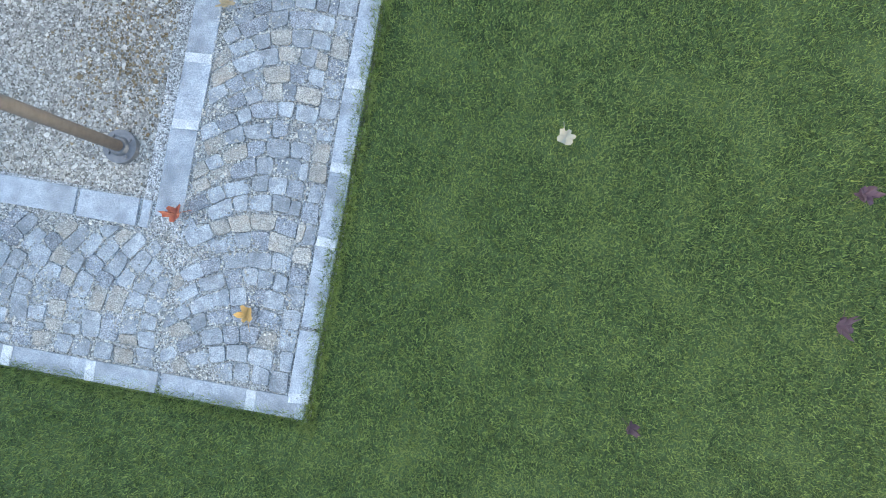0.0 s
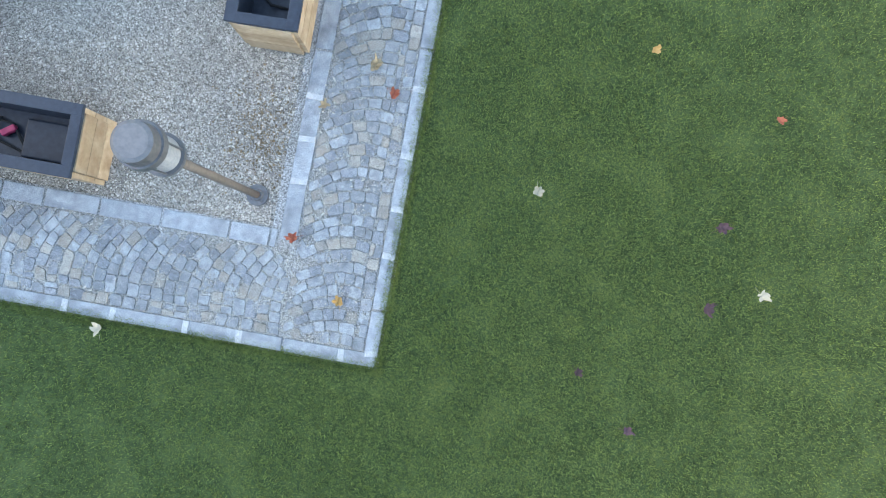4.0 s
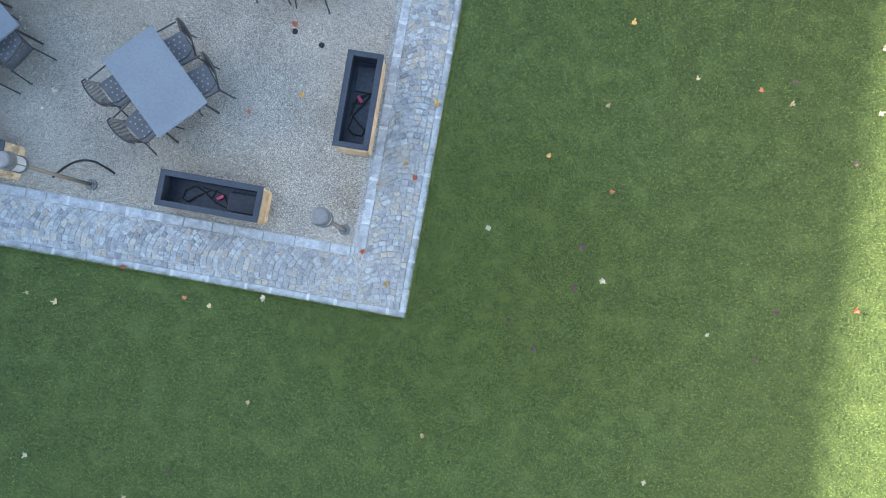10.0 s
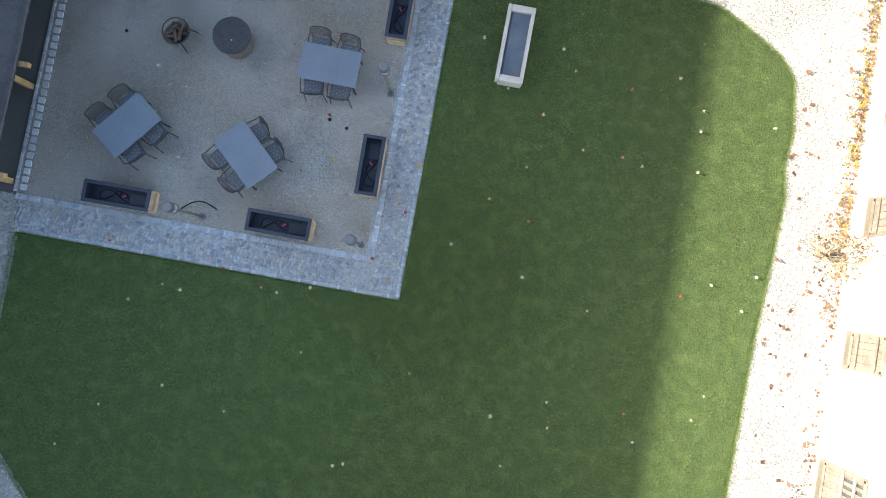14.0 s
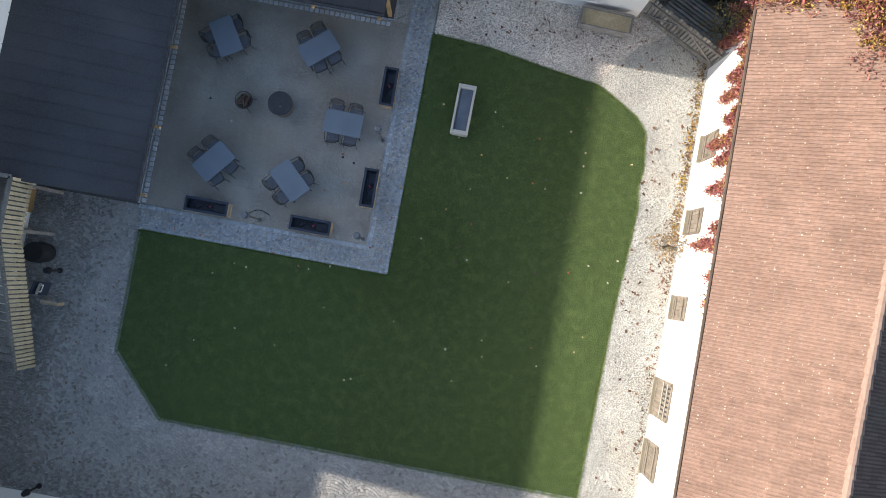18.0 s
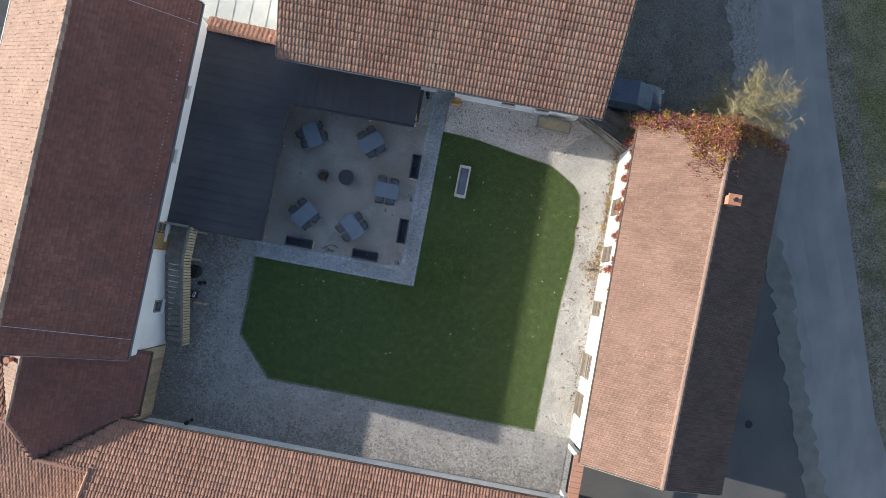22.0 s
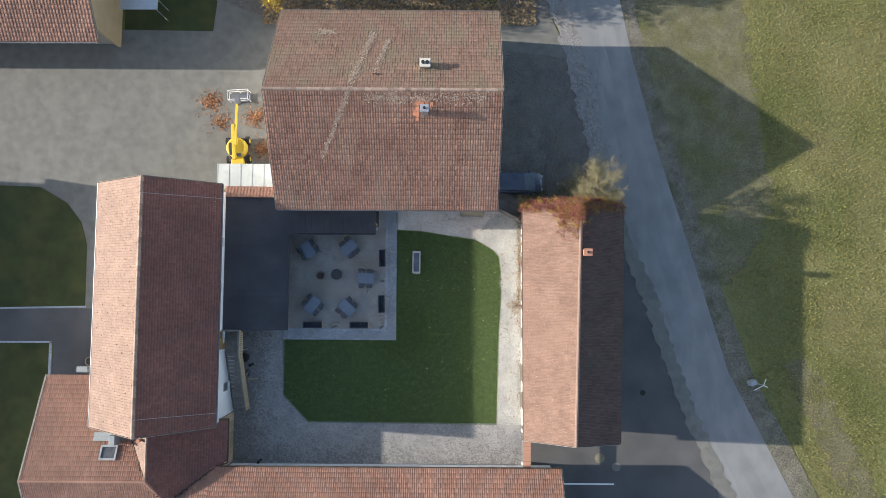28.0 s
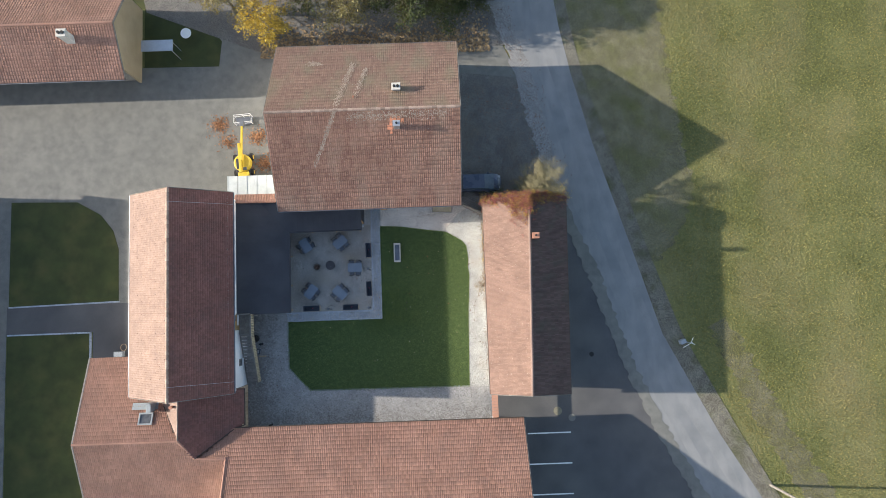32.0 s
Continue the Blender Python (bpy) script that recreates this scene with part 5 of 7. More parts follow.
for a, b in ((-1.6, -0.1), (1.6, 0.1)):
    bm = bmesh.new(); tube(bm, (a, -0.05, 0.35), (b, -0.05, 1.25), 0.045, seg=4)
    part("brace", bm, "timber_grey", t)
for x in (-1.72, 1.72):
    bm = bmesh.new(); box(bm, x - 0.08, x + 0.08, -0.08, 0.08, -0.05, 1.8, 0.01)
    part("post", bm, "timber_grey", t)
t = thing("pallet_stack", "grey weathered timber pallet lying behind the gate", "pallet", at=pose(9.55, 11.75, 0, 0, 0, -27))
for k in range(9):
    bm = bmesh.new(); box(bm, -1.0, 1.0, -0.62 + k * 0.15, -0.52 + k * 0.15, 0.5, 0.53)
    part("slat", bm, "timber_grey", t)
for x in (-0.9, 0, 0.9):
    bm = bmesh.new(); box(bm, x - 0.05, x + 0.05, -0.62, 0.7, -0.06, 0.5)
    part("bearer", bm, "timber_grey", t)


def bollard(m, label):
    t = thing("bollard_light", label, "bollard", "black bollard lights", at=m)
    bm = bmesh.new(); disc(bm, (0, 0, -0.04), 0.1, 0.05, 18)
    part("foot", bm, "rubber", t)
    bm = bmesh.new(); tube(bm, (0, 0, 0), (0, 0, 0.7), 0.04, seg=14)
    part("post", bm, "rubber", t)
    bm = bmesh.new(); disc(bm, (0, 0, 0.7), 0.13, 0.2, 22, 0.1)
    part("head", bm, "rubber", t)


bollard(pose(-12.18, -2.1, 0), "black bollard light on the cobbles beside the stair")
bollard(pose(-11.3, -10.1, 0), "black bollard light beside the south building")
bollard(pose(-1.3, 11.3, 0), "black bollard light beside the white wall corner")
t = thing("rain_barrel", "black round barrel standing below the stair", "barrel", at=pose(-12.8, -1.53, -0.03))
bm = bmesh.new(); disc(bm, (0, 0, 0), 0.34, 0.5, 28, 0.4); disc(bm, (0, 0, 0.5), 0.4, 0.4, 28, 0.36)
part("drum", bm, "rubber", t)
t = thing("notice_board", "dark standing notice board with white marks", "sign board", at=pose(-12.35, -2.85, 0, 0, 0, 80))
bm = bmesh.new(); box(bm, -0.25, 0.25, -0.02, 0.02, 0.1, 0.85, 0.005, pose(0, 0, 0, -18))
bd = part("board", bm, "liner", t)
bm = bmesh.new()
for x0, x1, z0, z1 in ((-0.15, 0.15, 0.6, 0.64), (-0.15, 0.15, 0.4, 0.44), (-0.15, -0.11, 0.44, 0.6), (0.11, 0.15, 0.44, 0.6)):
    box(bm, x0, x1, -0.026, -0.021, z0, z1, 0, pose(0, 0, 0, -18))
part("white_marks", bm, "white_paint", bd)
bm = bmesh.new(); box(bm, -0.22, 0.22, 0.28, 0.32, -0.04, 0.7, 0.005, pose(0, 0, 0, 18))
part("rear_leg", bm, "timber_grey", t)
t = thing("wooden_bench", "short pale plank bench at the stair side", "bench", at=pose(-12.05, -3.3, 0))
bm = bmesh.new(); box(bm, -0.35, 0.3, -0.07, 0.07, 0.42, 0.47, 0.008)
part("seat", bm, "larch", t)
for x in (-0.28, 0.25):
    bm = bmesh.new(); box(bm, x - 0.03, x + 0.03, -0.06, 0.06, -0.05, 0.42)
    part("leg", bm, "larch", t)
t = thing("log_box", "small wooden crate beside the white wall", "crate", at=pose(0.42, 11.3, 0, 0, 0, 4))
for k in range(4):
    bm = bmesh.new(); box(bm, -0.28, 0.28, -0.2 + k * 0.1, -0.12 + k * 0.1, 0.02, 0.4, 0.006)
    part("slat", bm, "timber", t)
t = thing("gateway", "open gateway with a red tile coping between the houses", "gateway", kind="structure")
for y in (-10.36, -7.62):
    bm = bmesh.new(); box(bm, 10.7, 11.0, y, y + 0.26, -0.3, 2.12, 0.01)
    part("pier", bm, "plaster", t)
bm = bmesh.new(); box(bm, 10.72, 10.98, -10.36, -7.36, 2.12, 2.36)
part("lintel", bm, "timber_grey", t)
for k in range(10):
    bm = bmesh.new(); deck(bm, ((10.55, -10.36 + k * 0.3, 2.38), (10.55, -10.08 + k * 0.3, 2.4), (11.15, -10.08 + k * 0.3, 2.5), (11.15, -10.36 + k * 0.3, 2.48)), 0.05)
    part("coping_tile", bm, "tile_red", t)

# white-roofed container and the tiled strip beside it
t = thing("storage_container", "white ribbed-roof storage container behind the lean-to", "container")
bm = bmesh.new(); box(bm, -14.75, -10.0, 12.75, 14.6, -0.1, 2.45)
part("body", bm, "white_metal", t)
for k in range(5):
    bm = bmesh.new(); box(bm, -14.78 + k * 0.96, -13.84 + k * 0.96, 12.72, 14.64, 2.45, 2.49, 0.008)
    part("roof_panel", bm, "white_metal", t)
for k in range(6):
    bm = bmesh.new(); box(bm, -14.8 + k * 0.96, -14.76 + k * 0.96, 12.72, 14.64, 2.49, 2.515)
    part("roof_rib", bm, "white_metal", t)
t = thing("tiled_strip", "narrow red tile roof between container and lean-to", "roof")
bm = bmesh.new(); deck(bm, ((-13.9, 11.75, 3.35), (-9.5, 11.75, 3.0), (-9.5, 12.65, 2.65), (-13.9, 12.65, 2.9)))
rf = part("roof", bm, "roof_under", t)
tiles("roof_tiles", (-13.9, 12.65, 2.95), (-9.5, 12.65, 2.7), (-9.5, 11.75, 3.05), (-13.9, 11.75, 3.4), "tile_red", rf)
bm = bmesh.new(); box(bm, -13.9, -9.6, 11.8, 12.6, -0.2, 2.6)
part("wall", bm, "plaster", t)

# boom lift
t = thing("boom_lift", "yellow articulated boom lift with a white work basket", "boom lift", at=pose(-13.75, 16.2, -0.085, 0, 0, 4))
bm = bmesh.new(); box(bm, -0.75, 0.75, -1.0, 1.0, 0.4, 0.75, 0.05)
part("chassis", bm, "chair_metal", t)
for sx in (-1, 1):
    for sy in (-1, 1):
        bm = bmesh.new(); tube(bm, (sx * 0.7, sy * 0.8, 0.38), (sx * 0.98, sy * 0.8, 0.38), 0.38, seg=20)
        w = part("wheel", bm, "rubber", t)
        bm = bmesh.new(); tube(bm, (sx * 0.97, sy * 0.8, 0.38), (sx * 1.0, sy * 0.8, 0.38), 0.2, seg=14)
        part("rim", bm, "yellow", w)
bm = bmesh.new(); disc(bm, (0.05, 0.1, 0.75), 0.88, 0.45, 36, 0.86); disc(bm, (0.05, 0.1, 1.2), 0.86, 0.12, 36, 0.72); box(bm, -0.55, 0.55, -1.3, -0.8, 0.6, 0.95, 0.06)
part("turret", bm, "yellow", t, smooth=False)
bm = bmesh.new(); box(bm, -0.16, 0.1, -1.0, 2.0, 1.45, 1.75, 0.03)
part("lower_boom", bm, "yellow", t)
bm = bmesh.new(); box(bm, -0.5, -0.2, -0.55, 0.5, 1.3, 1.46, 0.03)
part("engine_hatch", bm, "chair_metal", t, "dark engine hatch")
bm = bmesh.new(); box(bm, 0.15, 0.5, -0.75, -0.45, 1.3, 1.5, 0.03)
part("control_box", bm, "lamp_metal", t, "grey control box")
bm = bmesh.new(); deck(bm, ((0.02, 0.2, 1.9), (0.22, 0.2, 1.9), (0.42, 3.9, 1.5), (0.25, 3.9, 1.5)), 0.2)
part("upper_boom", bm, "yellow", t)
bm = bmesh.new(); box(bm, 0.15, 0.55, 3.8, 4.3, 0.9, 1.5, 0.03)
part("jib", bm, "lamp_metal", t)
bm = bmesh.new(); box(bm, -0.5, 1.2, 4.3, 5.1, 0.15, 0.2)
bk = part("basket", bm, "lamp_metal", t, "white-railed work basket")
for z in (0.7, 1.2):
    bm = bmesh.new(); pipe(bm, [(-0.5, 4.3, z), (1.2, 4.3, z), (1.2, 5.1, z), (-0.5, 5.1, z), (-0.5, 4.3, z)], 0.03, 6)
    part("rail", bm, "white_paint", bk)
for x, y in ((-0.5, 4.3), (1.2, 4.3), (1.2, 5.1), (-0.5, 5.1), (0.35, 5.1)):
    bm = bmesh.new(); tube(bm, (x, y, 0.15), (x, y, 1.2), 0.025, seg=6)
    part("upright", bm, "white_paint", bk)

# parked car
t = thing("parked_car", "dark blue estate car parked on the bare yard", "car", at=pose(10.5, 13.5, -0.075, 0, 0, 0))
bm = bmesh.new()
sec = [(-2.1, 0.55, 0.62, 0.86), (-1.95, 0.42, 0.95, 0.88), (-1.0, 0.35, 0.98, 0.89), (0.7, 0.35, 1.0, 0.89), (1.2, 0.36, 0.98, 0.88), (1.55, 0.38, 0.92, 0.84), (1.85, 0.42, 0.82, 0.74), (2.0, 0.46, 0.72, 0.58), (2.06, 0.5, 0.66, 0.42)]
rings = [[bm.verts.new((x, -w, z0)), bm.verts.new((x, -w, z1 - 0.1)), bm.verts.new((x, -w * 0.9, z1)), bm.verts.new((x, w * 0.9, z1)), bm.verts.new((x, w, z1 - 0.1)), bm.verts.new((x, w, z0))] for x, z0, z1, w in sec]
for a, b in zip(rings, rings[1:]):
    for k in range(6):
        bm.faces.new((a[k], a[(k + 1) % 6], b[(k + 1) % 6], b[k]))
bm.faces.new(rings[0]); bm.faces.new(rings[-1][::-1])
part("body", bm, "car_paint", t, smooth=True)
bm = bmesh.new()
deck(bm, ((-1.85, -0.7, 1.5), (0.3, -0.7, 1.54), (0.3, 0.7, 1.54), (-1.85, 0.7, 1.5)), 0.06)
part("car_roof", bm, "car_paint", t)
def pane4(name, pts, off):
    bm = bmesh.new()
    v = [bm.verts.new(p) for p in pts] + [bm.verts.new(Vector(p) - Vector(off)) for p in pts]
    for f in ((0, 1, 2, 3), (7, 6, 5, 4), (0, 4, 5, 1), (1, 5, 6, 2), (2, 6, 7, 3), (3, 7, 4, 0)):
        bm.faces.new([v[k] for k in f])
    part(name, bm, "glass", t)
pane4("windscreen", [(0.3, -0.69, 1.48), (1.27, -0.74, 0.99), (1.27, 0.74, 0.99), (0.3, 0.69, 1.48)], (0.04, 0, 0.04))
pane4("rear_window", [(-1.75, -0.65, 1.46), (-2.0, -0.72, 0.97), (-2.0, 0.72, 0.97), (-1.75, 0.65, 1.46)], (-0.04, 0, 0.04))
for s in (-1, 1):
    pane4("side_window", [(-1.8, s * 0.7, 1.45), (0.3, s * 0.7, 1.45), (1.25, s * 0.78, 0.98), (-1.98, s * 0.78, 0.97)], (0, s * 0.04, 0))
    for x in (-1.3, 1.3):
        bm = bmesh.new(); tube(bm, (x, s * 0.68, 0.31), (x, s * 0.88, 0.31), 0.31, seg=20)
        w = part("wheel", bm, "rubber", t)
        bm = bmesh.new(); tube(bm, (x, s * 0.87, 0.31), (x, s * 0.89, 0.31), 0.19, seg=14)
        part("rim", bm, "steel", w)
    bm = bmesh.new(); box(bm, 1.72, 1.95, s * 0.56 - 0.12, s * 0.56 + 0.12, 0.68, 0.84, 0.03)
    part("headlight", bm, "frost", t)
    bm = bmesh.new(); box(bm, 0.62, 0.78, s * 0.98 - 0.1, s * 0.98 + 0.06, 0.95, 1.08, 0.03)
    part("wing_mirror", bm, "car_paint", t)

# roadside and yard things
for n, (x, y) in enumerate(((-16.5, 20.6), (-12.4, 19.2), (-11.7, 16.4), (-15.4, 18.7))):
    k = 620 if n < 3 else 240
    a, r = rng.uniform(0, math.tau, k), np.abs(rng.normal(0, 0.7, k))
    c = np.stack([x + r * np.cos(a), y + r * np.sin(a) * 0.8, -0.07 + rng.uniform(0, 0.1, k) * np.exp(-r)], 1)
    d = rng.normal(0, 0.09, (k, 3, 3)); d[:, :, 2] *= 0.3
    raw("leaf_pile", (c[:, None] + d).reshape(-1, 3), np.arange(k * 3).reshape(-1, 3), "leaf_rust", None, "loose heap of rust-brown fallen leaves on asphalt", "leaf pile")
for x, y, r, mt in ((17.3, -9.8, 0.42, "manhole_stone"), (18.7, -10.5, 0.36, "asphalt"), (21.0, -4.3, 0.24, "rubber")):
    s = thing("manhole", "round iron manhole cover flush with the asphalt", "manhole cover", "manhole covers", at=pose(x, y, -0.088))
    bm = bmesh.new(); disc(bm, (0, 0, 0), r, 0.012, 28)
    c = part("cover", bm, mt, s)
    bm = bmesh.new(); disc(bm, (0, 0, -0.02), r + 0.07, 0.026, 28)
    part("ring", bm, "asphalt_dark", s)
for n, y in enumerate((-11.93, -14.93, -17.9, -20.9)):
    slab("parking_line", [(14.2, y - 0.06), (18.5, y - 0.06), (18.5, y + 0.06), (14.2, y + 0.06)], -0.2, -0.082, "white_paint", "white painted parking line on dark asphalt", "road marking")
t = thing("roadside_sign", "grey cabinet with white tilted sign arms on the verge", "sign", at=pose(30.3, -3.5, -0.1, 0, 0, 20) @ Matrix.Scale(0.8, 4))
bm = bmesh.new(); box(bm, -0.45, 0.25, 0.0, 0.5, -0.02, 0.9, 0.03)
part("cabinet", bm, "granite", t)
bm = bmesh.new(); tube(bm, (0.5, -0.1, -0.02), (0.5, -0.1, 1.6), 0.04)
part("post", bm, "steel", t)
for a, b in (((-0.6, -0.3, 1.4), (0.7, -0.1, 1.5)), ((0.5, -0.1, 1.5), (1.0, 0.4, 1.5)), ((0.5, -0.1, 1.4), (0.9, -0.5, 1.4))):
    bm = bmesh.new(); tube(bm, a, b, 0.035, seg=8)
    part("arm", bm, "white_paint", t)
t = thing("utility_pole", "weathered wooden utility pole with a crossarm", "utility pole", at=pose(38.1, -17.8, -0.12))
bm = bmesh.new(); tube(bm, (0, 0, -0.3), (0, 0, 7.5), 0.14, 0.1, 14)
part("pole", bm, "timber_grey", t)
bm = bmesh.new(); box(bm, -0.06, 0.06, -0.8, 0.8, 7.0, 7.12)
part("crossarm", bm, "timber_grey", t)
for y in (-0.7, 0, 0.7):
    bm = bmesh.new(); disc(bm, (0, y, 7.12), 0.05, 0.16, 12, 0.03)
    part("insulator", bm, "white_paint", t)
bm = bmesh.new(); box(bm, -0.35, 0.0, -0.12, 0.12, 5.5, 5.9, 0.05)
part("lamp_head", bm, "white_paint", t)
t = thing("entrance_canopy", "flat pale grey canopy beside the ochre gable", "canopy")
bm = bmesh.new(); box(bm, -23.4, -20.2, 27.7, 28.85, 2.45, 2.55, 0.01)
part("roof_sheet", bm, "steel", t)
for x, y in ((-20.4, 27.8), (-20.4, 28.75)):
    bm = bmesh.new(); tube(bm, (x, y, -0.1), (x, y, 2.45), 0.04)
    part("post", bm, "steel", t)
t = thing("round_table", "small white round garden table under the trees", "table", at=pose(-19.6, 30.3, -0.06))
bm = bmesh.new(); disc(bm, (0, 0, 0.7), 0.55, 0.04, 28)
part("tabletop", bm, "white_paint", t)
bm = bmesh.new(); tube(bm, (0, 0, -0.05), (0, 0, 0.7), 0.05)
part("leg", bm, "white_paint", t)
t = thing("garden_pump", "grey unit with a coiled pale hose beside the house", "pump unit", at=pose(-26.5, -2.6, -0.097))
bm = bmesh.new(); box(bm, -0.45, 0.45, -0.25, 0.25, -0.01, 0.5, 0.03)
part("housing", bm, "granite", t)
bm = bmesh.new(); pipe(bm, [(0.35 + 0.3 * math.cos(k * 0.5), 0.65 + 0.35 * math.sin(k * 0.5), 0.02 + k * 0.004) for k in range(26)], 0.02, 6)
part("hose", bm, "larch", t)

# snow guards on the sunny slope of the west house
bm = bmesh.new()
prism(bm, [(-0.04, -0.045), (0.04, -0.03), (0.04, 0.03), (-0.04, 0.045)], -0.03, 0.004)
guard_mesh = mesh_of(bm, "snow_guard", "tile_pale")
for row in range(8):
    s = 0.45 + row * 0.62
    for col in range(16):
        y = -5.7 + col * 1.16 + (0.58 if row % 2 else 0.0)
        if y < 12.2:
            ob = new("snow_guard", guard_mesh)
            ob.matrix_world = pose(-22.85 + s * 0.873, y, 5.75 + s * 0.487 + 0.045, 0, -29, 0)
            ob.parent = WHR
# sheet-metal hood, roof window and flashing on the wing beside the west house
sw_z = lambda y: 2.6 + (-2.8 - y) * 0.4106
bm = bmesh.new()
deck(bm, ((-23.1, -6.95, sw_z(-6.95) + 0.14), (-20.7, -6.95, sw_z(-6.95) + 0.14), (-20.7, -7.55, sw_z(-7.55) + 0.14), (-23.1, -7.55, sw_z(-7.55) + 0.14)), 0.1)
part("flashing", bm, "sheet", SWR, "grey sheet-metal flashing")
bm = bmesh.new()
for x0, x1, y0, y1 in ((-22.3, -22.17, -8.85, -7.8), (-21.13, -21.0, -8.85, -7.8), (-22.17, -21.13, -8.85, -8.72), (-22.17, -21.13, -7.93, -7.8)):
    deck(bm, ((x0, y1, sw_z(y1) + 0.27), (x1, y1, sw_z(y1) + 0.27), (x1, y0, sw_z(y0) + 0.27), (x0, y0, sw_z(y0) + 0.27)), 0.24)
rw = part("roof_window", bm, "sheet", SWR, "grey metal roof window")
bm = bmesh.new(); deck(bm, ((-22.17, -7.93, sw_z(-7.93) + 0.2), (-21.13, -7.93, sw_z(-7.93) + 0.2), (-21.13, -8.72, sw_z(-8.72) + 0.2), (-22.17, -8.72, sw_z(-8.72) + 0.2)), 0.06)
part("pane", bm, "pane", rw)
bm = bmesh.new(); box(bm, -21.4, -20.95, -7.7, -6.95, 4.2, 5.6, 0.03)
part("vent_hood", bm, "sheet", SWR, "pale sheet-metal hood")
bm = bmesh.new(); tube(bm, (-19.05, -7.3, 5.0), (-19.05, -7.3, 5.85), 0.11, seg=12); tube(bm, (-19.05, -7.3, 5.8), (-19.05, -7.3, 5.9), 0.16, seg=12)
part("vent_pipe", bm, "brick_red", LKR)

# newer orange tiles round the barn's chimney, and pale lichen on the old slope
barn_z = lambda y: (4.9 + (y - 10.6) * 0.524 if y < 18.9 else 9.25 - (y - 18.9) * 0.552)
for x, y in ((2.0, 17.0), (2.0, 17.35), (1.78, 17.35), (2.0, 17.7), (2.05, 18.05), (3.05, 17.9), (2.35, 18.05), (2.7, 18.05)):
    bm = bmesh.new()
    z0, z1 = barn_z(y - 0.17) + 0.15, barn_z(y + 0.17) + 0.15
    deck(bm, ((x - 0.12, y - 0.17, z0), (x + 0.12, y - 0.17, z0), (x + 0.12, y + 0.17, z1), (x - 0.12, y + 0.17, z1)), 0.03)
    part("new_tile", bm, "new_tile", NHR, "newer orange roof tile")
lines = (((-2.9, 19.0), (-5.2, 14.4), 700, 0.1), ((-1.6, 24.2), (-2.9, 19.4), 760, 0.16), ((-0.3, 23.6), (-1.2, 20.4), 420, 0.14), ((-1.5, 18.3), (7.0, 18.4), 800, 0.3), ((-5.6, 24.4), (-4.7, 24.3), 260, 0.2))
pts = []
for (x0, y0), (x1, y1), k, wide in lines:
    t = rng.uniform(0, 1, k) ** 1.3
    pts.append(np.stack([x0 + (x1 - x0) * t + rng.normal(0, wide, k), y0 + (y1 - y0) * t + rng.normal(0, wide * 0.7, k)], 1))
pts = np.concatenate(pts)
size = rng.uniform(0.018, 0.05, len(pts))
v = []
for (x, y), s in zip(pts, size):
    for a in (0.3, 1.8, 3.3, 4.9):
        px, py = x + s * math.cos(a), y + s * 1.3 * math.sin(a)
        v.append((px, py, barn_z(py) + (0.125 if y < 19 else 0.1)))
raw("lichen_crust", v, np.arange(len(v)).reshape(-1, 4), "lichen", NHR)


# ================= fallen leaves =================
def leaf_mesh(seed):
    """A curled five-lobed leaf with a stalk, about 1 across before scaling."""
    rr = random.Random(seed)
    bm = bmesh.new()
    ring = []
    for k in range(20):
        a = k * math.tau / 20
        lobe = abs(math.cos(a * 2.5))
        r = (0.35 + 0.15 * lobe) * rr.uniform(0.72, 1.18) * (0.75 if 8 < k < 12 else 1.0)
        ring.append(bm.verts.new((r * math.cos(a), r * math.sin(a), 0.05 + 1.6 * r * r * (1 + math.sin(a * 2 + seed)) + rr.uniform(0, 0.2))))
    mid = bm.verts.new((0, 0, 0.04))
    for k in range(20):
        bm.faces.new((mid, ring[k], ring[(k + 1) % 20]))
    tube(bm, (-0.2, 0, 0.06), (-0.75, 0.06, 0.03), 0.018, 0.012, 4)
    me = bpy.data.meshes.new("fallen_leaf")
    bm.to_mesh(me); bm.free()
    return me


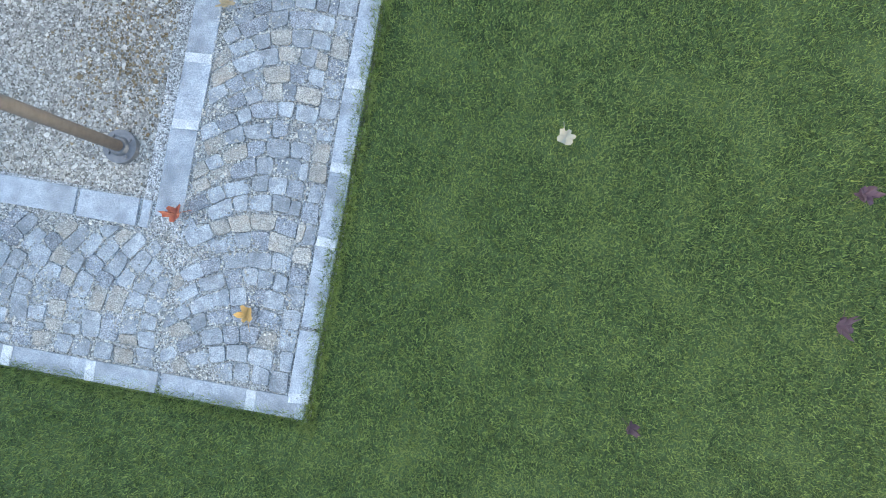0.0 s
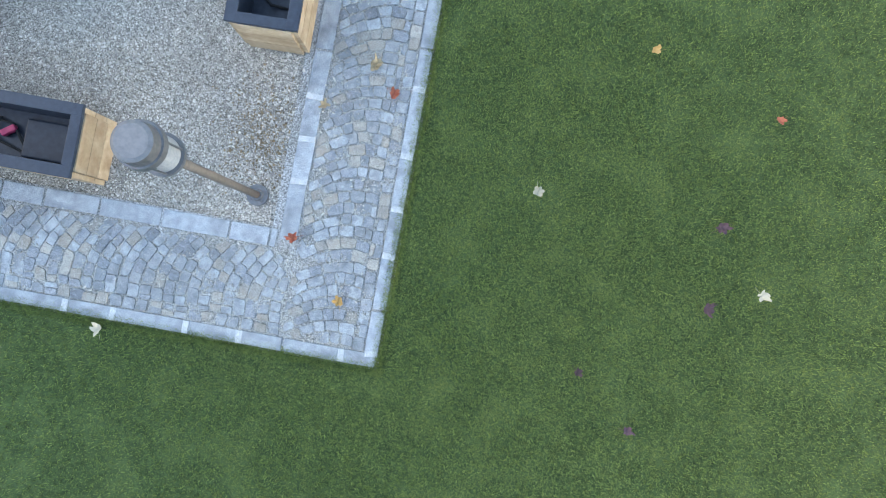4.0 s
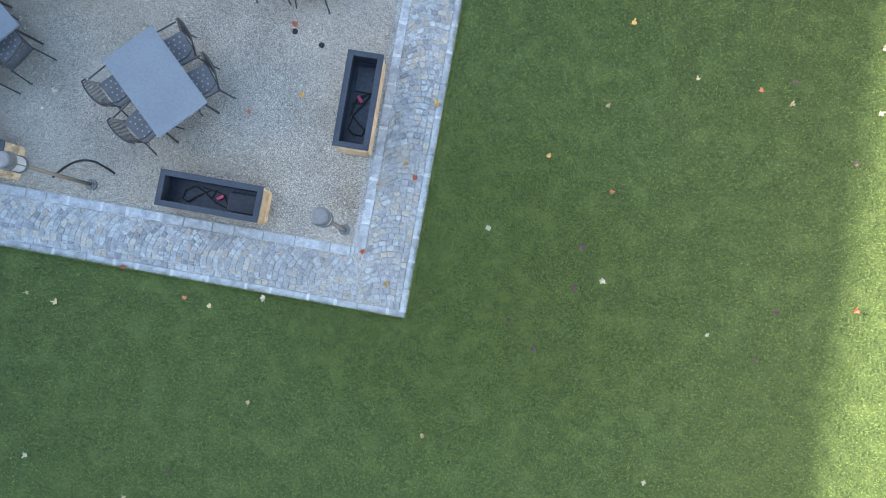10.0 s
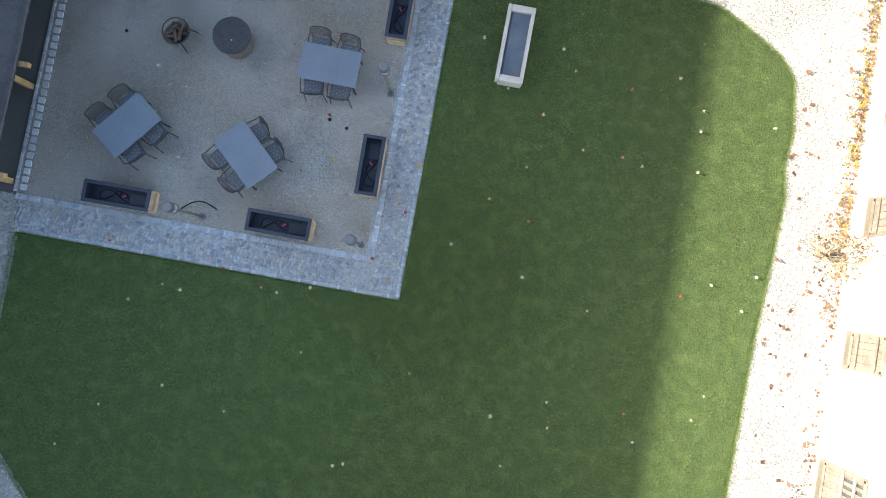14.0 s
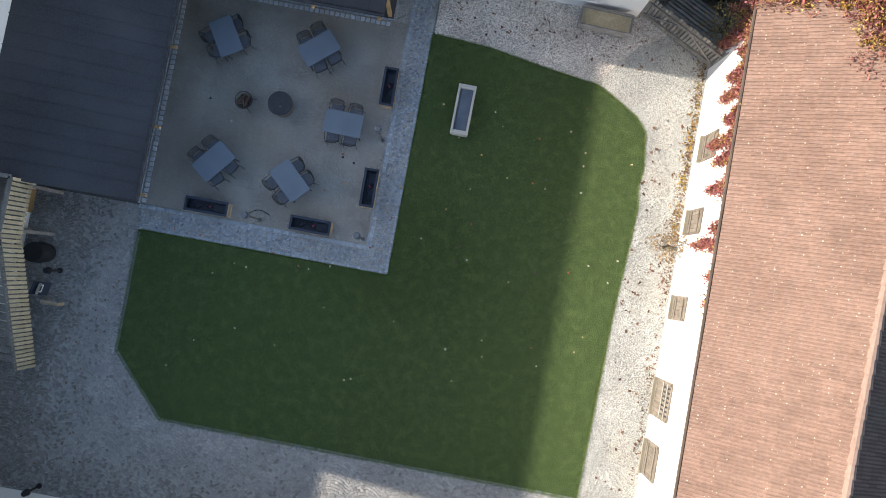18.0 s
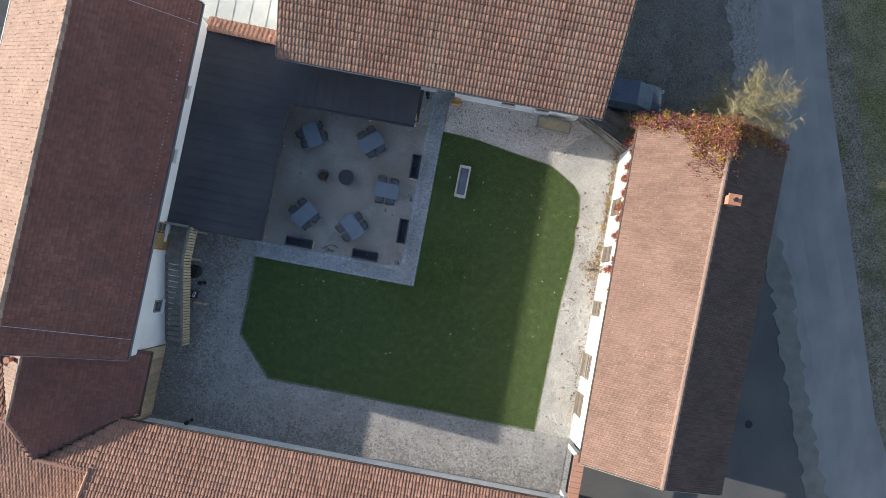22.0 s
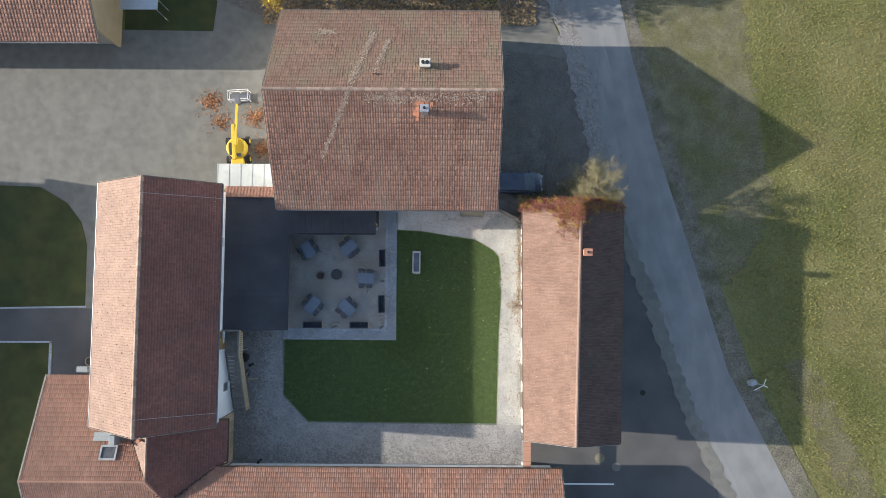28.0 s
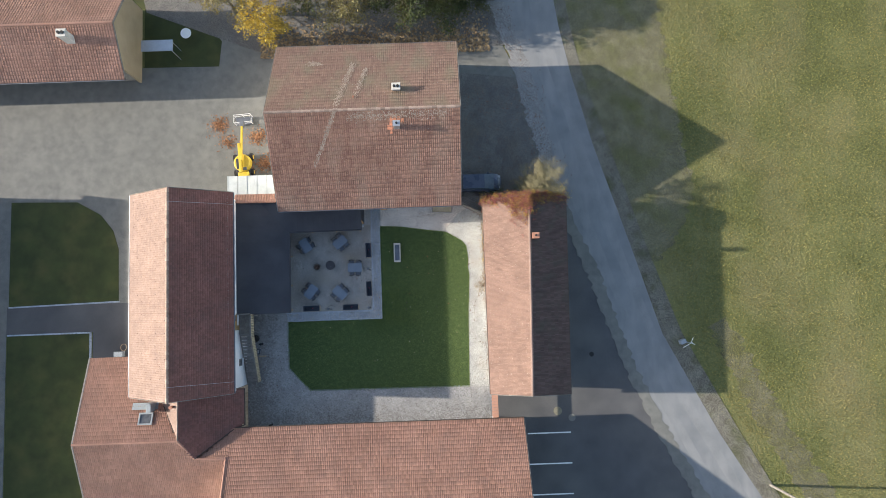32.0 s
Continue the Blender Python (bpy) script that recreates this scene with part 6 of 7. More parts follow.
LEAVES = [
    ('leaf_tan', [(3.30, 6.38), (3.81, 4.45), (2.51, 3.78), (5.32, 4.31), (5.90, 6.66), (6.59, 5.95), (0.57, -1.69), (-2.11, -1.66), (-2.96, -0.34), (-5.29, -0.69), (-5.75, -0.63), (-6.49, -1.14), (-3.68, -3.38), (-0.86, -4.18), (4.08, -2.39), (3.12, -3.48), (7.48, -1.59), (7.69, -0.98), (8.41, 5.83), (0.91, 6.80), (1.72, 5.65), (-0.09, 3.35), (-0.42, 2.37), (-0.43, 2.35), (-0.77, 1.97)]),
    ('leaf_pale', [(2.93, 6.87), (6.60, 5.43), (6.68, 4.41), (7.44, 1.72), (4.57, 0.56), (2.86, 1.09), (1.01, 1.59), (-2.18, -0.08), (-5.27, -3.01), (-6.69, -3.74), (-0.62, -4.10), (2.68, -2.36), (6.16, -2.37), (-7.53, -4.85), (3.96, -1.79), (8.50, 2.10), (8.28, 1.21), (-5.98, 2.50), (-6.92, 4.67)]),
    ('leaf_red', [(4.76, 6.17), (4.81, 4.44), (6.75, 1.32), (2.79, 2.47), (-3.37, -0.28), (-4.39, 0.02), (5.85, -1.73), (6.36, 7.62), (-2.95, 2.72), (-0.24, 2.16), (-2.51, 4.21), (-7.23, 0.20), (-8.24, 0.24), (-0.82, 0.89)]),
    ('leaf_gold', [(2.69, 5.14), (1.74, 2.85), (-2.19, 3.12), (-0.11, 3.34), (-0.38, 0.46)]),
    ('leaf_plum', [(6.42, 3.56), (7.83, 2.97), (5.53, 1.07), (5.33, 0.31), (2.47, 0.93), (2.48, 1.56), (1.55, 0.26), (2.00, -0.12), (-3.08, -2.88), (2.48, -3.41), (5.30, 4.65), (2.46, 0.91), (2.46, 1.55)]),]
WORDS = {"leaf_tan": "dry tan maple leaf lying on the ground", "leaf_pale": "pale cream curled leaf lying on the ground", "leaf_red": "dry red maple leaf lying on the ground",
         "leaf_gold": "golden maple leaf lying on the ground", "leaf_plum": "dark plum-coloured crumpled leaf lying on the ground"}
for kind_name, places in LEAVES:
    shapes = []
    for s in range(3):
        me = leaf_mesh(s * 7 + len(places))
        me.materials.append(M[kind_name])
        shapes.append(me)
    for n, (x, y) in enumerate(places):
        ob = new("fallen_leaf", shapes[n % 3])
        s = R.uniform(0.078, 0.118)
        on_grass = bool(inside(np.array([x]), np.array([y]), LAWN)[0])
        ob.matrix_world = pose(x, y, 0.022 if on_grass else 0.004, R.uniform(-8, 8), R.uniform(-8, 8), R.uniform(0, 360)) @ Matrix.Diagonal((s, s * R.uniform(0.75, 1.0), s * 0.8, 1))
        tagged(ob, WORDS[kind_name], "leaf", "fallen leaves")


def scatter_flakes(name, xs, ys, z, size, material, label, category, flat=0.35):
    k = len(xs)
    c = np.stack([xs, ys, np.full(k, z) if np.isscalar(z) else z], 1)
    d = rng.normal(0, 1, (k, 4, 3)) * 0.15
    base = np.array([[-1, -0.7, 0], [1, -0.6, 0], [0.9, 0.7, 0], [-0.8, 0.8, 0]])
    a = rng.uniform(0, math.tau, k)
    rot = np.stack([np.stack([np.cos(a), -np.sin(a), 0 * a], 1), np.stack([np.sin(a), np.cos(a), 0 * a], 1), np.stack([0 * a, 0 * a, 0 * a + 1], 1)], 1)
    p = np.einsum("nij,nkj->nki", rot, base[None] + d)
    p[:, :, 2] = np.abs(p[:, :, 2] + rng.normal(0, flat, (k, 4)))
    s = size * rng.uniform(0.6, 1.3, k)
    return raw(name, (c[:, None] + p * s[:, None, None]).reshape(-1, 3), np.arange(k * 4).reshape(-1, 4), material, None, label, category)


# leaf litter on the gravel and along the wall
k = 130
scatter_flakes("leaf_litter", rng.uniform(0.6, 10.4, k), rng.uniform(9.5, 11.6, k), 0.0, 0.04, "litter", "scattered brown leaves on pale gravel", "leaf litter")
k = 560
ys = np.concatenate([rng.uniform(1.0, 10.5, 480), rng.uniform(-6, 1, 80)])
scatter_flakes("leaf_litter", 10.62 - np.abs(rng.normal(0, 0.17 + 0.3 * np.exp(-((ys - 3) / 1.2) ** 2), k)), ys, 0.0, 0.033, "litter", "brown leaves drifted along the white wall", "leaf litter")
k = 260
ys = rng.uniform(3.5, 10.8, k)
scatter_flakes("leaf_litter", 10.6 - np.abs(rng.normal(0, 0.16, k)), ys, 0.0, 0.035, "vine_gold", "golden leaves drifted along the white wall", "leaf litter")
k = 60
scatter_flakes("leaf_litter", rng.uniform(8.9, 10.5, k), rng.uniform(-6.5, 9, k), 0.0, 0.05, "litter", "scattered brown leaves on the gravel strip", "leaf litter")
k = 900
xs, ys = rng.uniform(9, 17.5, k), rng.uniform(11.3, 24, k)
scatter_flakes("leaf_litter", xs, ys, -0.055, 0.045, "litter", "brown leaves on the bare yard", "leaf litter")
k = 3500
scatter_flakes("leaf_litter", rng.uniform(-12, 12, k), 27.6 + np.abs(rng.normal(0, 1.6, k)), -0.04, 0.1, "bank_leaf", "thick tan leaf cover on the bank", "leaf litter")
k = 190
ys = rng.uniform(14, 33, k)
scatter_flakes("leaf_litter", np.interp(ys, [14, 19.5, 25.5, 33], [18.2, 16.9, 15.2, 12.8]) + rng.normal(0.2, 0.75, k), ys, -0.05, 0.05, "litter", "dark leaves blown along the edge of the lane", "leaf litter")
k = 70
scatter_flakes("leaf_litter", rng.uniform(-13.5, -9.8, k), rng.uniform(-9.5, 0.6, k), 0.0, 0.035, "litter", "a few dark leaves on the cobbles", "leaf litter")

# ================= paving stones =================
PATH_ARM = thing("cobbled_path", "cobbled granite path laid in arcs, L-shaped round the patio", "path", kind="structure")
KINDS = ["granite"] * 5 + ["granite_warm", "granite_warm", "granite_dark", "granite_dark"]


def courses(width, length, pitch, bulge, wave=None, peak=0.5):
    """Corners of stones laid in bent rows, their sides square to the row: (across, along) for the four corners of each;
    wave: breadth of one arc, peak: where along its breadth it is highest."""
    out = []
    wave = wave or width
    far = max(peak, 1 - peak)
    def bend(s):
        u = ((s / wave) % 1.0 - peak) / far
        return bulge * (1 - u * u)
    def upper(s, turn):
        cell = math.floor(s / wave + turn)
        slope = -2 * bulge * (s / wave - cell - peak) / far ** 2 / wave
        t = s - slope * pitch / (1 + slope * slope)
        return min(max(t, cell * wave + 1e-4), (cell + 1) * wave - 1e-4)
    rows = int((length + bulge) / pitch) + 2
    first = -int(bulge / pitch) - 2
    for r in range(first, rows):
        s = -R.uniform(0, pitch)
        while s < width:
            w = pitch * R.uniform(0.68, 1.3)
            a, b = max(s, 0.0), min(s + w, width)
            if width - b < pitch * 0.45:
                b = width
            if b - a > pitch * 0.35:
                j = [R.uniform(-0.1, 0.1) * pitch for _ in range(8)]
                a0, b0 = a + 1e-4, b - 1e-4
                if math.floor(a0 / wave) != math.floor(b0 / wave):
                    a1, b1 = a0, b0
                else:
                    a1, b1 = upper(a0, 0), upper(b0, 0)
                if bulge and b1 - a1 < pitch * 0.3:
                    s = b if b == width else s + w
                    continue
                low, high = r * pitch + R.uniform(0, 0.06) * pitch, (r + 1) * pitch - R.uniform(0, 0.06) * pitch
                q = [(a + j[0], low + bend(a0) + j[1]), (b + j[2], low + bend(b0) + j[3]), (b1 + j[4], high + bend(b1) + j[5]), (a1 + j[6], high + bend(a1) + j[7])]
                q = [(min(max(x, 0.0), width), min(max(y, 0.0), length)) for x, y in q]
                if (q[3][1] - q[0][1]) > 0.04 and (q[2][1] - q[1][1]) > 0.04:
                    out.append(q)
            s = b if b == width else s + w
    return out


def stone_rings(quads, inset, cut, low, chamfer):
    """Vertices of worn stones from corner quads (n, 4, 2): a lower ring, an upper ring, an inner top ring and a middle."""
    q = np.asarray(quads, float)
    n = len(q)
    c = q.mean(1, keepdims=True)
    d = q - c
    q = c + d * (1 - inset / np.linalg.norm(d, axis=2, keepdims=True))
    ring = []
    for k in range(4):
        ca = cut * rng.uniform(0.6, 1.5, (n, 1))
        ring += [q[:, k] + (q[:, k - 1] - q[:, k]) * ca, q[:, k] + (q[:, (k + 1) % 4] - q[:, k]) * ca]
    ring = np.stack(ring, 1) + rng.normal(0, 0.0012, (n, 8, 2))
    top = c + (ring - c) * (1 - chamfer)
    lift = rng.normal(0, 0.0028, (n, 1, 1)) + (ring - c)[:, :, :1] * rng.normal(0, 0.05, (n, 1, 1)) + (ring - c)[:, :, 1:] * rng.normal(0, 0.05, (n, 1, 1))
    def z(xy, h):
        return np.concatenate([xy, h + lift[:, :xy.shape[1]]], 2)
    mid = np.concatenate([c, 0.002 + lift.mean(1, keepdims=True)], 2)
    return np.concatenate([z(ring, np.full((n, 8, 1), -low)), z(ring, np.full((n, 8, 1), -0.008)), z(top, rng.normal(0, 0.0008, (n, 8, 1))), mid], 1)


FACES = []
for k in range(8):
    m = (k + 1) % 8
    FACES += [(k, m, 8 + m), (k, 8 + m, 8 + k), (8 + k, 8 + m, 16 + m), (8 + k, 16 + m, 16 + k), (16 + k, 16 + m, 24)]
FACES = np.array(FACES)


def lay(name, v, z, kinds, parent, singles=0):
    """Stones as meshes by material; the first ones each as a piece of its own."""
    pick = rng.integers(0, len(kinds), len(v))
    v = v.copy(); v[:, :, 2] += z
    for n in range(min(singles, len(v))):
        c = v[n].mean(0)
        me = bpy.data.meshes.new("cobble")
        me.from_pydata((v[n] - c).tolist(), [], FACES.tolist())
        me.materials.append(M[kinds[pick[n]]])
        ob = new("cobble", me)
        ob.location = c
        ob.parent = parent
    for kind_name in sorted(set(kinds)):
        some = v[singles:][[kinds[p] == kind_name for p in pick[singles:]]]
        if len(some):
            raw(name, some.reshape(-1, 3), (FACES[None] + (np.arange(len(some)) * 25)[:, None, None]).reshape(-1, 3), kind_name, parent)


arm_e = [[(-0.785 + a, 0.112 + b) for a, b in q] for q in courses(0.575, 11.4, 0.094, 0.21, peak=0.8)]
arm_e += [[(-0.21 + a, 0.112 + b) for a, b in q] for q in courses(0.096, 11.4, 0.105, 0.0)]
arm_s = [[(-0.79 - b, 0.785 - a) for a, b in q] for q in courses(0.575, 8.9, 0.094, 0.21, peak=0.8)]
arm_s += [[(-0.79 - b, 0.21 - a) for a, b in q] for q in courses(0.096, 8.9, 0.105, 0.0)]
stones = np.array(arm_e + arm_s)
mid = stones.mean(1)
stones = stones[np.argsort(np.hypot(mid[:, 0] + 0.45, mid[:, 1] - 0.6))]
lay("cobbles", stone_rings(stones, 0.0036, 0.12, 0.045, 0.035), 0.0, KINDS, PATH_ARM, 300)


def edging(x0, y0, x1, y1, width, z):
    """Long kerb stones with pale mortar between, along a line."""
    d = Vector((x1 - x0, y1 - y0)); length = d.length; a = math.degrees(math.atan2(d.y, d.x))
    at = 0.0
    while at < length - 0.05:
        l = min(R.uniform(0.32, 0.62), length - at)
        bm = bmesh.new(); box(bm, 0.006, l - 0.012, -width / 2, width / 2, -0.12, 0.0, 0.006)
        o = part("kerb_stone", bm, "edging", PATH_ARM)
        o.matrix_world = pose(x0 + d.x / length * at, y0 + d.y / length * at, z + R.uniform(-0.004, 0.004), 0, 0, a + R.uniform(-0.5, 0.5))
        if R.random() < 0.6:
            bm = bmesh.new(); box(bm, -0.03, 0.02, -width / 2 + 0.002, width / 2 - 0.002, -0.1, -0.001 + R.uniform(0, 0.004), 0.005)
            o = part("mortar", bm, "mortar", PATH_ARM, "pale mortar smear")
            o.matrix_world = pose(x0 + d.x / length * at, y0 + d.y / length * at, z + 0.004, 0, 0, a + R.uniform(-6, 6))
        at += l


M["pale_sett"] = mat("pale_sett", (0.36, 0.39, 0.43), (0.52, 0.55, 0.59), 0.85, 120, 12, 0.6, 0.004, island=0.16, grain=0.2)
M["mortar"] = mat("mortar", (0.34, 0.37, 0.40), (0.52, 0.55, 0.57), 0.9, 120, 20, 0.5, grain=0.2)
edging(-0.055, 0.11, -0.055, 9.5, 0.105, 0.004)
edging(-9.5, 0.055, 0.0, 0.055, 0.105, 0.004)
edging(-0.86, 0.86, -0.86, 11.4, 0.14, 0.002)
edging(-9.7, 0.865, -0.94, 0.865, 0.14, 0.002)
# pale setts at the foot of the lean-to
def sett_row(x0, y0, x1, y1, step, size):
    d = Vector((x1 - x0, y1 - y0)); n = int(d.length / step); d.normalize()
    side = Vector((-d.y, d.x))
    out = []
    for k in range(n):
        c = Vector((x0, y0)) + d * (k + 0.5) * step
        h = size / 2
        out.append([tuple(c + d * a * h * R.uniform(0.9, 1.08) + side * b * h * R.uniform(0.9, 1.08)) for a, b in ((-1, -1), (1, -1), (1, 1), (-1, 1))])
    return np.array(out)


lay("sett_strip", np.concatenate([stone_rings(sett_row(-9.6, 1.0, -9.6, 9.5, 0.2, 0.165), 0.004, 0.12, 0.03, 0.08), stone_rings(sett_row(-9.45, 9.5, -1.6, 9.5, 0.2, 0.165), 0.004, 0.12, 0.03, 0.08)]), 0.006, ["pale_sett"], PATH_ARM)
edging(-9.78, 1.0, -9.78, 9.7, 0.06, 0.03)
edging(-9.75, 9.68, -1.6, 9.68, 0.06, 0.03)

# courtyard cobbles in arcs
COURT = thing("courtyard_paving", "grey granite cobbles laid in arcs over the courtyard", "paving", kind="structure")
area = [(-13.7, -10.35), (10.65, -10.35), (10.65, -7.12), (8.5, -7.12), (-7.47, -7.02), (-9.68, -4.70), (-9.7, 0.88), (-13.7, 0.88)]
court = np.array([[(-13.7 + a, -10.35 + b) for a, b in q] for q in courses(24.35, 11.3, 0.118, 0.30, 1.25)])
mid = court.mean(1)
court = court[inside(mid[:, 0], mid[:, 1], area)]
mid = court.mean(1)
# darker stones grow more frequent towards the west and south edges
dark_stone = rng.uniform(0, 1, len(court)) < np.clip(np.maximum((-10.4 - mid[:, 0]) / 2.2, (-8.3 - mid[:, 1]) / 3.0), 0.06, 0.85)
lay("cobbles", stone_rings(court[~dark_stone], 0.0045, 0.13, 0.012, 0.06), -0.03, ["court_stone"] * 6 + ["court_grey"], COURT)
lay("cobbles", stone_rings(court[dark_stone], 0.0045, 0.13, 0.012, 0.06), -0.03, ["court_dirty"], COURT)
ring = LAWN[16:]
lay("border_setts", np.concatenate([stone_rings(sett_row(x0, y0, x1, y1, 0.13, 0.124), 0.003, 0.12, 0.03, 0.08) for (x0, y0), (x1, y1) in zip(ring, ring[1:])]), -0.006, ["granite"], COURT)

# ================= gravel grains =================
def pebbles(name, poly_test, box4, count, size, z, material, label, category):
    xs, ys = rng.uniform(box4[0], box4[1], count), rng.uniform(box4[2], box4[3], count)
    ok = poly_test(xs, ys)
    xs, ys = xs[ok], ys[ok]
    k = len(xs)
    o = np.array([[1, 0, 0], [0.3, 0.95, 0], [-0.8, 0.6, 0], [-0.8, -0.6, 0], [0.3, -0.95, 0], [0, 0, 0.75]])
    a = rng.uniform(0, math.tau, k); s = size * rng.lognormal(0, 0.35, k)
    c, sn = np.cos(a)[:, None], np.sin(a)[:, None]
    st = rng.uniform(0.65, 1.0, k)[:, None]
    px, py = o[None, :, 0], o[None, :, 1] * st
    jit = rng.normal(0, 0.12, (k, 6, 3))
    v = np.stack([xs[:, None] + s[:, None] * (px * c - py * sn + jit[:, :, 0]), ys[:, None] + s[:, None] * (px * sn + py * c + jit[:, :, 1]), z + s[:, None] * (o[None, :, 2] + jit[:, :, 2] * 0.6)], -1)
    f = np.array([(0, 1, 5), (1, 2, 5), (2, 3, 5), (3, 4, 5), (4, 0, 5)])
    return raw(name, v.reshape(-1, 3), (f[None] + (np.arange(k) * 6)[:, None, None]).reshape(-1, 3), material, None, label, category)


patio = lambda x, y: (x < -0.93) & (y > 0.935)
near_corner = lambda x, y: patio(x, y) & (rng.uniform(0, 1, np.shape(x)) < np.exp(-((np.hypot(x + 1.2, y - 1.2) / 2.3) ** 4)))
pebbles("gravel_grains", near_corner, (-4.4, -0.93, 0.935, 4.4), 110000, 0.0072, -0.022, "pebble", "loose pale gravel grains on the patio", "gravel")
pebbles("gravel_grains", patio, (-9.6, -0.93, 0.935, 9.4), 52000, 0.0075, -0.021, "pebble", "loose gravel grains over the patio", "gravel")
pebbles("joint_grit", lambda x, y: ((x > -0.8) & (y > 0.1)) | ((y < 0.8) & (x < -0.7)), (-3.0, -0.1, 0.1, 3.0), 66000, 0.0048, -0.005, "pebble_white", "pale grit in the cobble joints", "grit")
pebbles("joint_grit", lambda x, y: (((x > -0.8) & (y > 0.1)) | ((y < 0.8) & (x < -0.7))) & (rng.uniform(0, 1, np.shape(x)) < np.clip(0.15 + 0.9 * np.maximum((-0.25 - x) * (y > 0.8), (y - 0.3) * (x < -0.8)), 0, 1)), (-3.0, -0.1, 0.1, 3.0), 24000, 0.004, 0.001, "pebble_white", "pale grit strewn over the cobbles", "grit")
ok_blob = lambda x, y: rng.uniform(0, 1, np.shape(x)) < np.exp(-(((x + 1.2) / 0.26) ** 2 + ((y - 1.68) / 0.34) ** 2))
pebbles("brown_grit", lambda x, y: patio(x, y) & ok_blob(x, y), (-2.4, -0.93, 0.94, 2.8), 12000, 0.0055, -0.015, "brown_grit", "rusty brown grit patch beside the lamp", "grit")
pebbles("brown_grit", lambda x, y: patio(x, y) & (rng.uniform(0, 1, np.shape(x)) < 0.6 * np.exp(-(((x + 3.2) / 0.6) ** 2 + ((y - 6.3) / 0.7) ** 2))), (-5.5, -1.2, 4.5, 8.3), 20000, 0.009, -0.014, "brown_grit", "brown grit patch near a table", "grit")
strip = LAWN[16:17] + LAWN[15:5:-1] + [(7.0, 9.3), (7.9, 10.4), (8.9, 11.0), (10.7, 11.5), (10.7, -7.05)]
pebbles("gravel_grains", lambda x, y: inside(x, y, strip), (0.05, 10.7, -7.05, 11.7), 30000, 0.019, -0.019, "pebble_white", "coarse pale gravel beside the lawn", "gravel")


# ================= grass =================
def grass(name, poly, box4, count, length, width, z=-0.012, material="blade", label="short mown grass blades of the courtyard lawn", fade=0.0):
    xs, ys = rng.uniform(box4[0], box4[1], count), rng.uniform(box4[2], box4[3], count)
    ok = inside(xs, ys, poly)
    if fade:
        ok &= rng.uniform(0, 1, count) < np.exp(-(((xs - 0.6) / fade) ** 2 + ((ys - 0.8) / fade / 0.8) ** 2) ** 2)
    xs, ys = xs[ok], ys[ok]
    k = len(xs)
    a = rng.uniform(0, math.tau, k)
    patch = 0.92 + 0.1 * np.sin(xs * 2.1 + np.sin(ys * 1.7)) * np.sin(ys * 2.6 + 1.0)
    l = length * rng.uniform(0.55, 1.25, k) * patch
    lean = rng.uniform(0.25, 0.95, k) * l
    dx, dy = np.cos(a), np.sin(a)
    w = width * rng.uniform(0.7, 1.3, k)
    v = np.empty((k, 3, 3))
    for n, (side, f, h) in enumerate(((-1, 0, 0), (1, 0, 0), (0, 1.0, 0.75))):
        v[:, n, 0] = xs - dy * w * side + dx * lean * f
        v[:, n, 1] = ys + dx * w * side + dy * lean * f
        v[:, n, 2] = z + np.maximum(0.0, l * h)
    return raw(name, v.reshape(-1, 3), np.arange(k * 3).reshape(-1, 3), material, None, label, "grass")


FRINGE = [(x - 0.02 if x <= 0.03 and y > 0 else x, y + (0.03 if abs(y) < 0.05 else 0)) for x, y in LAWN]
grass("lawn_grass", FRINGE, (-3.9, 4.9, -2.9, 4.0), 800000, 0.025, 0.0021, fade=3.1)
grass("lawn_grass", FRINGE, (-9.6, 9.0, -7.0, 9.45), 880000, 0.028, 0.0034)
EDGE_E = [(-0.04, -0.05), (0.05, -0.05), (0.05, 9.42), (-0.04, 9.42)]
EDGE_S = [(-9.5, -0.06), (0.04, -0.06), (0.04, 0.035), (-9.5, 0.035)]
grass("lawn_fringe", EDGE_E, (-0.045, 0.05, -0.05, 9.4), 22000, 0.05, 0.0021, z=-0.01, label="longer grass leaning over the edging stones")
grass("lawn_fringe", EDGE_S, (-9.5, 0.04, -0.06, 0.04), 22000, 0.05, 0.0021, z=-0.01, label="longer grass leaning over the edging stones")

# ragged grass leaning over the lawn's outer edge
rim = LAWN[1:20]
xs, ys = [], []
for (x0, y0), (x1, y1) in zip(rim, rim[1:]):
    n = int(math.hypot(x1 - x0, y1 - y0) * 700)
    t = rng.uniform(0, 1, n)
    xs.append(x0 + (x1 - x0) * t); ys.append(y0 + (y1 - y0) * t)
xs, ys = np.concatenate(xs), np.concatenate(ys)
k = len(xs)
xs, ys = xs + rng.normal(0, 0.025, k), ys + rng.normal(0, 0.025, k)
a, l, w = rng.uniform(0, math.tau, k), rng.uniform(0.03, 0.075, k), rng.uniform(0.003, 0.006, k)
v = np.empty((k, 3, 3))
v[:, 0] = np.stack([xs - np.sin(a) * w, ys + np.cos(a) * w, np.full(k, -0.02)], 1)
v[:, 1] = np.stack([xs + np.sin(a) * w, ys - np.cos(a) * w, np.full(k, -0.02)], 1)
v[:, 2] = np.stack([xs + np.cos(a) * l, ys + np.sin(a) * l, -0.01 + l * 0.6], 1)
raw("lawn_fringe", v.reshape(-1, 3), np.arange(k * 3).reshape(-1, 3), "blade", None, "uneven grass fringe along the lawn's outer edge", "grass")


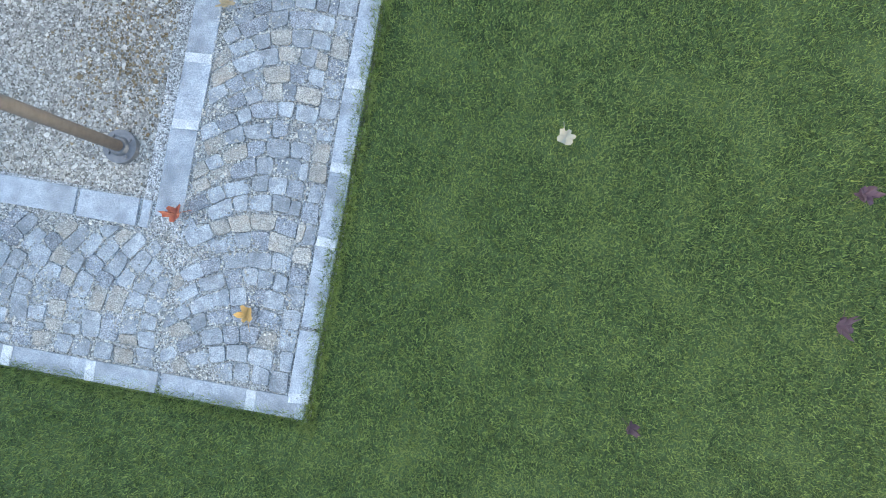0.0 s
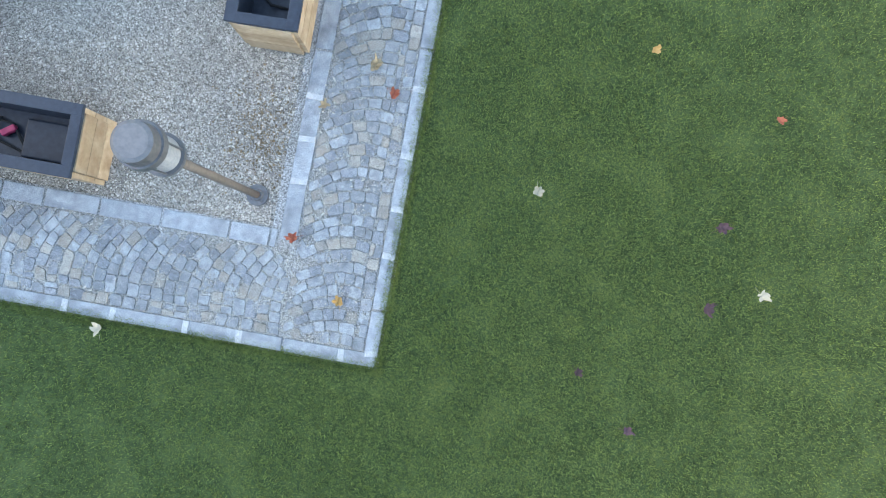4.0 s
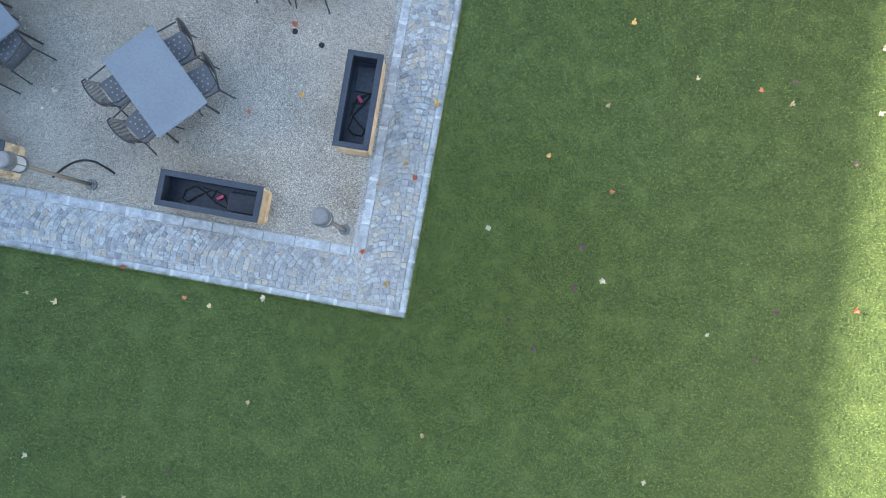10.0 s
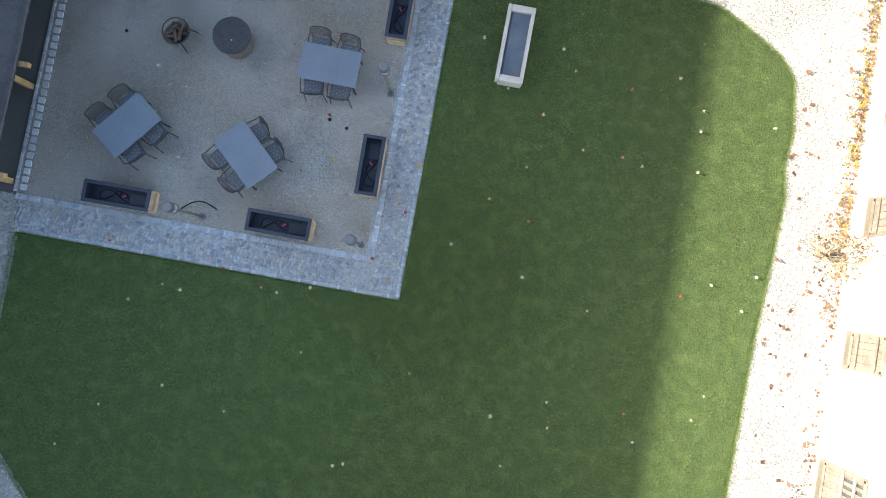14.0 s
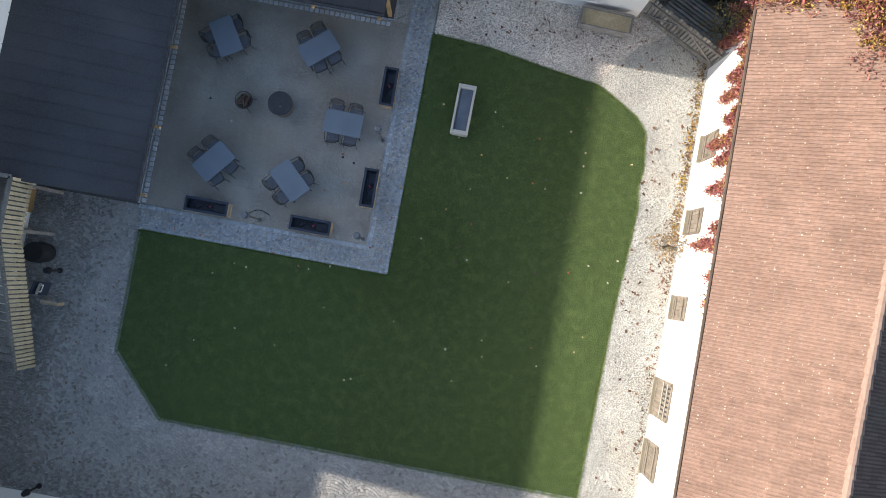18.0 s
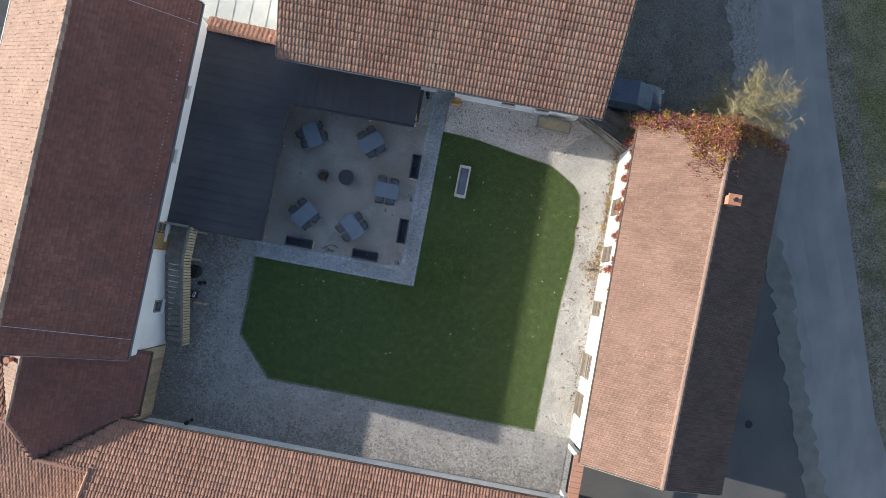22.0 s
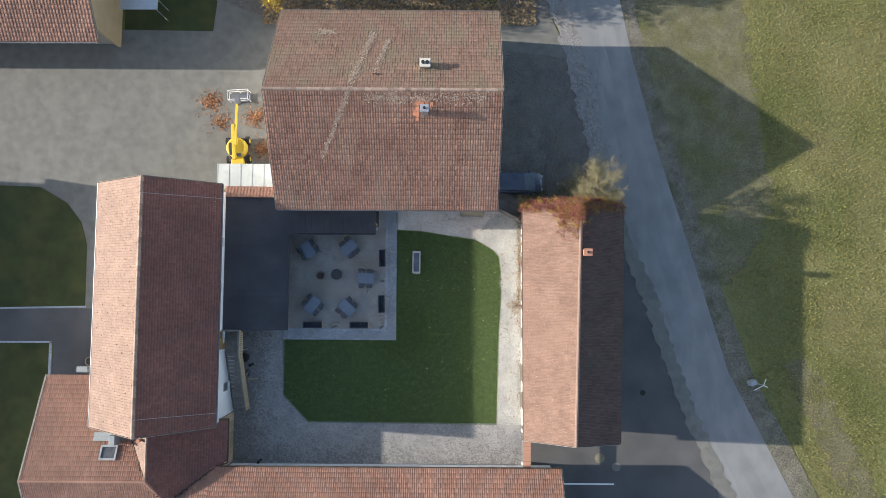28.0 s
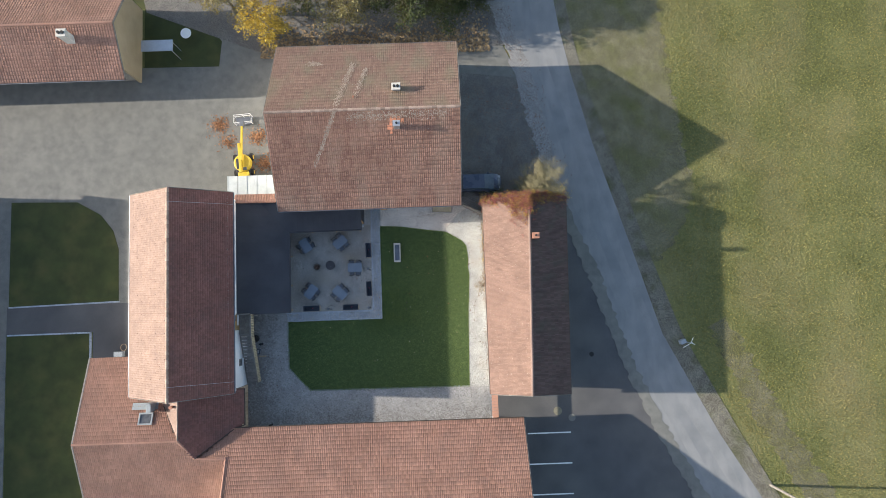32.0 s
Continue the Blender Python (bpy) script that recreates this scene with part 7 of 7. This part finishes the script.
# ================= trees, shrubs and creeper =================
def leaf_cloud(centres, spread, size, per):
    """Small four-cornered leaves thickly strewn round the centres."""
    c = np.repeat(np.asarray(centres, float), per, 0)
    k = len(c)
    c = c + rng.normal(0, 1, (k, 3)) * spread
    d1, d2 = rng.normal(0, 1, (k, 3)), rng.normal(0, 1, (k, 3))
    d1 /= np.linalg.norm(d1, axis=1, keepdims=True); d2 /= np.linalg.norm(d2, axis=1, keepdims=True)
    s = size * rng.uniform(0.6, 1.4, (k, 1))
    v = np.stack([c - d1 * s, c + d2 * s * 0.6, c + d1 * s, c - d2 * s * 0.6], 1)
    return v.reshape(-1, 3), np.arange(k * 4).reshape(-1, 4)


def tree(name, label, x, y, height, radius, material, leaf=0.09, limbs=14, per=34, bare=0.0, conic=False, seed=0):
    rr = random.Random(seed)
    t = thing(name, label, "tree", at=pose(x, y, -0.12))
    bm = bmesh.new()
    tube(bm, (0, 0, -0.2), (0.05, 0.03, height * 0.45), 0.05 * height ** 0.6, 0.03 * height ** 0.6, 12)
    tube(bm, (0.05, 0.03, height * 0.45), (0.1, -0.05, height * 0.85), 0.03 * height ** 0.6, 0.02, 10)
    part("trunk", bm, "bark", t)
    ends = []
    for k in range(limbs):
        bm = bmesh.new()
        f = (k + 0.5) / limbs
        z0 = height * (0.15 + 0.6 * f)
        a = k * 2.4 + rr.uniform(-0.4, 0.4)
        reach = radius * ((1.05 - 0.85 * f) if conic else (0.65 + 0.5 * math.sin(f * math.pi))) * rr.uniform(0.75, 1.15)
        rise = height * (0.02 if conic else 0.22) * rr.uniform(0.5, 1.2)
        p0 = Vector((0.05 * f, 0.02, z0)); p1 = p0 + Vector((math.cos(a) * reach * 0.5, math.sin(a) * reach * 0.5, rise * 0.6)); p2 = p0 + Vector((math.cos(a + 0.25) * reach, math.sin(a + 0.25) * reach, rise))
        g = 0.5 if bare else 1.0
        tube(bm, p0, p1, 0.055 * g, 0.035 * g, 6); tube(bm, p1, p2, 0.035 * g, 0.012, 5)
        for q in range(20 if bare else 9):
            b = p0.lerp(p2, 0.3 + 0.7 * q / (19 if bare else 8))
            e = b + Vector((rr.uniform(-1, 1), rr.uniform(-1, 1), rr.uniform(-0.3, 0.7))) * radius * 0.24
            tube(bm, b, e, 0.014 if bare else 0.014, 0.008 if bare else 0.004, 4)
            ends.append(e)
            for r2 in range(5 if bare else 0):
                e2 = e + Vector((rr.uniform(-1, 1), rr.uniform(-1, 1), rr.uniform(-0.2, 0.8))) * radius * 0.17
                tube(bm, e, e2, 0.01, 0.006, 3)
                ends.append(e2)
        part("limb", bm, "bark" if not bare else "twig_pale", t)
    v, f = leaf_cloud([e[:] for e in ends], radius * 0.1, leaf, per)
    raw("crown", v, f, material, t)
    return t


tree("sparse_tree", "small half-bare tree with pale yellowish twigs beside the lane", 16.05, 12.7, 6.8, 2.0, "twig_pale", 0.02, 36, 3, 1.0, seed=3)
tree("maple_tree", "autumn maple with bright yellow leaves", -10.6, 29.8, 7.5, 2.3, "yellow_leaf", 0.1, 16, 34, seed=4)
tree("maple_tree", "autumn tree with thinning golden leaves", -14.5, 32.6, 7.5, 2.8, "olive_leaf", 0.11, 14, 22, seed=5)
tree("olive_tree", "broad tree with dull olive-yellow leaves", -2.5, 31.6, 7.5, 3.3, "olive_leaf", 0.1, 20, 30, seed=6)
tree("olive_tree", "broad tree with dull olive leaves beside the bank", 2.6, 32.6, 7.0, 3.2, "green_leaf", 0.11, 20, 50, seed=7)
tree("fir_tree", "dark green fir at the yard's edge", 7.0, 32.0, 9.0, 3.0, "green_leaf", 0.1, 26, 60, conic=True, seed=8)
tree("fir_tree", "dark green fir behind the barn", 10.4, 33.4, 8.0, 2.6, "green_leaf", 0.1, 24, 60, conic=True, seed=9)
tree("hedge_tree", "brown-leaved hedge tree on the bank", -7.0, 33.2, 6.0, 2.6, "green_leaf", 0.1, 14, 26, seed=10)


def bush(x, y, r, h, material, label, per=500, leaf=0.06):
    t = thing("shrub", label, "shrub", at=pose(x, y, -0.05))
    bm = bmesh.new()
    ends = []
    for k in range(12):
        a = k * 2.4
        e = Vector((math.cos(a) * r * R.uniform(0.4, 1), math.sin(a) * r * R.uniform(0.4, 1), h * R.uniform(0.5, 1)))
        tube(bm, (0, 0, -0.05), e, 0.015, 0.005, 4); ends.append(e[:])
    part("stems", bm, "bark", t)
    v, f = leaf_cloud(ends, r * 0.25, leaf, per // 12)
    raw("foliage", v, f, material, t)


bush(10.15, 2.95, 0.6, 1.2, "bank_leaf", "thin yellowing shrub against the white wall", 600, 0.05)
bush(10.9, 11.6, 0.9, 1.2, "twig_leaf", "low yellowing bushes behind the gate", 700)
bush(12.2, 12.2, 0.9, 0.9, "green_leaf", "low dull green weeds beside the parked car", 600)
bush(14.5, 12.3, 1.0, 0.9, "green_leaf", "low dull green weeds behind the outbuilding", 600)
bush(15.8, 13.2, 1.1, 1.0, "twig_leaf", "low yellowing bush beside the small tree", 700)
# added shrub that keeps low sun off the lane east of the house
bush(18.3, 11.9, 0.8, 1.9, "twig_leaf", "tall thin shrub added by the outbuilding to shade the lane", 900)

# red creeper over the outbuilding's north end and hanging down its wall
cr = thing("wall_creeper", "red and gold creeper over roof end and wall", "creeper")
cent, wall_cent = [], []
def roof_z(x, y):
    f = (y + 7.3) / 18.3
    ridge = 13.98 + 0.52 * f
    west = 10.34
    return 4.6 + 2.15 * (x - west) / (ridge - west) if x < ridge else 6.75 - 2.17 * (x - ridge) / (18.0 - ridge)
for k in range(420):
    x = R.uniform(10.0, 18.3); y = 11.05 - abs(R.gauss(0, 0.34))
    cent.append((x, y, roof_z(x, y) + 0.06))
for k in range(300):
    x = R.gauss(14.2, 0.4); y = 11.0 - abs(R.gauss(0, 0.9))
    cent.append((x, y, roof_z(x, y) + 0.06))
for k in range(120):
    x = R.gauss(13.1, 0.22); y = 10.9 - abs(R.gauss(0, 0.9))
    cent.append((x, y, roof_z(x, y) + 0.06))
# extra leaves added beyond the gable to block sun from the lane
for k in range(520):
    x = R.uniform(10.3, 18.2)
    cent.append((x, 11.1 + R.uniform(0, 0.42), R.uniform(max(0.5, roof_z(x, 11) - 2.2), roof_z(x, 11))))
for yc, wd, drop, n in ((10.4, 0.3, 3.6, 300), (9.55, 0.45, 1.3, 150), (8.8, 0.35, 1.9, 160), (8.15, 0.3, 2.3, 140), (7.25, 0.42, 1.5, 160), (6.55, 0.28, 2.5, 130), (5.85, 0.26, 1.9, 100), (4.9, 0.24, 2.1, 100), (3.5, 0.3, 1.2, 80), (3.0, 0.3, 2.6, 100), (1.9, 0.2, 1.0, 30), (0.95, 0.2, 0.8, 24)):
    for k in range(n):
        u = R.random() ** 1.2
        wall_cent.append((10.56 - abs(R.gauss(0, 0.04)), yc + R.uniform(-1, 1) * 1.5 * wd * (1.02 - u), 4.5 - u * drop))
for k in range(420):
    wall_cent.append((10.5 - abs(R.gauss(0, 0.07)), R.uniform(4.4, 10.8) if k < 360 else R.uniform(0.5, 4.4), 4.5 - abs(R.gauss(0, 0.22))))
R.shuffle(wall_cent)
R.shuffle(cent)
cut = int(len(cent) * 0.66)
v, f = leaf_cloud(wall_cent[220:], 0.075, 0.04, 22)
raw("creeper_leaves", v, f, "vine", cr)
v, f = leaf_cloud(wall_cent[:220], 0.09, 0.04, 16)
raw("creeper_leaves", v, f, "vine_gold", cr)
v, f = leaf_cloud(cent[:cut], 0.1, 0.045, 34)
raw("creeper_leaves", v, f, "vine", cr)
v, f = leaf_cloud(cent[cut:], 0.1, 0.045, 34)
raw("creeper_leaves", v, f, "vine_gold", cr)
bm = bmesh.new()
for k in range(7):
    y = R.uniform(0, 10.5)
    pipe(bm, [(10.64, y, 0.0), (10.64, y + R.uniform(-0.3, 0.3), 1.6), (10.62, y + R.uniform(-0.5, 0.5), 4.3)], 0.008, 4)
part("creeper_stem", bm, "bark", cr)

# rough upright grass on the near meadow
def meadow_blades(k, x0, x1, y0, y1, h, w):
    xs, ys = rng.uniform(x0, x1, k), rng.uniform(y0, y1, k)
    road_side = np.interp(ys, [-40, -12.4, -2.5, 6.6, 17.3, 24.9, 30, 55], [47.5, 35.2, 30.3, 27.2, 23.9, 21.6, 20.6, 17.4])
    clump = np.sin(xs * 1.9 + 2 * np.sin(ys * 0.8)) * np.sin(ys * 1.5 + 1.5 * np.sin(xs * 0.6)) + 0.8 * np.sin(xs * 0.5 + ys * 0.9)
    ok = (xs > road_side + rng.normal(0.3, 0.5, k)) & (rng.uniform(-1.6, 1.6, k) < 0.45 * clump + 0.75)
    stony = (ys > 4.5) & (xs < np.interp(ys, [4.5, 8.2, 12.0, 20.5, 32.5], [27.5, 30.6, 32.3, 31.0, 29.6]) + rng.normal(0, 0.5, k))
    ok &= ~stony | (rng.uniform(0, 1, k) < 0.22)
    xs, ys = xs[ok], ys[ok]
    n = len(xs)
    a = rng.uniform(0, math.tau, n)
    hh = h * rng.uniform(0.5, 1.4, n); ww = w * rng.uniform(0.6, 1.4, n)
    v = np.empty((n, 3, 3))
    v[:, 0] = np.stack([xs - np.sin(a) * ww, ys + np.cos(a) * ww, np.full(n, -0.13)], 1)
    v[:, 1] = np.stack([xs + np.sin(a) * ww, ys - np.cos(a) * ww, np.full(n, -0.13)], 1)
    v[:, 2] = np.stack([xs + np.cos(a) * hh * 0.8, ys + np.sin(a) * hh * 0.8, -0.12 + hh], 1)
    raw("meadow_grass", v.reshape(-1, 3), np.arange(n * 3).reshape(-1, 3), "meadow_tuft", None, "rough tufted meadow grass, green and straw", "grass")


meadow_blades(270000, 20.5, 58, -21, 36, 0.1, 0.035)
